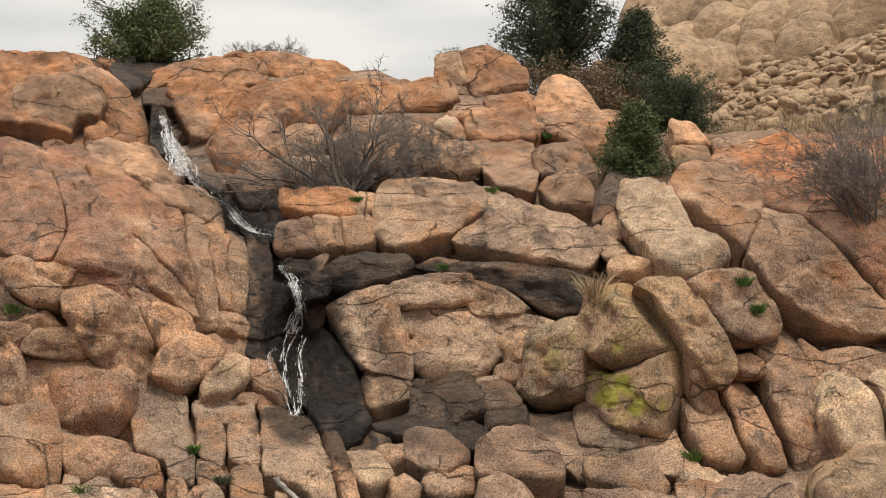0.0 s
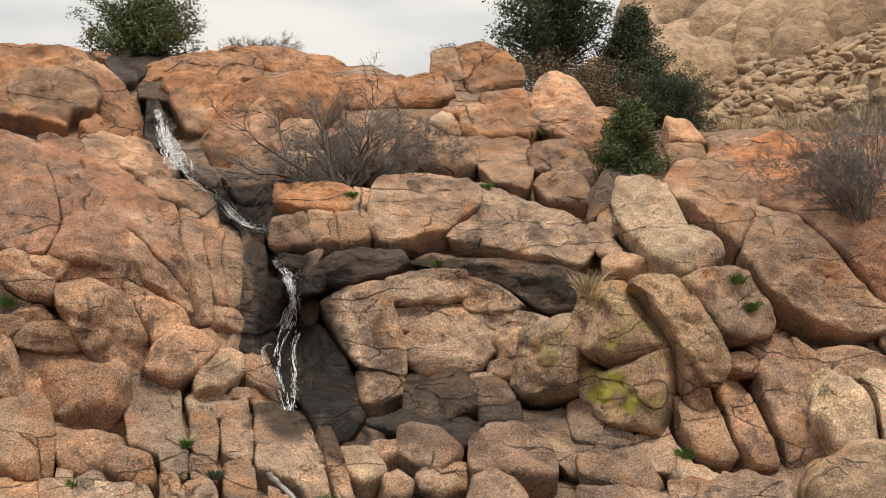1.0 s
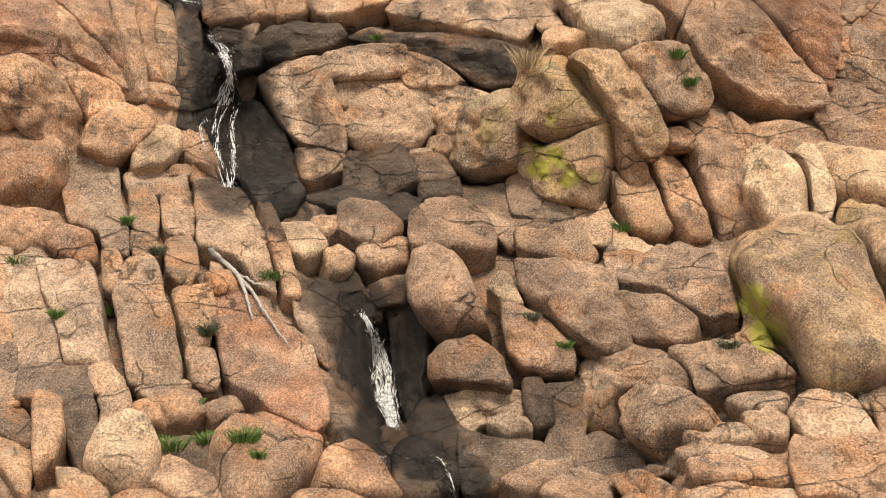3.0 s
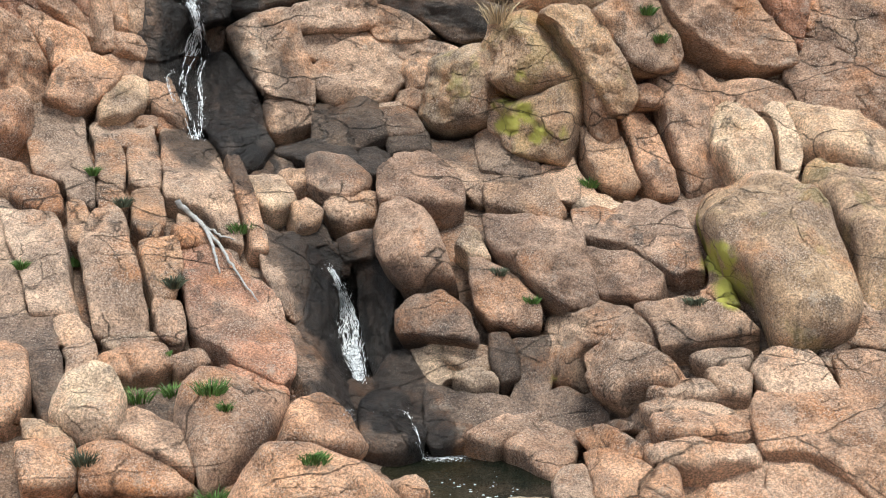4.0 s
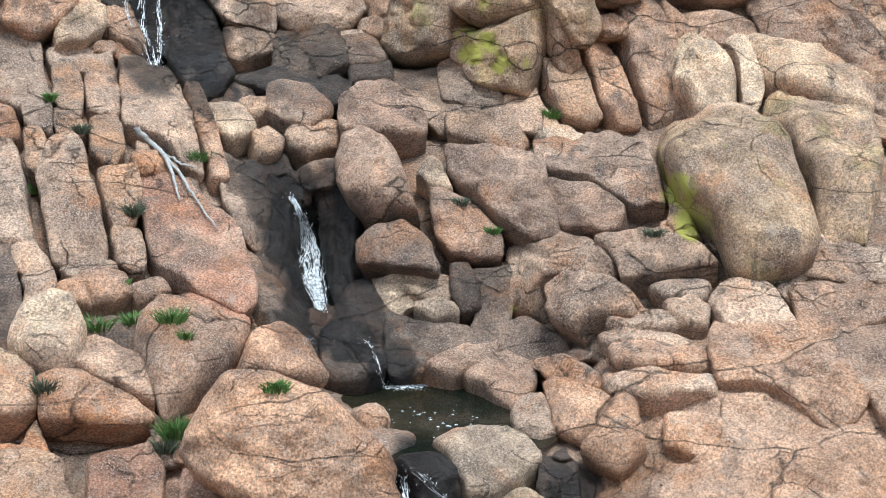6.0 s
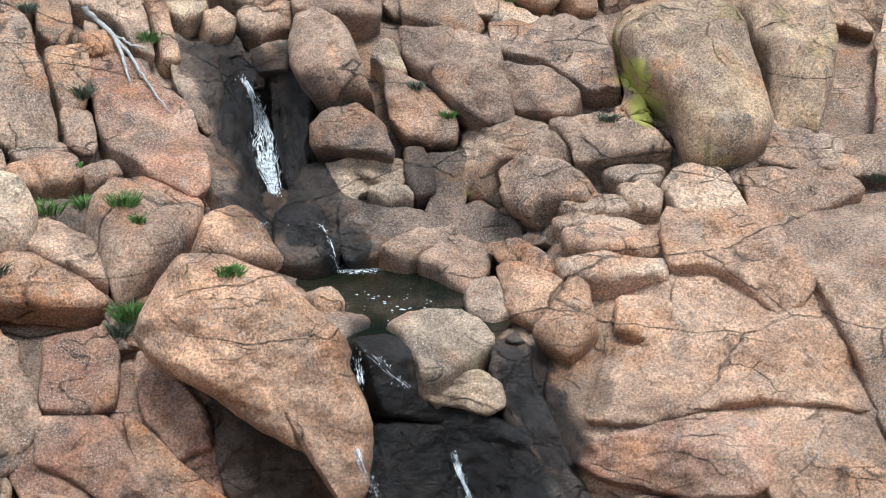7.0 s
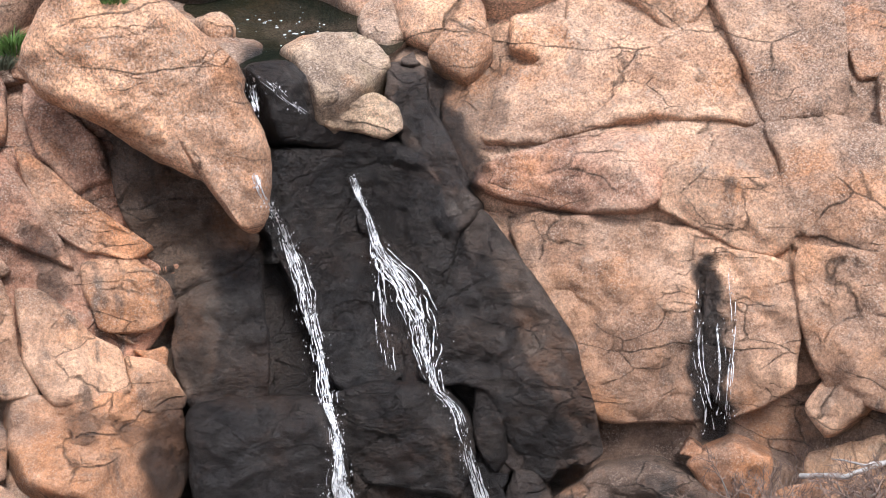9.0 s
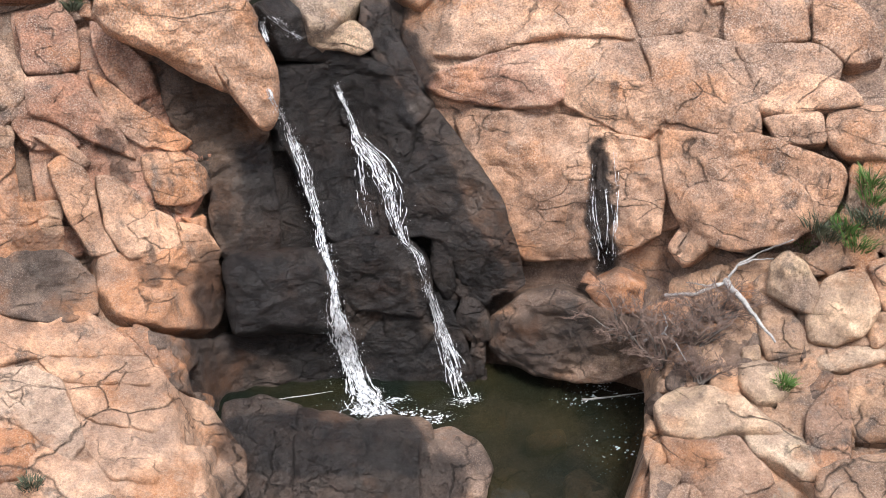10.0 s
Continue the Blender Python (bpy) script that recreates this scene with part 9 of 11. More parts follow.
boulder('p', 9.17, 26.75, 12.22, -9, 60, .8, -.67, 1.47, -.16, 1.23, .25, .48, .4, -.46, .31, -.99, -.09, -1.3, -.01, -.48, -.07, .25)
boulder('y', 7.99, 23.07, 10.65, -26, 64, 1, -1.8, 2.06, -1.64, 2.52, -1.06, 2.5, 0, 2.2, .65, 1.35, 1.21, .1, 1.63, -1.06, 1.67, -1.48, 1.34, -1.94, .71, -2.21, .31, -2.12, -.23, -1.21, -.85, -.59, -1.28, .28, -1.61, 1.26)
boulder('p', 10.50, 26.41, 12.30, -7, 57, .9, -1.35, 1.21, -.65, 1.37, .15, .99, .62, .32, 1.3, -.42, 1.1, -1.34, .13, -1.04, -.51, -.7, -.89, -.16)
boulder('y', 9.75, 23.88, 10.97, 4, 63, 1, -.26, 1.88, .23, 1.7, 1.64, .93, .28, -2.25, -.53, -2.09, -.38, -1.15, -.41, .28, -.5, 1.36)
boulder('q', 9.02, 27.58, 13.36, -7, 24, .5, -.87, .47, .05, .38, .84, .07, .97, -.19, .16, -.36, -.45, -.31, -.7, -.05)

# about the lower pool
slab('o', -1.14, 15.24, 2.73, 43, 52, .5, -.66, 1.33, .12, .62, .8, .45, 1.39, -.2, .93, -.94, .32, -1.29, -.4, -.79, -1.21, .05, -1.09, .68)
slab('d', -3.18, 15.30, 3.01, 12, 52, .4, -.8, .94, .44, .69, .81, 0, .74, -.7, -.05, -.72, -1.09, -.21)
slab('r', -3.04, 17.24, 5.76, 10, 35, .35, -.56, .99, .06, .44, .49, -.08, .68, -.68, -.16, -.57, -.49, -.12)
slab('q', 11.45, 15.62, 7.23, -36, 54, .4, -.94, .41, .62, .71, .93, -.1, -.01, -.46, -.63, -.55)
slab('q', 12.86, 14.81, 7.41, -41, 54, .4, -.91, .76, -.19, .68, .57, .09, .81, -.38, .22, -.69, -.54, -.44)
slab('q', 11.58, 14.61, 6.72, -38, 56, .4, -1.14, .23, .24, .67, .94, .59, .96, .06, -.05, -.35, -.36, -.82, -.62, -.37)
boulder('n', 11.69, 14.01, 6.45, -40, 55, .5, -.8, -.28, -.47, .36, .19, .41, .75, .44, 1.08, .08, -.12, -.44, -.65, -.57)
slab('q', 11.40, 13.57, 6.05, -40, 43, .4, -.7, .04, .32, .42, .61, -.14, -.24, -.32)
slab('q', 12.36, 12.85, 6.20, -44, 47, .4, -.75, .33, .49, .72, .82, -.26, -.09, -.48, -.49, -.31)
slab('q', 10.53, 13.43, 5.06, -39, 34, .5, -1.9, .6, -.76, .72, -.24, .91, .56, .88, 1.59, .8, 1.76, .62, 1.66, -.21, 1.08, -.95, .06, -1.35, -.86, -1.38, -1.41, -.7, -1.8, .03)
boulder('n', 9.59, 13.37, 4.04, -53, 31, .35, 0, -.77, -.44, -.45, -.18, .73, .27, .6, .34, -.12)
boulder('d', 7.26, 13.80, 1.46, -28, 18, .5, -1.72, .01, -1.07, .67, -.26, .94, .73, .73, 1.73, .41, 1.98, -.32, .72, -.77, -.6, -.96, -1.62, -.76)
boulder('o', 8.17, 13.67, 2.51, -31, 18, .4, -.67, -.02, -.15, .42, .48, .3, .44, -.22, -.11, -.47)
boulder('w', 3.57, 15.52, 2.29, -20, 23, .6, -1.17, .54, -.41, .81, .43, .83, .89, .38, 1.01, -.35, .81, -.82, .18, -.69, -.67, -.65, -1.07, -.07)
boulder('x', 4.06, 14.98, 1.27, -16, 18, .4, -.56, .38, .25, .61, .53, .04, .2, -.63, -.43, -.4)
boulder('x', 4.80, 15.23, 2.62, -18, 19, .4, -.29, .62, .12, .74, .27, -.44, .11, -.71, -.2, -.23)
boulder('d', 5.35, 14.64, 1.49, -20, 18, .4, -.26, .51, .11, .43, .42, -.32, .06, -.5, -.33, -.14)
# pale tone here puts the rock's lit top into its colour
boulder('p', 8.73, 9.81, 2.08, -42, 79, .5, -1.24, -.17, -.93, .3, -.05, .72, .36, .45, .97, .31, 1.12, .09, .54, -.11, .23, -.18, -.25, -.7, -.81, -.68)
boulder('g', 8.33, 8.96, 1.84, -43, 64, .5, -1.2, .21, -.51, .2, .1, .63, .75, .31, 1.34, -.19, .06, -.74, -.61, -.4)
boulder('p', 9.73, 8.48, 2.02, -49, 80, .45, -1.13, .01, -.82, .45, -.16, .48, .22, .11, .81, .19, 1.22, -.19, .59, -.58, -.08, -.23, -.76, -.21)
boulder('p', 9.74, 10.26, 2.45, -44, 71, .5, -.5, .15, -.13, .44, .41, .22, .46, -.11, .07, -.42, -.33, -.26)
boulder('t', 9.16, 10.55, 2.38, -41, 71, .4, -.36, .08, .05, .34, .31, .09, .23, -.22, -.24, -.29)
boulder('g', 10.52, 8.94, 2.31, -50, 71, .5, -.47, .07, -.35, .83, -.1, .97, .2, .32, .56, -.55, .27, -.86, -.13, -.69)
boulder('t', 11.32, 8.96, 2.52, -52, 70, .5, -.53, .22, .14, .91, .62, -.2, .03, -.57, -.28, -.33)
boulder('p', 11.49, 10.18, 2.89, -48, 60, .4, -.53, -.2, -.11, .14, .41, .52, .58, .26, .05, -.25, -.41, -.47)
boulder('p', 10.97, 11.77, 3.69, -43, 35, .5, -.52, .21, -.28, .57, .11, .43, .5, -.02, .51, -.44, .05, -.42, -.38, -.33)
boulder('p', 11.62, 10.96, 3.51, -47, 35, .5, -.59, -.25, -.42, .48, .09, .9, .62, .4, .51, -.23, .1, -.63, -.33, -.68)
boulder('t', 10.49, 11.17, 2.86, -43, 61, .4, -.5, .32, -.09, .63, .42, .17, .51, -.44, -.02, -.53, -.33, -.14)
boulder('p', 9.81, 10.97, 2.64, -42, 70, .3, -.23, .04, .06, .26, .23, -.05, -.06, -.25)
boulder('n', 12.34, 10.82, 4.12, -49, 35, .4, -.47, .25, -.03, .62, .4, -.49, .09, -.38)

# walls about the lower fall
boulder('n', 0.24, 17.46, 7.08, -7, 24, 1, -1.97, .52, -1.86, .77, -1.62, 1.19, -1.31, 1.69, -.66, 1.67, 0, 1.45, .5, 1.01, .93, .61, 1.06, .41, 1.02, .2, 1.24, -.13, 1.37, -.54, 1.43, -.95, 1.4, -1.46, 1.21, -1.73, 1.07, -1.72, .82, -1.44, .47, -.95, -.03, -.67, -.53, -.39, -1.02, -.12, -1.56, .11, -1.85, .39)
boulder('n', -0.44, 20.47, 8.05, 54, 55, .5, -.14, .63, .37, .62, .49, .04, .45, -.62, .2, -.62, -.39, -.2, -.91, .14)
boulder('x', 0.82, 22.20, 7.59, 12, 70, .5, -.38, .63, .1, .88, .47, .67, .48, -.1, .46, -.62, -.01, -.8, -.56, -.58, -.52, .01)
boulder('t', 1.13, 19.75, 7.29, 18, 80, .3, -.21, .4, .16, .35, .25, -.07, .04, -.34, -.24, -.32)
boulder('g', 2.93, 22.10, 7.49, -3, 65, .5, -.72, -.21, -.1, .26, .64, .45, .43, -.01, -.23, -.48)
boulder('g', 3.55, 21.52, 7.14, -7, 72, .6, -.69, .17, -.18, .83, .54, .53, .43, -.33, .16, -.83, -.28, -.31)
boulder('h', 3.82, 19.88, 7.09, -27, 71, .5, -.37, .05, -.24, .58, .04, .5, .45, -.19, .25, -.56, -.15, -.35)
boulder('p', 2.84, 18.58, 7.03, 9, 76, .4, -.71, .55, -.22, .82, .34, .79, .66, .23, .78, -.17, .45, -.45, -.2, -.8, -.51, -.76, -.55, -.09)
slab('p', 3.23, 18.21, 6.49, -9, 19, .4, -.69, .06, -.23, .17, .12, .37, .48, .21, .6, -.14, .33, -.34, -.12, -.18, -.48, -.15)
slab('w', 2.09, 18.13, 6.68, 20, 30, .4, -.62, .72, -.02, .72, .28, .3, .39, -.08, .71, -.41, .56, -.66, .08, -.58, -.36, -.41, -.47, -.03, -.51, .41)
slab('r', -2.60, 18.41, 6.72, 4, 56, .4, -.59, .51, -.02, .65, .31, .73, .51, .2, .45, -.6, -.04, -.78, -.6, -.64)
slab('r', -2.22, 17.30, 5.68, 6, 34, .4, -.87, .85, .07, .83, .35, .22, .71, -.48, .92, -1.01, .14, -.52, -.38, -.06, -.91, .15)
slab('r', -1.22, 17.83, 6.43, -20, 42, .4, -.75, .82, -.11, .49, .53, .03, .74, -.46, .33, -.78, -.18, -.32, -.59, .26)
slab('o', -1.09, 17.29, 5.54, 1, 27, .4, -.84, 1.03, -.37, .68, .02, .2, .67, -.29, 1, -.56, .65, -.71, 0, -.51, -.4, -.24, -.7, .36)
slab('x', 0.29, 17.38, 5.48, 6, 13, .3, -.95, 1.4, -.57, 1.12, .08, .78, .41, .45, .73, -.11, 1.12, -.5, 1.07, -.77, .52, -1.08, -.19, -1.37, -.41, -.81, -.79, .02, -.9, .72)
slab('o', -0.57, 16.72, 4.43, 10, 30, .45, -.55, .55, .19, .53, .57, .07, .65, -.34, .15, -.56, -.41, -.39, -.56, .13)
slab('x', 0.73, 16.49, 3.84, 0, 29, .3, -.58, .51, .26, .84, .7, 1.1, .72, -1.15, -.47, -1.08, -.6, -.2)
slab('n', -2.38, 16.32, 4.28, 8, 35, .5, -.53, .86, -.21, .99, .15, .62, .24, .12, .23, -.37, .48, -1.06, -.07, -1.01, -.3, -.14)
slab('n', -1.45, 16.22, 3.97, 11, 34, .5, -.57, .91, -.2, .78, .29, .13, .66, -.18, .75, -.86, -.31, -.79, -.6, .02)
slab('n', -0.22, 16.10, 3.22, 12, 26, .4, -.39, .53, .11, .29, .36, -.19, .3, -.38, -.36, -.26)
slab('n', -2.58, 16.90, 5.16, 9, 34, .4, -.52, .39, .01, .25, .44, -.3, .23, -.36, -.16, .02)
boulder('n', 4.71, 20.78, 7.77, -69, 36, .4, -.99, -.1, -.39, .24, .54, .21, .93, 0, -.16, -.35)
boulder('n', 4.57, 19.84, 7.41, -69, 46, .45, -.95, .09, -.47, .37, .51, .51, .66, .01, .61, -.38, .06, -.5, -.52, -.11)
boulder('n', 4.99, 18.91, 7.37, -31, 52, .45, -.17, .66, .15, .57, .46, -.14, .22, -.64, -.41, -.45, -.27, .03)
boulder('n', 6.14, 18.66, 7.44, -18, 54, .4, -.44, .26, -.09, .42, .39, .26, .43, -.19, .08, -.45, -.39, -.29)
boulder('n', 5.90, 20.03, 8.24, -17, 70, .4, -.83, .15, -.41, .33, .56, .22, .91, -.04, .39, -.29, -.64, -.36)
boulder('h', 5.80, 19.48, 7.96, -17, 59, .4, -.92, .12, -.04, .24, .86, .29, .83, -.1, .01, -.32, -.75, -.23)
boulder('h', 5.80, 20.54, 8.42, -17, 67, .3, -.76, .1, -.19, .28, .69, .09, .81, -.13, .04, -.17, -.59, -.17)
boulder('h', 5.78, 20.99, 8.60, -23, 66, .35, -.44, .13, -.12, .28, .39, .21, .65, -.07, -.02, -.27, -.47, -.27)
boulder('h', 6.65, 20.96, 8.72, -21, 62, .4, -.44, .1, .03, .33, .3, .15, .3, -.29, -.19, -.29)
slab('q', 7.83, 19.09, 8.15, -22, 63, .5, -1.3, .98, -.53, .97, .02, 1.29, .53, .74, .96, .01, 1.17, -.36, 1.01, -.77, .67, -1.07, .39, -.87, -.2, -.39, -.49, -.24, -1.08, -.34, -1.34, .29)
slab('q', 7.24, 17.80, 7.13, -22, 55, .35, -1.76, -.13, -1.23, .01, -.87, .34, -.96, 1.34, -.33, 1.45, .35, 1.08, .79, .75, 1.23, 1.32, 1.74, .41, 2.05, -.38, 2.16, -.68, 1.39, -.7, .12, -.9, -1.02, -1.49, -2, -1.44, -1.85, -.68)
slab('q', 9.41, 18.16, 8.06, -27, 61, .4, -1.41, .89, -.98, 1.5, -.05, 2.27, 1.05, 2.19, 1.76, -1.99, .5, -2.38, .2, -1.65, -.41, -.34, -.95, .31)
slab('h', 7.71, 20.81, 8.85, -18, 58, .4, -.55, .52, .13, .69, .55, .12, .76, -.26, .19, -.53, -.39, -.47, -.7, -.04)
slab('q', 9.22, 20.42, 8.89, -20, 64, .35, -.93, .49, .73, .9, 1.13, .35, .18, -.4, -.37, -.91, -.71, -.38)
slab('r', 6.31, 16.56, 6.05, -21, 40, .4, -1.52, -.06, -.7, .32, .54, .76, 1.22, .76, 1.1, .39, 1.2, -.22, .94, -.52, -.16, -.54, -1.02, -.53, -1.65, -.35)
slab('q', 8.34, 15.61, 6.02, -28, 39, .38, -1.02, .76, .12, 1.06, .52, .66, .87, .02, .99, -.47, .75, -.73, .18, -.72, -.43, -.5, -.94, -.34, -1.14, .34)
slab('q', 9.40, 15.41, 6.35, -31, 51, .36, -.76, .69, .46, 1.11, .78, -.79, .12, -.95, -.16, -.28, -.48, .31)
slab('q', 6.73, 15.47, 4.50, -24, 29, .3, -1.78, .87, -.95, 1.1, .07, 1.13, .74, 1.07, 1.02, .98, 1.38, -.97, 1.47, -1.61, -.08, -1.9, -.6, -.65, -1.4, .07)
slab('q', 8.46, 14.59, 4.50, -30, 29, .3, -.73, 1.03, -.24, .98, .41, .95, .69, .35, .82, -.78, .07, -1.46, -.4, -1.08, -.66, .04)
slab('w', 3.44, 18.02, 5.76, -24, 11, .3, -.77, .51, -.4, .51, .08, .4, .83, .25, 1.27, -.51, .39, -.85, -.59, -.44, -.83, .13)
slab('w', 2.36, 17.86, 5.45, 22, 16, .3, -.64, .77, .49, .55, .52, -.05, .33, -.76, -.66, -.53)

# rocks in the lower pool
boulder('w', 0.59, 12.40, 0.30, -7, 65, .45, -.87, 1.29, -.03, 1.38, .7, 1.19, .76, .25, .59, -1.99, -1.11, -1.86)
boulder('w', 1.72, 11.86, 0.30, -11, 65, .5, -.7, 1.45, .15, 1.24, .65, .97, .56, -1.75, -.66, -1.72)
boulder('x', 2.98, 11.53, 0.30, -15, 65, .5, -.89, 1.02, -.22, 1.21, .58, 1, .71, .35, .55, -1.68, -.73, -1.72)
boulder('d', 4.02, 11.01, 0.30, -19, 65, .5, -.79, 1.02, -.18, 1.2, .34, .92, .62, .36, .49, -.34, .03, -1.48, -.5, -1.53)
boulder('n', 6.76, 10.81, -0.25, -27, 65, .25, -.51, .18, -.2, .39, .42, .13, .7, -.23, -.41, -.46)
boulder('t', 6.42, 12.48, -0.35, -24, 64, .25, -.42, .03, .27, .26, .42, -.03, -.27, -.26)

# skyline blocks and stones of the slope
boulder('o', -9.98, 35.74, 20.60, 18, 38, .35, -2.38, 2.08, -1.46, 1.86, -.68, 1.81, -.05, 1.82, .49, 1.38, .87, .81, 1.19, .18, 1.48, -.26, 1.62, -.98, 1.61, -2.05, 1.22, -2, .45, -1.76, -.56, -1.24, -1.44, -.85, -2.33, -.36)
boulder('o', -7.42, 38.85, 21.71, 9, 40, .4, -1.93, -.54, -1.57, .13, -.95, .7, .42, .99, 1.46, 1.15, 1.95, .62, 1.98, .08, 1.29, -.53, .45, -.72, -.4, -.6, -.91, -.36, -1.64, -.81)
boulder('o', -5.02, 42.03, 22.76, 7, 39, .3, -2.44, .69, -1.79, .84, -.29, .66, .46, .39, 1.58, .2, 2.32, -.35, 2.3, -.83, .82, -.8, -.47, -.73, -.91, -.29, -1.59, .26)
boulder('o', -4.97, 35.94, 19.71, 7, 44, .75, -1.23, .26, -.7, 1.34, .1, 1.96, 1.1, 2.42, 2.09, 2.17, 2.26, 1.12, 1.64, .24, .52, -.06, .36, -1.28, -.17, -1.83, -1.07, -2.18, -1.53, -1.86, -1.61, -1.13, -1.36, -.47)
boulder('o', -2.03, 38.47, 21.19, 3, 40, .4, -1.12, .57, -.09, .91, .6, .65, 1.15, .26, .96, -.72, -.42, -1, -1.06, -.62)
boulder('o', -0.39, 38.26, 21.05, 1, 41, .4, -1.01, .37, -.02, .67, .67, .53, .86, -.27, .15, -.68, -.66, -.58)
boulder('t', 0.34, 39.90, 21.95, -8, 29, .4, -.6, .79, .09, 1.12, .43, -.35, .65, -.94, -.08, -.44, -.51, -.13)
boulder('o', 1.61, 39.94, 21.98, -2, 31, .45, -1.09, 1.13, -.26, 1.19, .55, .7, .99, .27, 1.01, -.39, .45, -.85, -.17, -1.07, -.61, -.98, -.9, .1)
boulder('n', 3.62, 37.79, 20.90, -6, 33, .4, -1.06, -.37, -.75, .12, -.58, .81, -.16, 1.01, .35, .67, .77, -.03, 1.06, -.51, .99, -.86, -.66, -.76)
boulder('n', 6.96, 30.92, 17.48, -8, 46, .3, -.4, .1, .12, .25, .34, -.07, -.05, -.28)
boulder('t', 7.61, 34.65, 19.06, -11, 44, .3, -.32, .19, .17, .35, .3, -.15, -.15, -.38)
boulder('e', 9.45, 32.27, 18.17, -15, 46, .3, -.34, .24, .21, .33, .34, -.21, -.21, -.34)
boulder('n', 8.70, 30.60, 17.37, -13, 47, .25, -.4, .13, .07, .33, .45, .06, .17, -.29, -.28, -.23)
boulder('t', 9.78, 30.78, 17.62, -17, 46, .3, -.34, .19, .12, .35, .37, -.17, -.15, -.36)
boulder('n', 8.29, 34.55, 19.09, -12, 45, .25, -.22, .13, .08, .29, .22, -.09, -.08, -.32)
boulder('e', 9.65, 33.88, 18.88, -15, 45, .25, -.38, .18, .2, .29, .34, -.15, -.17, -.32)
boulder('n', 7.92, 30.84, 17.48, -10, 46, .25, -.31, .09, .16, .23, .34, -.08, -.2, -.24)
boulder('t', 10.78, 32.76, 18.54, -18, 45, .25, -.36, .21, .19, .29, .32, -.18, -.16, -.32)

# slabs beside the lower pool
slab('n', -2.93, 14.19, 2.55, 12, 70, .35, -1.11, 1.03, -.6, .73, -.27, .36, .34, .43, .7, .16, 1.15, -.55, 1.26, -.78, .69, -.61, -.09, -.35, -.58, -.19, -1.41, -.2)
slab('n', -2.25, 13.47, 2.27, 9, 71, .35, -1.17, .66, -.63, .52, .15, .21, .67, .13, .95, -.28, 1, -.62, .39, -.5, -.38, -.21, -.94, .09)
slab('h', -3.46, 12.74, 2.12, 15, 73, .35, -.54, 1.14, .14, .96, .5, .44, .49, -.2, .46, -.95, .07, -1.17, -.3, -.4, -.8, .25)
slab('n', -1.70, 12.50, 1.94, 8, 75, .35, -1.21, .87, -.41, .69, .57, .36, 1.01, -.08, 1.28, -.86, .67, -.93, -.02, -.35, -.77, -.01, -1.11, .34)
slab('n', -2.09, 11.68, 1.75, 10, 77, .35, -.56, .95, .11, .53, .49, .02, .65, -.54, .27, -.77, -.35, -.44, -.62, .28)
slab('n', -0.72, 11.83, 0.91, 66, 38, .35, -.32, 1.22, .15, .44, .95, -.19, .75, -.99, .25, -1.35, -1.23, .39, -.41, .32)
slab('n', -3.04, 11.32, 1.74, 15, 78, .35, -.37, 1.02, .01, .28, .34, .07, .6, -.42, .37, -.75, -.93, -.17)
slab('o', -3.99, 11.86, 1.92, 19, 75, .35, -.11, .7, .36, .29, .26, -.24, -.03, -.47, -.46, -.26)

# blocks of the left shoulder
boulder('t', -10.43, 34.72, 20.25, 16, 43, .55, -1.2, .61, -.73, .87, .32, .9, .85, 1.15, 1.07, .4, 1.12, -.22, .95, -.64, .43, -.68, .26, -1.12, -.68, -.89, -1.1, -.37, -1.22, .11)
boulder('t', -12.41, 35.71, 20.98, 18, 41, .4, -.07, 1.15, .15, .83, .34, -.03, .4, -.88, -.01, -1.07, -.38, -.82, -.44, .91)
boulder('o', -11.68, 36.83, 21.42, 17, 40, .35, -.45, .17, -.02, .43, .42, .17, .46, -.18, -.01, -.37, -.4, -.2)
slab('o', -11.00, 33.94, 19.59, 14, 44, .4, -1.1, .58, -.08, .39, 1.03, -.27, 1.11, -.46, .09, -.18, -1.05, -.05)
slab('o', -9.31, 34.21, 19.46, 25, 43, .29, .08, .52, .27, .13, .19, -.37, -.2, -.41, -.31, -.04, -.02, .18)

# broad faces behind the jointed slabs
slab('r', -1.37, 17.39, 5.75, 0, 29, .12, -1.84, 2, -.88, 1.98, -.23, 1.68, .74, 1.11, 1.81, .32, 1.51, -1.61, .91, -2.5, -1.89, -2.92)
slab('q', 7.51, 15.24, 4.73, -26, 29, .12, -3.72, .74, .14, 1, 2.05, 1.09, 2.38, -1.03, -1.16, -1.77)
slab('q', 8.21, 17.55, 7.25, -25, 54, .14, -3.95, 2.64, 1.9, 3.78, 3.8, 3.83, 4, -2.22, .26, -2.77, -2.79, -2.78, -3.66, -1.29)
slab('n', -1.88, 12.90, 2.08, 8, 73, .26, -2.11, 2.57, -1.09, 1.88, -.54, 1.95, -.16, 1.71, .41, .9, .73, .02, 1.13, -.51, 1.4, -1.32, 1.61, -2.21, 1.49, -2.88, -2.83, -1.54)
slab('t', 10.13, 10.65, 2.63, -44, 70, .1, -2.7, 1.33, -.59, 2.84, 1.46, 3.71, 3.07, -1.87, -.07, -3.31, -1.53, -1.87)
slab('r', -7.00, 28.60, 16.17, 39, 45, .2, -2.41, 3.78, -.06, 3.47, 1.67, 1.19, 2.9, .46, 1.99, -2.22, .63, -2.9, -.71, -2.22, -3.44, -.76)

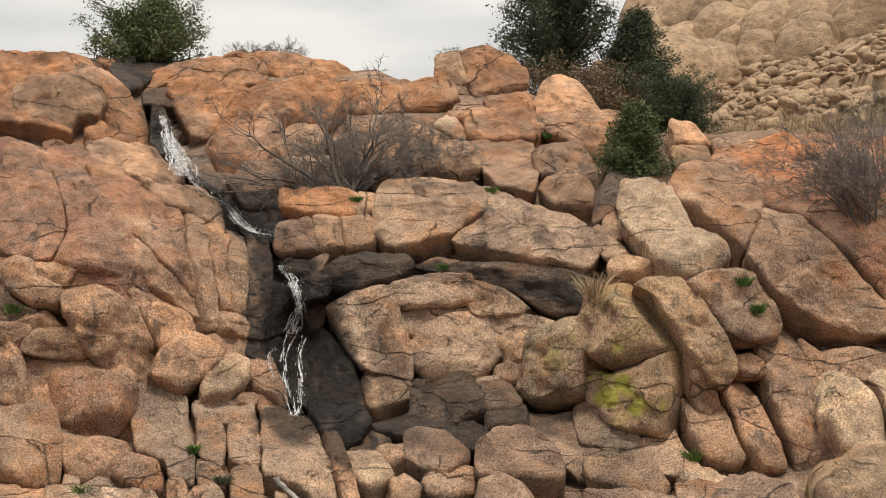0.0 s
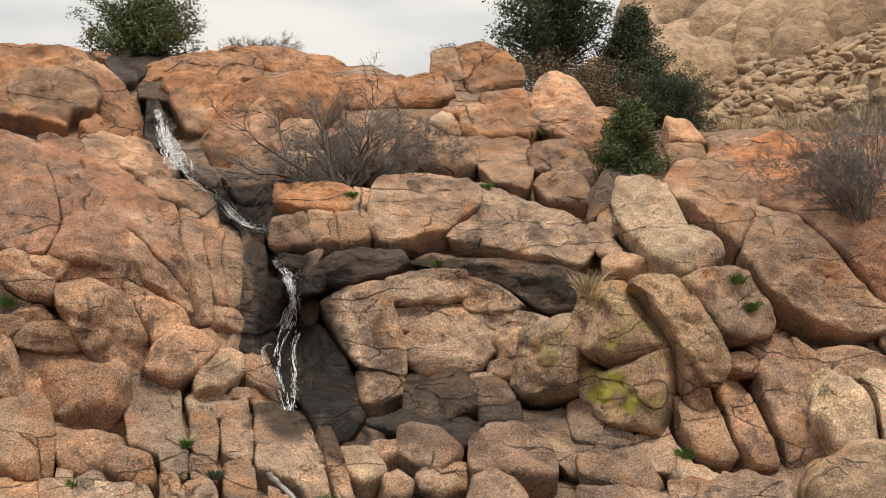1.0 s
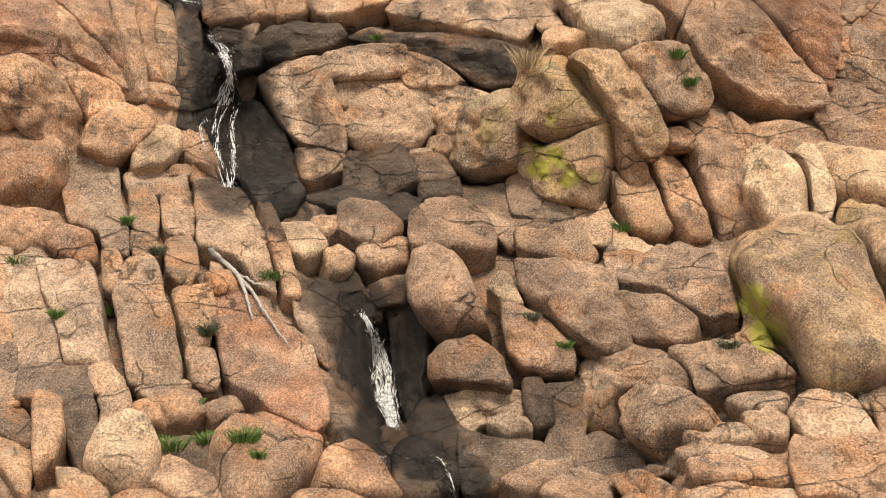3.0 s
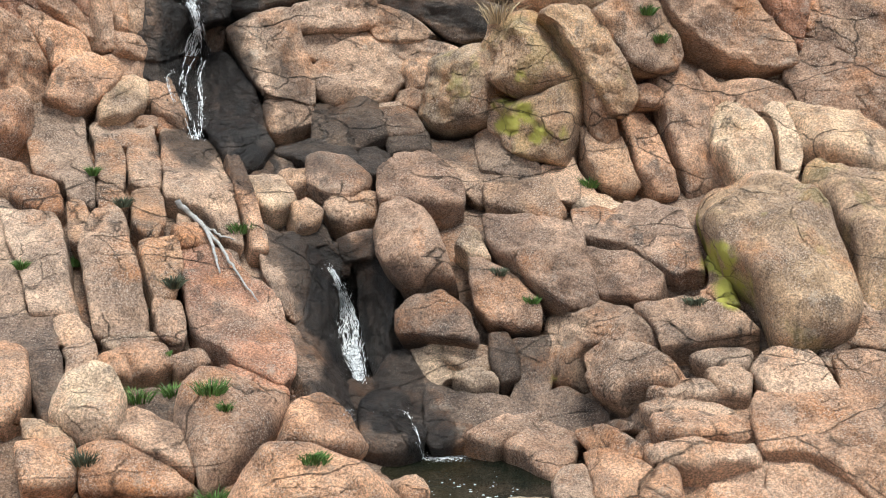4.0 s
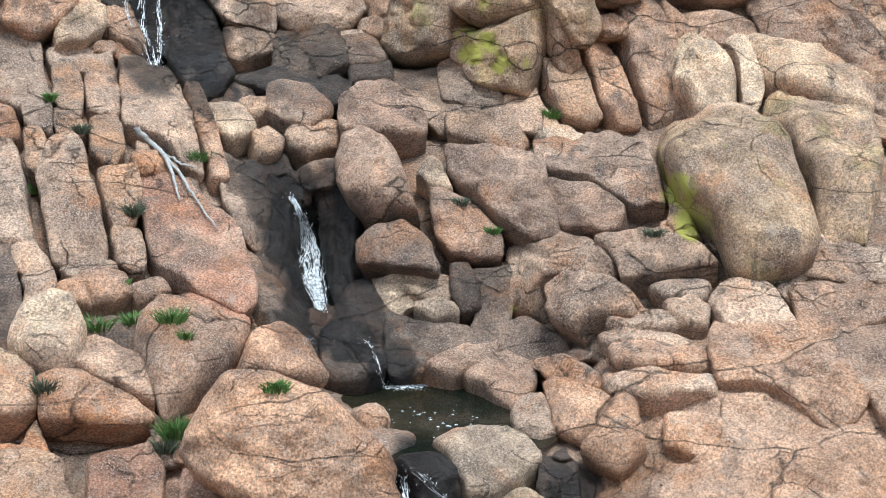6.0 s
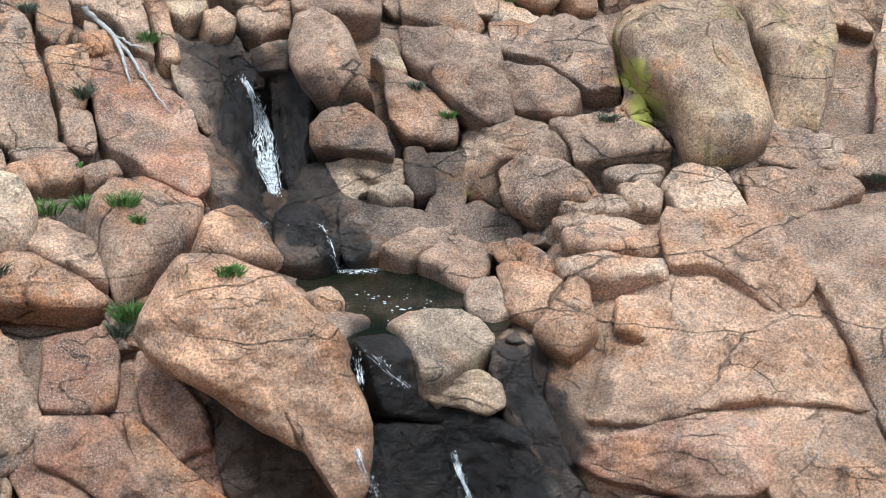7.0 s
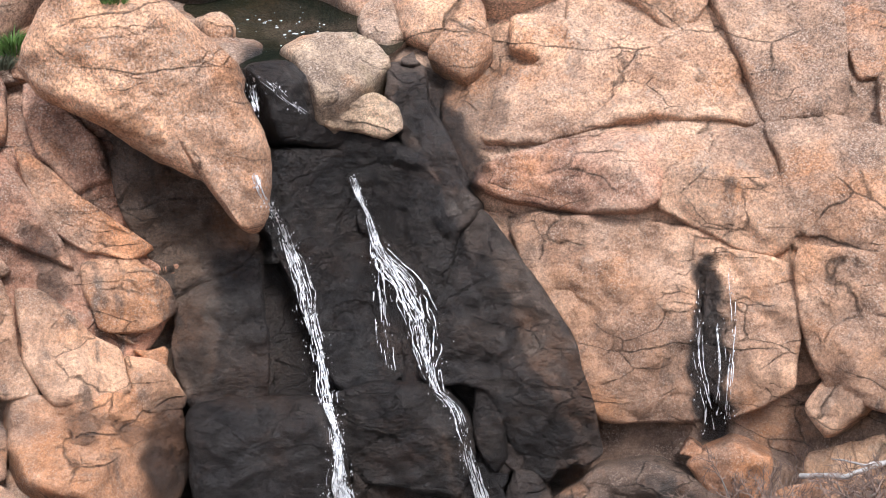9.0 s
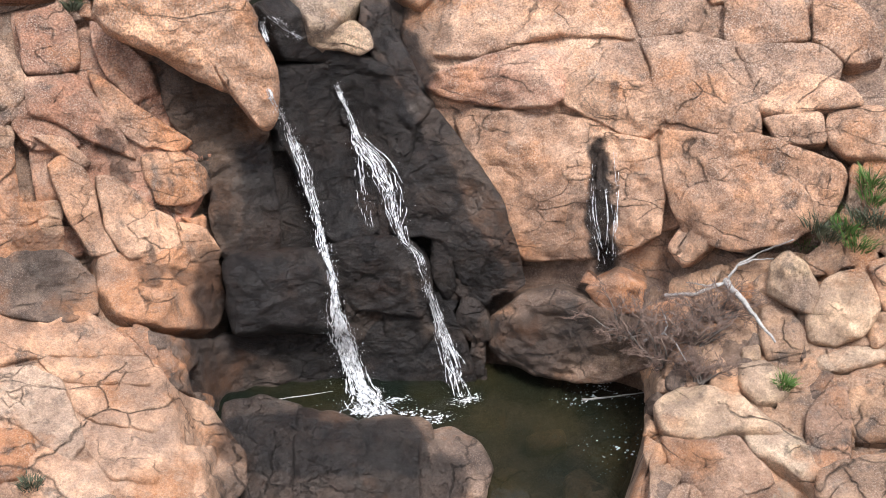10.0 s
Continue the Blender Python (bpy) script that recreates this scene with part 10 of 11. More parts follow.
# ---------------------------------------------------------------- water
def pool(name, label, z, cx, cy, rx, ry, seed):
    verts, faces = [(cx, cy, z)], []
    n, rings = 72, 10
    for r in range(1, rings + 1):
        for i in range(n):
            a = 2 * math.pi * i / n
            k = 1 + 0.1 * noise.noise(Vector((math.cos(a) * 1.5, math.sin(a) * 1.5, seed)))
            verts.append((cx + rx * k * r / rings * math.cos(a), cy + ry * k * r / rings * math.sin(a), z))
    for i in range(n):
        faces.append((0, 1 + i, 1 + (i + 1) % n))
        for r in range(rings - 1):
            a, b = 1 + r * n + i, 1 + r * n + (i + 1) % n
            faces.append((a, a + n, b + n, b))
    ob = part(name, verts, faces, WATER)
    return tagged(ob, label, "pool", kind="structure")


POOL_Z, LOWER_Z = 7.28, 0.3
pool("water", "small dark green plunge pool between granite boulders", POOL_Z, 2.3, 20.4, 2.1, 2.2, 1.0)
pool("water", "dark brown-green plunge pool at the foot of the cliff", LOWER_Z, 7.0, 10.5, 9.0, 7.0, 2.0)


def stream(label, threads, *rows, loose=0.3):
    """White water: many thin ragged threads, torn apart and gathered again, within a width that changes down the fall. Rows: x, y, z, width."""
    rs = random.Random(int(abs(rows[0] * 97 + rows[1] * 53) * 10))
    pts = [Vector(rows[i:i + 4]) for i in range(0, len(rows), 4)]
    fine = []
    for i in range(len(pts) - 1):
        steps = max(3, int((pts[i + 1] - pts[i]).length / 0.05))
        p0, p1, p2, p3 = pts[max(0, i - 1)], pts[i], pts[i + 1], pts[min(len(pts) - 1, i + 2)]
        for s in range(steps):
            t = s / steps
            fine.append(0.5 * ((2 * p1) + (p2 - p0) * t + (2 * p0 - 5 * p1 + 4 * p2 - p3) * t * t + (3 * p1 - p0 - 3 * p2 + p3) * t ** 3))
    fine.append(pts[-1])
    verts, faces = [], []
    for k in range(threads * 4):
        seed, place = rs.uniform(0, 90), max(-0.5, min(0.5, rs.gauss(0, 0.24)))
        stout = rs.uniform(0.5, 1.3)
        begin, end = (0, len(fine)) if k % 4 == 0 else sorted((int(rs.random() * len(fine)), int((rs.random() + 0.2) * len(fine))))
        run, back = 0.0, None
        for i in range(begin, min(end, len(fine))):
            q = fine[i]
            c, width = Vector(q[:3]), max(0.03, q[3])
            run += 0.05
            toward, right = Vector((-c.x, -c.y, 7)).normalized(), Vector((c.y, -c.x, 0)).normalized()
            side = place + loose * (noise.noise(Vector((run * 1.1, seed, 0))) + 0.5 * noise.noise(Vector((run * 3.7, seed, 2))))
            w = stout * (0.008 + 0.032 * width) * (0.4 + 1.5 * noise.noise(Vector((run * 2.3, seed, 5))) + 0.7 * noise.noise(Vector((run * 9, seed, 7))))
            if w < 0.006:
                back = None
                continue
            c = c + right * side * width + toward * (0.02 + 0.06 * width * rs.random())
            m = len(verts)
            verts += [c - right * w * 0.5, c + toward * w * 0.4, c + right * w * 0.5]
            if back is not None:
                faces += [(back, back + 1, m + 1, m), (back + 1, back + 2, m + 2, m + 1)]
            back = m
    # drops thrown off the threads
    for _ in range(int(len(fine) * threads * 0.2)):
        q = rs.choice(fine)
        c, width = Vector(q[:3]), q[3]
        toward, right = Vector((-c.x, -c.y, 7)).normalized(), Vector((c.y, -c.x, 0)).normalized()
        c = c + toward * rs.uniform(0.02, 0.12) + right * rs.gauss(0, 0.42 * width) + Vector((0, 0, rs.uniform(-0.1, 0.1)))
        r = rs.uniform(0.004, 0.012)
        m = len(verts)
        verts += [c + Vector((r, 0, 0)), c + Vector((-r, 0, 0)), c + Vector((0, r, 0)), c + Vector((0, -r, 0)), c + Vector((0, 0, r * 2)), c - Vector((0, 0, r * 2))]
        for e in ((0, 2, 4), (2, 1, 4), (1, 3, 4), (3, 0, 4), (2, 0, 5), (1, 2, 5), (3, 1, 5), (0, 3, 5)):
            faces.append(tuple(m + v for v in e))
    return tagged(part("waterfall", verts, faces, FOAM), label, "waterfall", "falls of the stream", kind="stuff")


stream("white fall over the top ledge", 26, -7.89, 35.76, 20.21, 0.23, -7.71, 35.45, 19.86, 0.29, -7.43, 34.74, 19.37, 0.41, -7.06, 33.71, 18.85, 0.52, -6.77, 32.97, 18.42, 0.63, -6.57, 32.66, 18.18, 0.50)
stream("thin white run below the top fall", 7, -6.45, 32.37, 18.15, 0.18, -6.24, 31.85, 17.95, 0.14, -5.94, 30.91, 17.69, 0.11, -5.76, 30.84, 17.53, 0.17)
stream("white cascade down dark steps", 14, -5.67, 30.92, 17.52, 0.14, -5.45, 30.92, 17.44, 0.20, -5.43, 31.77, 17.41, 0.23, -5.30, 32.09, 17.21, 0.32, -5.12, 31.89, 16.99, 0.31, -4.85, 31.68, 16.78, 0.26, -4.51, 31.33, 16.63, 0.20, -4.06, 30.80, 16.56, 0.17)
stream("tall white fall down a black gully", 16, -3.88, 30.64, 15.81, 0.14, -3.61, 30.20, 15.56, 0.24, -3.41, 29.76, 15.23, 0.26, -3.34, 29.81, 14.86, 0.21, -3.45, 30.10, 14.46, 0.35, -3.58, 30.16, 14.17, 0.40)
stream("thin right strand of the tall fall", 8, -3.26, 30.09, 14.09, 0.11, -3.31, 29.71, 13.68, 0.13, -3.21, 29.08, 13.26, 0.13, -3.14, 28.47, 12.91, 0.15, -3.13, 27.73, 12.46, 0.20)
stream("faint left strand of the tall fall", 5, -3.59, 30.00, 14.15, 0.27, -3.66, 29.59, 13.69, 0.18, -3.57, 28.98, 13.20, 0.18, -3.38, 28.34, 12.80, 0.18, -3.18, 27.66, 12.44, 0.17)
stream("side trickle of white water on black rock", 4, -3.78, 29.45, 13.85, 0.11, -3.95, 29.15, 13.73, 0.08, -3.87, 28.74, 13.46, 0.08, -3.74, 28.53, 13.20, 0.08)
stream("white plunging fall in a dark cleft", 30, -0.30, 25.27, 10.13, 0.16, -0.13, 25.18, 9.84, 0.20, -0.02, 25.60, 9.41, 0.28, 0.07, 25.65, 9.05, 0.46, 0.09, 25.39, 8.75, 0.60, 0.14, 25.04, 8.51, 0.50, 0.23, 24.51, 8.34, 0.34, 0.31, 23.72, 8.21, 0.20)
stream("bright trickle at the foot of the cleft", 5, 0.02, 20.58, 8.57, 0.09, 0.08, 20.55, 8.51, 0.11, 0.17, 21.44, 8.20, 0.08)
stream("thin trickle of water over the rounded rock", 4, 0.50, 22.05, 8.08, 0.06, 0.72, 22.11, 8.13, 0.08, 1.00, 22.07, 8.12, 0.08, 1.15, 21.89, 8.07, 0.06, 1.24, 21.57, 7.92, 0.06, 1.32, 21.41, 7.69, 0.08, 1.40, 21.52, 7.45, 0.10)
stream("water sliding over the lip of the lower fall", 6, 1.34, 16.91, 7.74, 0.21, 1.42, 17.46, 7.34, 0.17, 1.46, 17.42, 7.18, 0.13, 1.44, 16.78, 7.28, 0.11)
stream("spray over the lip of the lower fall", 5, 1.69, 17.68, 7.36, 0.22, 1.84, 17.63, 7.22, 0.20, 2.02, 17.66, 7.03, 0.17, 2.28, 17.65, 6.83, 0.17)
stream("white strand of the lower fall", 14, 1.36, 16.23, 6.55, 0.08, 1.46, 16.16, 6.24, 0.11, 1.69, 16.71, 5.59, 0.14, 1.86, 16.90, 5.09, 0.19, 1.98, 16.80, 4.77, 0.23, 2.06, 16.60, 4.47, 0.26, 2.10, 16.48, 4.20, 0.26, 2.16, 16.30, 3.89, 0.24, 2.23, 16.04, 3.56, 0.26, 2.26, 15.73, 3.34, 0.28, 2.25, 15.31, 3.20, 0.26)
stream("white strand breaking into foam above the pool", 34, 2.25, 15.27, 3.22, 0.21, 2.32, 14.95, 2.96, 0.18, 2.34, 14.67, 2.59, 0.23, 2.34, 14.56, 2.21, 0.35, 2.43, 14.50, 1.79, 0.47, 2.56, 14.61, 1.22, 0.52, 2.69, 14.53, 0.75, 0.48, 2.78, 14.22, 0.44, 0.60, 2.86, 13.81, 0.34, 0.88, 2.93, 13.38, 0.34, 1.30)
stream("braided strand of the lower fall", 14, 3.00, 17.76, 5.66, 0.10, 3.11, 17.58, 5.34, 0.12, 3.22, 17.39, 5.06, 0.14, 3.29, 17.16, 4.81, 0.19, 3.36, 16.91, 4.68, 0.33, 3.53, 16.57, 4.59, 0.50, 3.67, 16.25, 4.43, 0.52, 3.74, 15.90, 4.16, 0.47, 3.79, 15.68, 3.81, 0.40, 3.83, 15.46, 3.53, 0.28, 3.89, 15.23, 3.27, 0.21)
stream("faint threads of spray beside the braided strand", 4, 3.28, 16.89, 4.57, 0.19, 3.29, 16.67, 4.21, 0.21, 3.28, 16.38, 3.83, 0.21, 3.28, 16.05, 3.48, 0.19, 3.29, 15.84, 3.31, 0.19)
stream("lower strand running off the black boulder", 14, 3.89, 15.23, 3.28, 0.14, 4.12, 15.04, 3.09, 0.16, 4.20, 14.75, 2.83, 0.14, 4.33, 14.64, 2.37, 0.16, 4.48, 14.56, 1.86, 0.19, 4.61, 14.41, 1.37, 0.29, 4.74, 14.18, 0.91, 0.41, 4.80, 13.86, 0.56, 0.48, 4.84, 13.49, 0.34, 0.55)
stream("lacy white trickle at the edge of a black streak", 5, 7.71, 14.83, 4.97, 0.07, 7.65, 14.55, 4.62, 0.12, 7.63, 14.38, 4.17, 0.14, 7.68, 14.17, 3.75, 0.16, 7.77, 14.06, 3.39, 0.19, 7.84, 14.05, 3.00, 0.21)
stream("lacy white trickle at the edge of a black streak", 4, 8.14, 14.85, 5.29, 0.05, 8.12, 14.56, 4.96, 0.07, 8.10, 14.32, 4.57, 0.07, 8.04, 14.11, 4.10, 0.09, 7.99, 13.92, 3.74, 0.09, 8.06, 13.95, 3.21, 0.12)
stream("thin drips down a black streak on the wall", 4, 7.92, 14.53, 4.60, 0.14, 7.91, 14.26, 4.22, 0.16, 7.90, 14.05, 3.80, 0.16, 7.94, 14.05, 3.23, 0.17)


# ---------------------------------------------------------------- vegetation and dead wood
def tube(verts, faces, points, radii, sides=5):
    """A tapered limb through the points, added to the lists."""
    first, n = len(verts), len(points)
    for i, p in enumerate(points):
        d = (points[min(n - 1, i + 1)] - points[max(0, i - 1)]).normalized()
        a = d.cross(Vector((0.3, 0.9, 0.2))).normalized()
        b = d.cross(a)
        for k in range(sides):
            t = 2 * math.pi * k / sides
            verts.append(p + (a * math.cos(t) + b * math.sin(t)) * radii[i])
    for i in range(n - 1):
        for k in range(sides):
            q, r = first + i * sides + k, first + i * sides + (k + 1) % sides
            faces.append((q, r, r + sides, q + sides))
    faces.append(tuple(first + (n - 1) * sides + k for k in range(sides)))


def limb(rs, start, way, length, bend=0.25, steps=5):
    pts, d = [start.copy()], way.normalized()
    for _ in range(steps):
        d = (d + Vector((rs.gauss(0, bend), rs.gauss(0, bend), rs.gauss(0, bend * 0.7)))).normalized()
        pts.append(pts[-1] + d * length / steps)
    return pts


def sprig(rs, verts, faces, centre, size, count, droop=0.2):
    """A clump of small blades about a twig's end."""
    for _ in range(count):
        c = centre + Vector((rs.gauss(0, 0.5), rs.gauss(0, 0.5), rs.gauss(0, 0.42))) * size
        d = Vector((rs.gauss(0, 1), rs.gauss(0, 1), rs.gauss(0.35, 0.8))).normalized()
        s = d.cross(Vector((rs.gauss(0, 1), rs.gauss(0, 1), rs.gauss(0, 1)))).normalized()
        length, w = size * rs.uniform(0.18, 0.42), size * rs.uniform(0.05, 0.1)
        q = len(verts)
        verts += [c - s * w, c + s * w, c + d * length]
        faces.append((q, q + 1, q + 2))


def juniper(label, x, y, z, height, width, material, seed, shape=1.0, clumps=120, lean=0.0, bare=0.12):
    """An evergreen: a forked tapered trunk, limbs, and a ragged crown of needle clumps."""
    rs = random.Random(seed)
    root = new("juniper_tree")
    root.location = (x, y, z)
    tv, tf, cv, cf = [], [], [], []
    trunk = limb(rs, Vector((0, 0, -0.3)), Vector((lean, 0, 1)), height * 0.92, 0.06, 8)
    tube(tv, tf, trunk, [0.034 * height * (1 - i / 8.6) for i in range(9)], 7)
    for k in range(clumps):
        t = bare + (1 - bare) * (k + rs.random()) / clumps
        at = trunk[0].lerp(trunk[-1], t)
        form = max(0.06, 1.02 - t) ** 0.75 if shape > 1 else max(0.08, math.sin(math.pi * min(1, t * 0.86 + 0.14)) ** shape)
        reach = width * 0.5 * form * rs.uniform(0.4, 1.15)
        a = rs.uniform(0, 2 * math.pi)
        tip = at + Vector((math.cos(a) * reach, math.sin(a) * reach, reach * rs.uniform(0.1, 0.9)))
        way = limb(rs, at, tip - at, (tip - at).length, 0.12, 4)
        tube(tv, tf, way, [0.018 * height * 0.6 * (1 - i / 5) + 0.004 for i in range(5)], 4)
        for j in (1, 2, 3, 4):
            sprig(rs, cv, cf, way[j], (0.1 + 0.05 * height) * rs.uniform(0.7, 1.3), 95)
    part("trunk", tv, tf, BARK, root)
    tagged(part("crown", cv, cf, material, root), kind="stuff")
    return tagged(root, label, "tree")


def twiggy(rs, verts, faces, start, way, length, radius, level, bend=0.22, kids=4):
    pts = limb(rs, start, way, length, bend, 5)
    tube(verts, faces, pts, [radius * (1 - 0.75 * i / 5) for i in range(6)], 4 if level > 1 else 3)
    if level:
        for _ in range(kids):
            i = rs.choice((2, 3, 4, 5))
            d = (pts[i] - pts[i - 1]).normalized() + Vector((rs.gauss(0, 0.55), rs.gauss(0, 0.55), rs.gauss(0.05, 0.45)))
            twiggy(rs, verts, faces, pts[i], d, length * rs.uniform(0.45, 0.72), max(0.0065, radius * 0.55), level - 1, bend, kids)


def bare_shrub(label, x, y, z, height, width, seed, stems=9, level=3, kids=4, material=None, up=1.0, thick=0.034):
    """A leafless bush: stems from one foot that fork into fine twigs."""
    rs = random.Random(seed)
    root = new("bare_shrub")
    root.location = (x, y, z)
    verts, faces, tv, tf = [], [], [], []
    for k in range(stems):
        a = rs.uniform(0, 2 * math.pi)
        way = Vector((math.cos(a) * width / height * rs.uniform(0.2, 0.9), math.sin(a) * width / height * 0.6 * rs.random(), up * rs.uniform(0.35, 1.0)))
        length = height * rs.uniform(0.4, 0.75)
        foot = Vector((rs.gauss(0, 0.08), rs.gauss(0, 0.08), -0.1)) * width * 0.6
        pts = limb(rs, foot, way, length, 0.16, 5)
        tube(verts, faces, pts, [thick * height * 0.4 * (1 - 0.7 * i / 5) for i in range(6)], 5)
        for _ in range(kids + 1):
            i = rs.choice((1, 2, 3, 4, 5))
            d = (pts[i] - pts[i - 1]).normalized() + Vector((rs.gauss(0, 0.6), rs.gauss(0, 0.6), rs.gauss(0.05, 0.4)))
            twiggy(rs, tv, tf, pts[i], d, length * rs.uniform(0.35, 0.62), thick * height * 0.16, level - 1, 0.2, kids)
    part("stem", verts, faces, BARK, root)
    tagged(part("twig_mass", tv, tf, material or TWIG, root), kind="stuff")
    return tagged(root, label, "shrub", "bare shrubs")


def leafy_bush(label, x, y, z, height, width, material, seed, clumps=90):
    rs = random.Random(seed)
    root = new("bush")
    root.location = (x, y, z)
    sv, sf, cv, cf = [], [], [], []
    for _ in range(clumps):
        a, r, h = rs.uniform(0, 2 * math.pi), math.sqrt(rs.random()) * width * 0.5, rs.random()
        tip = Vector((math.cos(a) * r, math.sin(a) * r * 0.7, height * h * math.sqrt(max(0.1, 1 - (2 * r / width) ** 2))))
        pts = limb(rs, Vector((tip.x * 0.2, tip.y * 0.2, -0.1)), tip, tip.length, 0.1, 4)
        tube(sv, sf, pts, [0.03, 0.022, 0.016, 0.011, 0.006], 4)
        sprig(rs, cv, cf, pts[-1], 0.14 * height * rs.uniform(0.7, 1.2) + 0.06, 48)
    part("stem", sv, sf, BARK, root)
    tagged(part("foliage", cv, cf, material, root), kind="stuff")
    return tagged(root, label, "bush", "bushes")


def grass_tuft(label, x, y, z, height, width, material, seed, blades=240):
    rs = random.Random(seed)
    verts, faces = [], []
    for _ in range(blades):
        a, r = rs.uniform(0, 2 * math.pi), rs.random() * width * 0.4
        foot = Vector((math.cos(a) * r, math.sin(a) * r, -0.08))
        d = Vector((math.cos(a) * rs.uniform(0.1, 0.9), math.sin(a) * rs.uniform(0.1, 0.9), 1)).normalized()
        h, w = height * rs.uniform(0.4, 1.0), rs.uniform(0.006, 0.013)
        s = d.cross(Vector((rs.gauss(0, 1), rs.gauss(0, 1), 0.1))).normalized() * w
        mid, tip = foot + d * h * 0.6, foot + d * h + Vector((d.x, d.y, -0.35)) * h * rs.uniform(0.1, 0.5)
        q = len(verts)
        verts += [foot - s, foot + s, mid + s * 0.8, mid - s * 0.8, tip]
        faces += [(q, q + 1, q + 2, q + 3), (q + 3, q + 2, q + 4)]
    ob = part("grass_tuft", verts, faces, material)
    ob.location = (x, y, z)
    return tagged(ob, label, "grass", "grass in the cracks")


def deadwood(label, radius, seed, *branches):
    """A weathered log: each branch is a run of points with its own taper; the first is the stem."""
    rs = random.Random(seed)
    root = new("dead_log")
    root.location = branches[0][0:3]
    o = Vector(branches[0][0:3])
    for k, b in enumerate(branches):
        pts = [Vector(b[i:i + 3]) - o for i in range(0, len(b), 3)]
        fine = []
        for p, q in zip(pts, pts[1:]):
            for s in range(5):
                fine.append(p.lerp(q, s / 5) + Vector((rs.gauss(0, 1), rs.gauss(0, 1), rs.gauss(0, 1))) * radius * 0.18)
        fine.append(pts[-1])
        n = len(fine)
        verts, faces = [], []
        top = radius if k == 0 else radius * 0.6
        tube(verts, faces, fine, [top * (1 - 0.75 * i / n) for i in range(n)], 7)
        part("stem" if k == 0 else "branch", verts, faces, DEADWOOD, root)
    return tagged(root, label, "log", "dead wood")


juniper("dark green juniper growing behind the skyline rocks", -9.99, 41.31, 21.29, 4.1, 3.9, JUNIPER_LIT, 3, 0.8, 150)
bare_shrub("small bare tree beside the skyline juniper", -8.58, 42.65, 23.09, 1.9, 1.6, 12, 3, 3, 3, up=1.6)
for k in range(7):
    bare_shrub("grey leafless brush along the skyline", *((Vector((-7.18, 44.93, 23.67)).lerp(Vector((-5.31, 45.19, 23.72)), k / 6))), 0.75, 1.1, 40 + k, 12, 3, 3)
bare_shrub("large tangled bare shrub on the upper ledge", -2.5, 32.6, 17.85, 3.3, 4.8, 21, 14, 4, 4, up=0.95, thick=0.055)
for k, (x, y, z, h, w) in enumerate(((-1.9, 33.0, 18.2, 1.6, 3.6), (-0.9, 33.6, 18.5, 1.4, 3.4), (-0.1, 33.8, 18.6, 1.2, 2.6), (-3.0, 32.3, 17.5, 1.5, 2.8))):
    bare_shrub("dense low thicket of grey twigs on the upper ledge", x, y, z, h, w, 22 + k, 13, 4, 4, up=0.6)
juniper("tall dark juniper with an open crown on the rim", 3.75, 45.88, 22.34, 5.9, 4.6, JUNIPER, 31, 0.5, 95, 0.03, 0.16)
juniper("dense dark conical juniper on the rim", 6.6, 46.56, 22.0, 4.3, 3.8, JUNIPER, 32, 1.2, 150)
juniper("dark juniper leaning over the slope", 7.6, 44.39, 20.7, 3.0, 4.6, JUNIPER, 33, 1.2, 130)
juniper("low spreading dark juniper on the slope", 7.90, 42.27, 20.40, 2.3, 3.0, JUNIPER, 34, 0.7, 110)
leafy_bush("thicket with dry brown leaves under the junipers", 3.95, 42.60, 21.29, 2.1, 3.8, BROWNLEAF, 35, 230)
leafy_bush("thicket with dry brown leaves under the junipers", 5.55, 42.90, 21.30, 2.0, 3.0, BROWNLEAF, 36, 170)
leafy_bush("low dark green shrubs behind the rim boulders", 1.72, 44.97, 23.49, 0.8, 2.6, JUNIPER, 37, 70)
leafy_bush("low dark green shrubs behind the rim boulders", 0.32, 45.00, 23.56, 0.7, 1.0, JUNIPER, 39, 40)
leafy_bush("low dark green bush at the foot of the hill", 10.17, 44.86, 20.60, 0.85, 1.4, JUNIPER, 38, 60)
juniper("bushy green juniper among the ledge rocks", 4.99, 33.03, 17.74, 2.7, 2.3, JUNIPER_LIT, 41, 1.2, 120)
bare_shrub("bare grey bush on the orange slope", 9.45, 28.52, 16.71, 2.5, 2.0, 51, 16, 4, 4, up=1.3, thick=0.02)
bare_shrub("bare grey bush on the orange slope", 8.94, 30.55, 17.27, 1.6, 2.0, 52, 10, 3, 4, thick=0.02)
bare_shrub("bare grey bush on the orange slope", 10.30, 29.98, 17.65, 2.6, 2.6, 53, 13, 4, 3, thick=0.02)
leafy_bush("dark evergreen bush at the foot of the hill", 14.73, 43.58, 21.07, 1.3, 1.8, JUNIPER, 54, 60)
rs = random.Random(77)
for k in range(80):
    a = Vector((8.91, 43.09, 20.28)).lerp(Vector((14.98, 41.37, 20.46)), rs.random())
    grass_tuft("tall dry straw-coloured grass on the slope", a.x, a.y + rs.uniform(-4, 3), a.z + rs.uniform(-0.35, 0.1), rs.uniform(0.6, 1.1), 0.6, STRAW, 900 + k, 60)
grass_tuft("clump of tall dry grass on a ledge", 3.27, 27.90, 15.09, 0.75, 0.6, STRAW, 60, 160)
grass_tuft("clump of tall dry grass on a ledge", 3.80, 29.55, 15.37, 0.6, 0.4, STRAW, 61, 90)
grass_tuft("tuft of green grass in a crack of the rock", -2.05, 25.14, 10.91, .3, .55, GRASS, 500)
grass_tuft("tuft of green grass in a crack of the rock", -3.40, 20.87, 8.71, .3, .6, GRASS, 501)
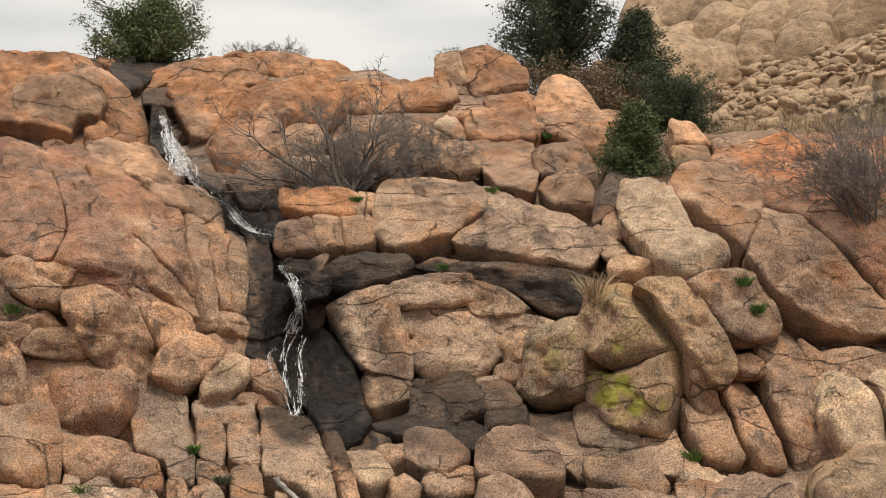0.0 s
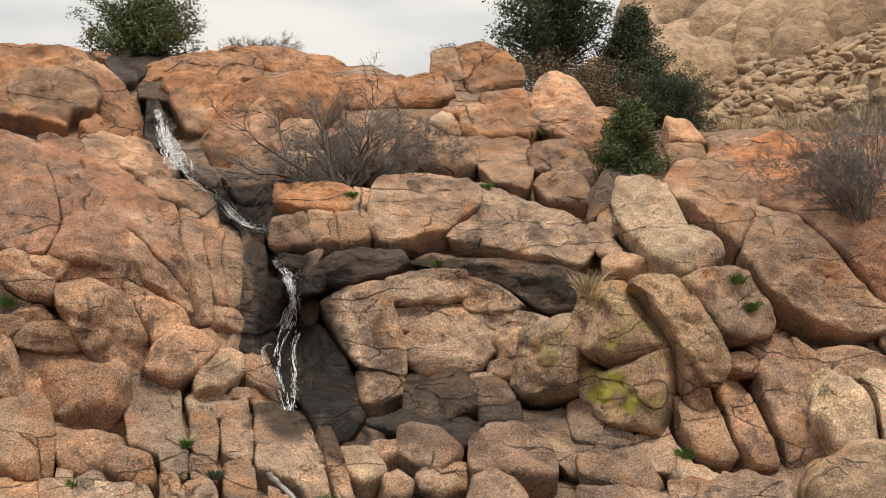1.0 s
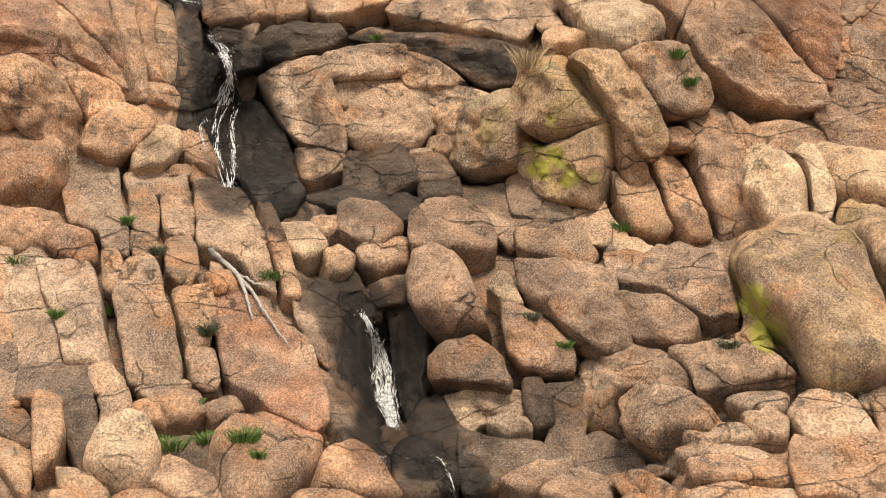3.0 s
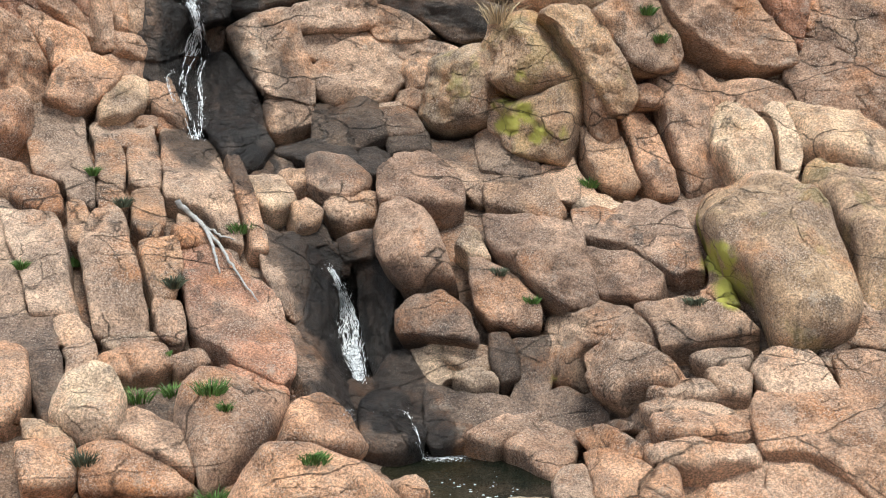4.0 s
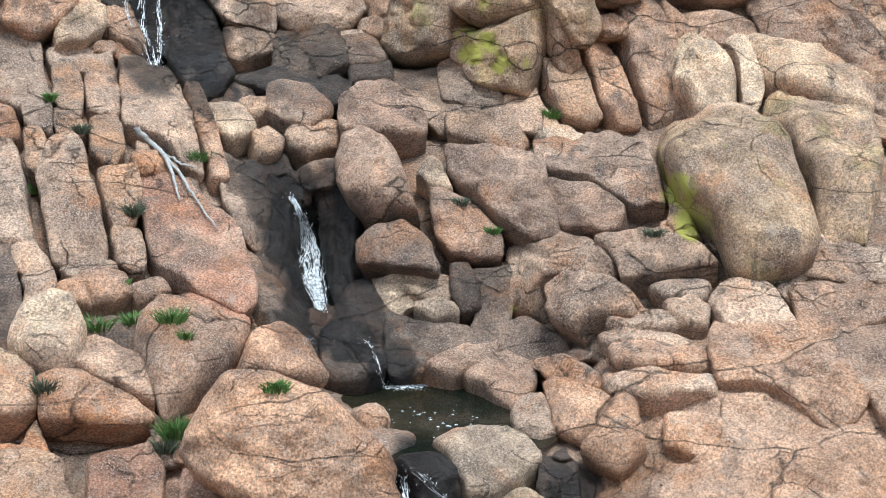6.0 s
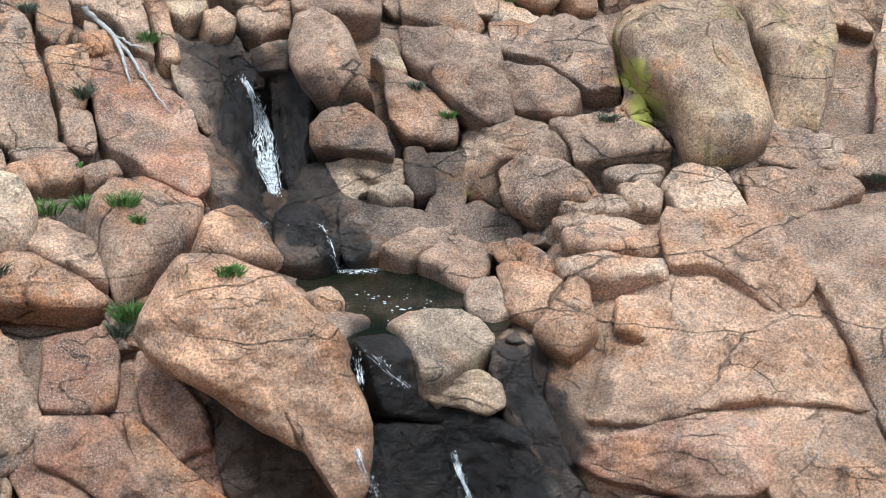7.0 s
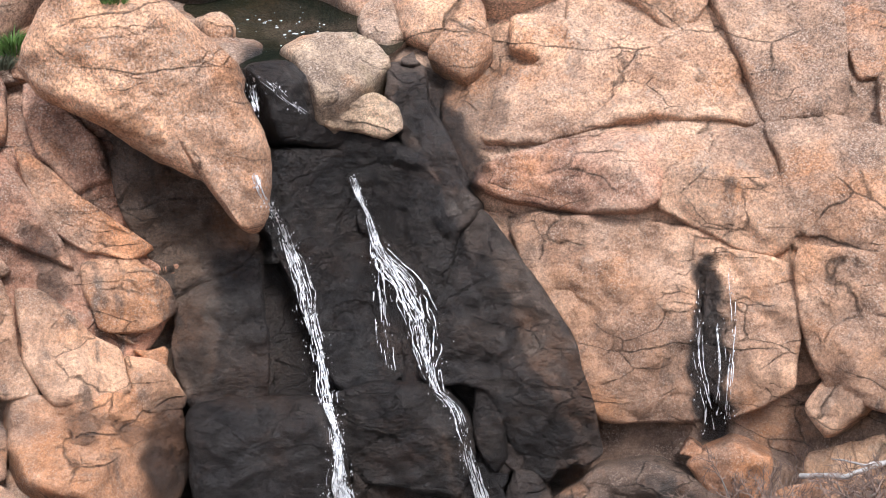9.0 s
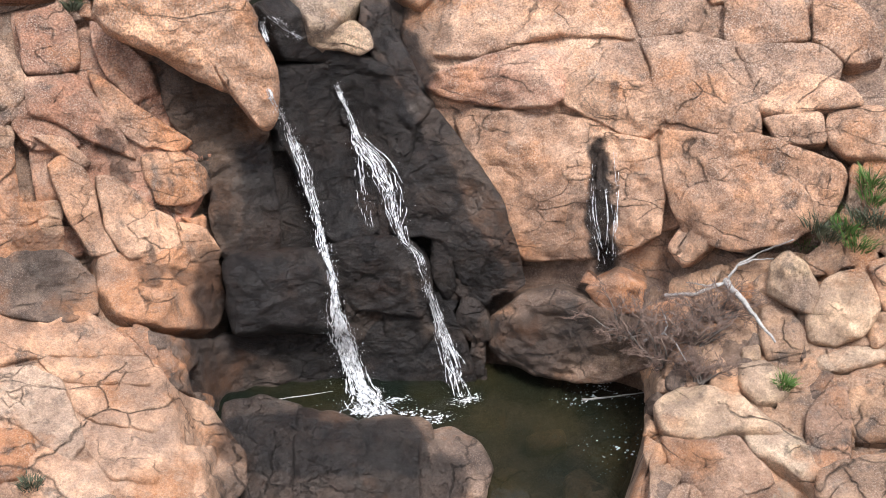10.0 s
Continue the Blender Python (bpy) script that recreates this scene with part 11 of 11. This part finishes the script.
grass_tuft("tuft of green grass in a crack of the rock", -2.84, 21.13, 8.73, .28, .5, GRASS, 502)
grass_tuft("tuft of green grass in a crack of the rock", -2.13, 20.14, 9.05, .3, .6, GRASS, 503)
grass_tuft("tuft of green grass in a crack of the rock", -1.89, 20.00, 8.81, .2, .3, GRASS, 504)
grass_tuft("tuft of green grass in a crack of the rock", -1.95, 19.16, 7.52, .42, .7, GRASS, 505)
grass_tuft("tuft of green grass in a crack of the rock", -4.94, 23.88, 10.45, .25, .25, GRASS, 506)
grass_tuft("tuft of green grass in a crack of the rock", -4.97, 25.71, 11.95, .25, .2, GRASS, 507)
grass_tuft("tuft of green grass in a crack of the rock", -5.81, 23.29, 10.49, .25, .2, GRASS, 508)
grass_tuft("tuft of green grass in a crack of the rock", -0.39, 17.35, 8.83, .15, .5, GRASS, 509)
grass_tuft("dull grey-green weed in a crack of the rock", -3.96, 19.28, 8.19, .3, .6, WEED, 510)
grass_tuft("tuft of green grass in a crack of the rock", 5.12, 26.44, 11.72, .3, .4, GRASS, 511)
grass_tuft("tuft of green grass in a crack of the rock", 3.59, 23.87, 9.77, .2, .3, GRASS, 512)
grass_tuft("dull grey-green weed in a crack of the rock", 3.00, 24.31, 10.23, .22, .3, WEED, 513)
grass_tuft("dull grey-green weed in a crack of the rock", 6.35, 22.31, 10.08, .18, .5, WEED, 514)
grass_tuft("dull grey-green weed in a crack of the rock", -3.54, 23.09, 9.71, .15, .3, WEED, 515)
grass_tuft("dull grey-green weed in a crack of the rock", -3.08, 23.09, 10.19, .35, .3, WEED, 516)
grass_tuft("dull grey-green weed in a crack of the rock", -4.24, 24.77, 11.45, .25, .3, WEED, 517)
grass_tuft("tuft of green grass in a crack of the rock", -3.11, 21.78, 9.24, .15, .3, GRASS, 518)
grass_tuft("tuft of green grass in a crack of the rock", -8.98, 26.85, 14.74, .3, .35, GRASS, 519)
grass_tuft("tuft of green grass in a crack of the rock", 6.67, 27.22, 14.74, .3, .3, GRASS, 520)
grass_tuft("tuft of green grass in a crack of the rock", 6.34, 27.22, 15.32, .3, .4, GRASS, 521)
grass_tuft("tuft of green grass in a crack of the rock", -7.02, 25.12, 11.20, .3, .4, GRASS, 522)
grass_tuft("tuft of green grass in a crack of the rock", 1.21, 31.78, 17.75, .2, .35, GRASS, 523)
grass_tuft("tuft of green grass in a crack of the rock", 2.96, 35.75, 19.67, .25, .3, GRASS, 524)
grass_tuft("tuft of green grass in a crack of the rock", 0.01, 30.37, 15.77, .2, .3, GRASS, 525)
grass_tuft("tuft of green grass in a crack of the rock", -2.13, 31.38, 17.48, .2, .4, GRASS, 526)
grass_tuft("tuft of green grass in a crack of the rock", -1.97, 19.08, 7.49, .4, .6, GRASS, 527)
grass_tuft("dull grey-green weed in a crack of the rock", -2.12, 18.86, 7.34, .3, .4, WEED, 528)
grass_tuft("dull grey-green weed in a crack of the rock", 10.80, 20.60, 9.40, .25, .3, WEED, 529)
grass_tuft("tuft of green grass in a crack of the rock", -0.41, 17.37, 8.87, .14, .5, GRASS, 530)
grass_tuft("dull grey-green weed in a crack of the rock", -3.71, 11.10, 2.18, .2, .5, WEED, 531)
grass_tuft("tuft of green grass in a crack of the rock", 9.98, 9.95, 2.89, .3, .4, GRASS, 532)


deadwood("thin stick floating on the pool", 0.025, 73, [0.35, 14.26, 0.30, 1.15, 14.26, 0.30, 2.23, 14.27, 0.30])
deadwood("thin stick floating on the pool", 0.025, 74, [6.79, 13.96, 0.30, 7.43, 13.92, 0.30, 8.16, 13.74, 0.30])
deadwood("thin stick floating on the pool", 0.03, 75, [7.32, 12.89, 0.30, 8.07, 12.84, 0.30, 9.11, 12.83, 0.30])
deadwood("silver-grey forked dead log lying on the slabs", 0.065, 71, [-3.25, 25.09, 11.43, -2.99, 25.17, 11.16, -2.68, 24.57, 11.03, -2.45, 23.87, 10.74, -2.27, 23.31, 10.36], [-2.68, 24.57, 11.03, -2.18, 23.78, 10.60, -1.89, 23.35, 10.25, -1.55, 22.94, 9.90], [-2.69, 25.16, 10.90, -2.38, 24.83, 10.81, -2.13, 24.76, 10.75])
deadwood("bleached driftwood trunk leaning over the brush", 0.075, 72, [9.79, 12.37, 3.49, 9.65, 11.54, 3.78, 9.82, 11.18, 3.54, 9.88, 10.43, 3.51])
deadwood("bleached driftwood branches over the brush", 0.045, 76, [8.95, 13.08, 2.71, 9.17, 12.39, 3.27, 9.77, 12.32, 3.51, 9.99, 12.41, 3.84, 10.44, 12.34, 4.16, 10.51, 11.55, 5.00], [9.77, 12.32, 3.51, 9.39, 12.40, 3.43, 9.19, 12.83, 3.21], [9.99, 12.41, 3.84, 10.33, 12.29, 4.02, 10.60, 12.14, 4.11])
deadwood("pale bent stick in the brush", 0.03, 77, [8.19, 12.29, 2.29, 8.35, 11.87, 2.81, 8.44, 11.95, 2.95, 8.52, 12.40, 2.95], [8.35, 11.87, 2.81, 8.30, 11.42, 3.04, 8.27, 10.71, 3.08])
bare_shrub("tangle of reddish bare brush beside the pool", 8.09, 12.87, 2.03, 1.3, 1.7, 81, 15, 3, 4, material=BRUSH, up=0.8, thick=0.07)
bare_shrub("tangle of reddish bare brush beside the pool", 8.26, 11.60, 2.32, 1.3, 1.7, 82, 15, 3, 4, material=BRUSH, up=0.8, thick=0.07)
bare_shrub("tangle of reddish bare brush beside the pool", 8.83, 11.48, 2.90, 1.2, 1.7, 83, 15, 3, 4, material=BRUSH, up=0.8, thick=0.07)
bare_shrub("tangle of reddish bare brush beside the pool", 9.40, 11.77, 3.14, 1.0, 1.5, 84, 15, 3, 4, material=BRUSH, up=0.8, thick=0.07)
bare_shrub("tangle of reddish bare brush beside the pool", 8.62, 10.66, 2.63, 0.8, 1.3, 85, 15, 3, 4, material=BRUSH, up=0.8, thick=0.07)
grass_tuft("green grass at the foot of the wall", 11.49, 12.43, 4.15, .45, .7, GRASS, 300, 150)
grass_tuft("green grass at the foot of the wall", 11.50, 11.83, 4.79, .45, .7, WEED, 301, 150)
grass_tuft("green grass at the foot of the wall", 11.75, 11.73, 5.02, .45, .7, GRASS, 302, 150)
grass_tuft("green grass at the foot of the wall", 12.04, 11.69, 5.21, .45, .7, WEED, 303, 150)
grass_tuft("green grass at the foot of the wall", 12.27, 11.82, 5.55, .45, .7, GRASS, 304, 150)
grass_tuft("green grass at the foot of the wall", 11.27, 11.92, 4.96, .45, .7, WEED, 305, 150)
grass_tuft("green grass at the foot of the wall", 11.88, 11.44, 4.81, .45, .7, GRASS, 306, 150)
grass_tuft("green grass at the foot of the wall", 12.27, 11.48, 5.26, .45, .7, WEED, 307, 150)
grass_tuft("green grass at the foot of the wall", 12.24, 12.00, 5.82, .45, .7, GRASS, 308, 150)


# ---------------------------------------------------------------- foam on the pools
def foam_patch(label, x, y, z, rx, ry, seed, count=260, size=1.0):
    rs = random.Random(seed)
    verts, faces = [], []
    for _ in range(count):
        gx, gy = rs.gauss(0, 0.5), rs.gauss(0, 0.5)
        r = min(1.1, math.hypot(gx, gy))
        cx, cy, s = x + rx * (gx + 0.5 * noise.noise(Vector((gy * 3, seed, 0)))), y + ry * (gy + 0.5 * noise.noise(Vector((gx * 3, seed, 4)))), size * rs.uniform(0.006, 0.026) * (1.25 - r)
        q = len(verts)
        verts.append((cx, cy, z + s * 0.5))
        for i in range(6):
            t = math.pi * i / 3
            verts.append((cx + s * 1.6 * math.cos(t) * rs.uniform(0.7, 1.3), cy + s * math.sin(t) * rs.uniform(0.7, 1.3), z - 0.004))
        faces += [(q, q + 1 + i, q + 1 + (i + 1) % 6) for i in range(6)]
    return tagged(part("foam", verts, faces, FOAM), label, "foam", kind="stuff")


foam_patch("white foam where the trickle enters the pool", 1.80, 21.94, 7.29, 0.5, 0.28, 1, 572)
foam_patch("scattered flecks of foam on the dark pool", 2.14, 20.15, 7.29, 1.3, 0.9, 2, 60)
for k, (x, y, z, rx, ry, n) in enumerate(((2.85, 13.51, 0.30, 0.5, 0.3, 330), (3.45, 13.73, 0.30, 0.5, 0.16, 130), (4.11, 12.99, 0.30, 0.6, 0.22, 200), (4.90, 13.41, 0.30, 0.5, 0.2, 170), (3.76, 13.27, 0.30, 0.7, 0.3, 130))):
    foam_patch("churned white foam at the foot of the fall", x, y, z, rx, ry, 30 + k, n, size=1.1)
foam_patch("scattered flecks of foam on the dark pool", 7.79, 13.11, 0.30, 1.3, 0.9, 5, 330)
foam_patch("scattered flecks of foam on the dark pool", 7.52, 11.44, 0.30, 1.2, 0.9, 6, 132)


# ---------------------------------------------------------------- the far hill
def hill_top(az):
    return float(np.interp(az, [3, 6, 7.6, 8.4, 9, 10, 12, 16, 22, 45], [7.0, 8.5, 10.5, 12.0, 13.1, 14.3, 16.0, 18.5, 20.0, 17.0]))


def hill_point(az, f):
    """A point of the hill: f runs from its foot to its top."""
    el = 7.2 + (hill_top(az) - 7.2) * f
    d = 105 + 60 * f
    p = from_lookout(az, d, EYE + d * math.tan(radians(el)))
    q = p * 0.16 + Vector((noise.noise(p * 0.09), noise.noise(p * 0.09 + Vector((5, 0, 0))), noise.noise(p * 0.09 + Vector((0, 7, 0))))) * 0.9
    block = 0.5 * noise.cell(Vector((q.x, q.y * 0.5, q.z * 0.8))) + 0.3 * noise.cell(Vector((q.x * 2.2, q.y, q.z * 1.9)))
    return p + Vector((0, -0.6, 0.8)) * (2.4 * noise.fractal(p * 0.06, 1.0, 2.0, 4) + 1.7 * block)


def build_hill():
    verts, faces = [], []
    rows, cols = 120, 230
    for i in range(cols):
        az = 3 + (21 * i / 200 if i < 200 else 21 + (i - 199) * 0.7)
        for j in range(rows):
            verts.append(hill_point(az, j / (rows - 1)))
        q = hill_point(az, 1.0)
        verts.append(Vector((q.x * 1.5, q.y * 1.5, EYE - 5)))
    n = rows + 1
    for i in range(cols - 1):
        for j in range(n - 1):
            a = i * n + j
            faces.append((a, a + n, a + n + 1, a + 1))
    ob = part("hill", verts, faces, FARROCK)
    return tagged(ob, "distant boulder-strewn hill of buff granite", "hill", kind="structure")


def lump(rs, verts, faces, c, sx, sy, sz, n=9, m=6, rough=0.2):
    """A weathered dome of rock, added to the lists."""
    q, shift = len(verts), Vector((rs.uniform(0, 90), rs.uniform(0, 90), 0))
    turn = rs.uniform(-0.6, 0.6)
    for j in range(m + 1):
        v = -0.5 + (0.5 + 0.5) * j / m
        for i in range(n):
            a = 2 * math.pi * i / n
            r = max(0.05, 1 - abs(v * 2 * 0.97) ** 2.6) ** 0.45
            p = Vector((math.cos(a) * r, math.sin(a) * r, v * 2))
            p *= 1 + 0.2 * noise.noise(p * 1.3 + shift) + rough * noise.cell(p * 0.9 + shift)
            x, z = p.x * sx, p.z * sz
            verts.append(c + Vector((x * math.cos(turn) - z * math.sin(turn), p.y * sy, x * math.sin(turn) + z * math.cos(turn))))
    for j in range(m):
        for i in range(n):
            a, b = q + j * n + i, q + j * n + (i + 1) % n
            faces.append((a, b, b + n, a + n))
    faces.append(tuple(q + m * n + i for i in range(n)))


hill = build_hill()
rs = random.Random(19)
for k in range(210):
    az, f = rs.uniform(7.8, 22), 0.36 + 0.64 * rs.random() ** 0.8
    s = 1.5 + 3.6 * rs.random() ** 1.6
    verts, faces = [], []
    lump(rs, verts, faces, Vector(), s * rs.uniform(0.8, 1.3), s * 0.8, s * rs.uniform(0.9, 1.7), 26, 16, 0.05)
    ob = part("rock_dome", verts, faces, FARROCK, hill)
    ob.location = hill_point(az, f) + Vector((0.2 * s, 0.2 * s, -0.4 * s))
verts, faces = [], []
for k in range(2400):
    az, f = rs.uniform(8.5, 24), rs.uniform(0.02, 0.42) ** 1.15
    s = 0.16 + 0.6 * rs.random() ** 2.2
    lump(rs, verts, faces, hill_point(az, f) + Vector((0, 0, 0.2 * s)), s * rs.uniform(0.8, 1.7), s, s * rs.uniform(0.5, 0.9), 8, 5)
tagged(part("rubble", verts, faces, FARROCK, hill), "pale granite rubble at the foot of the hill", kind="stuff")
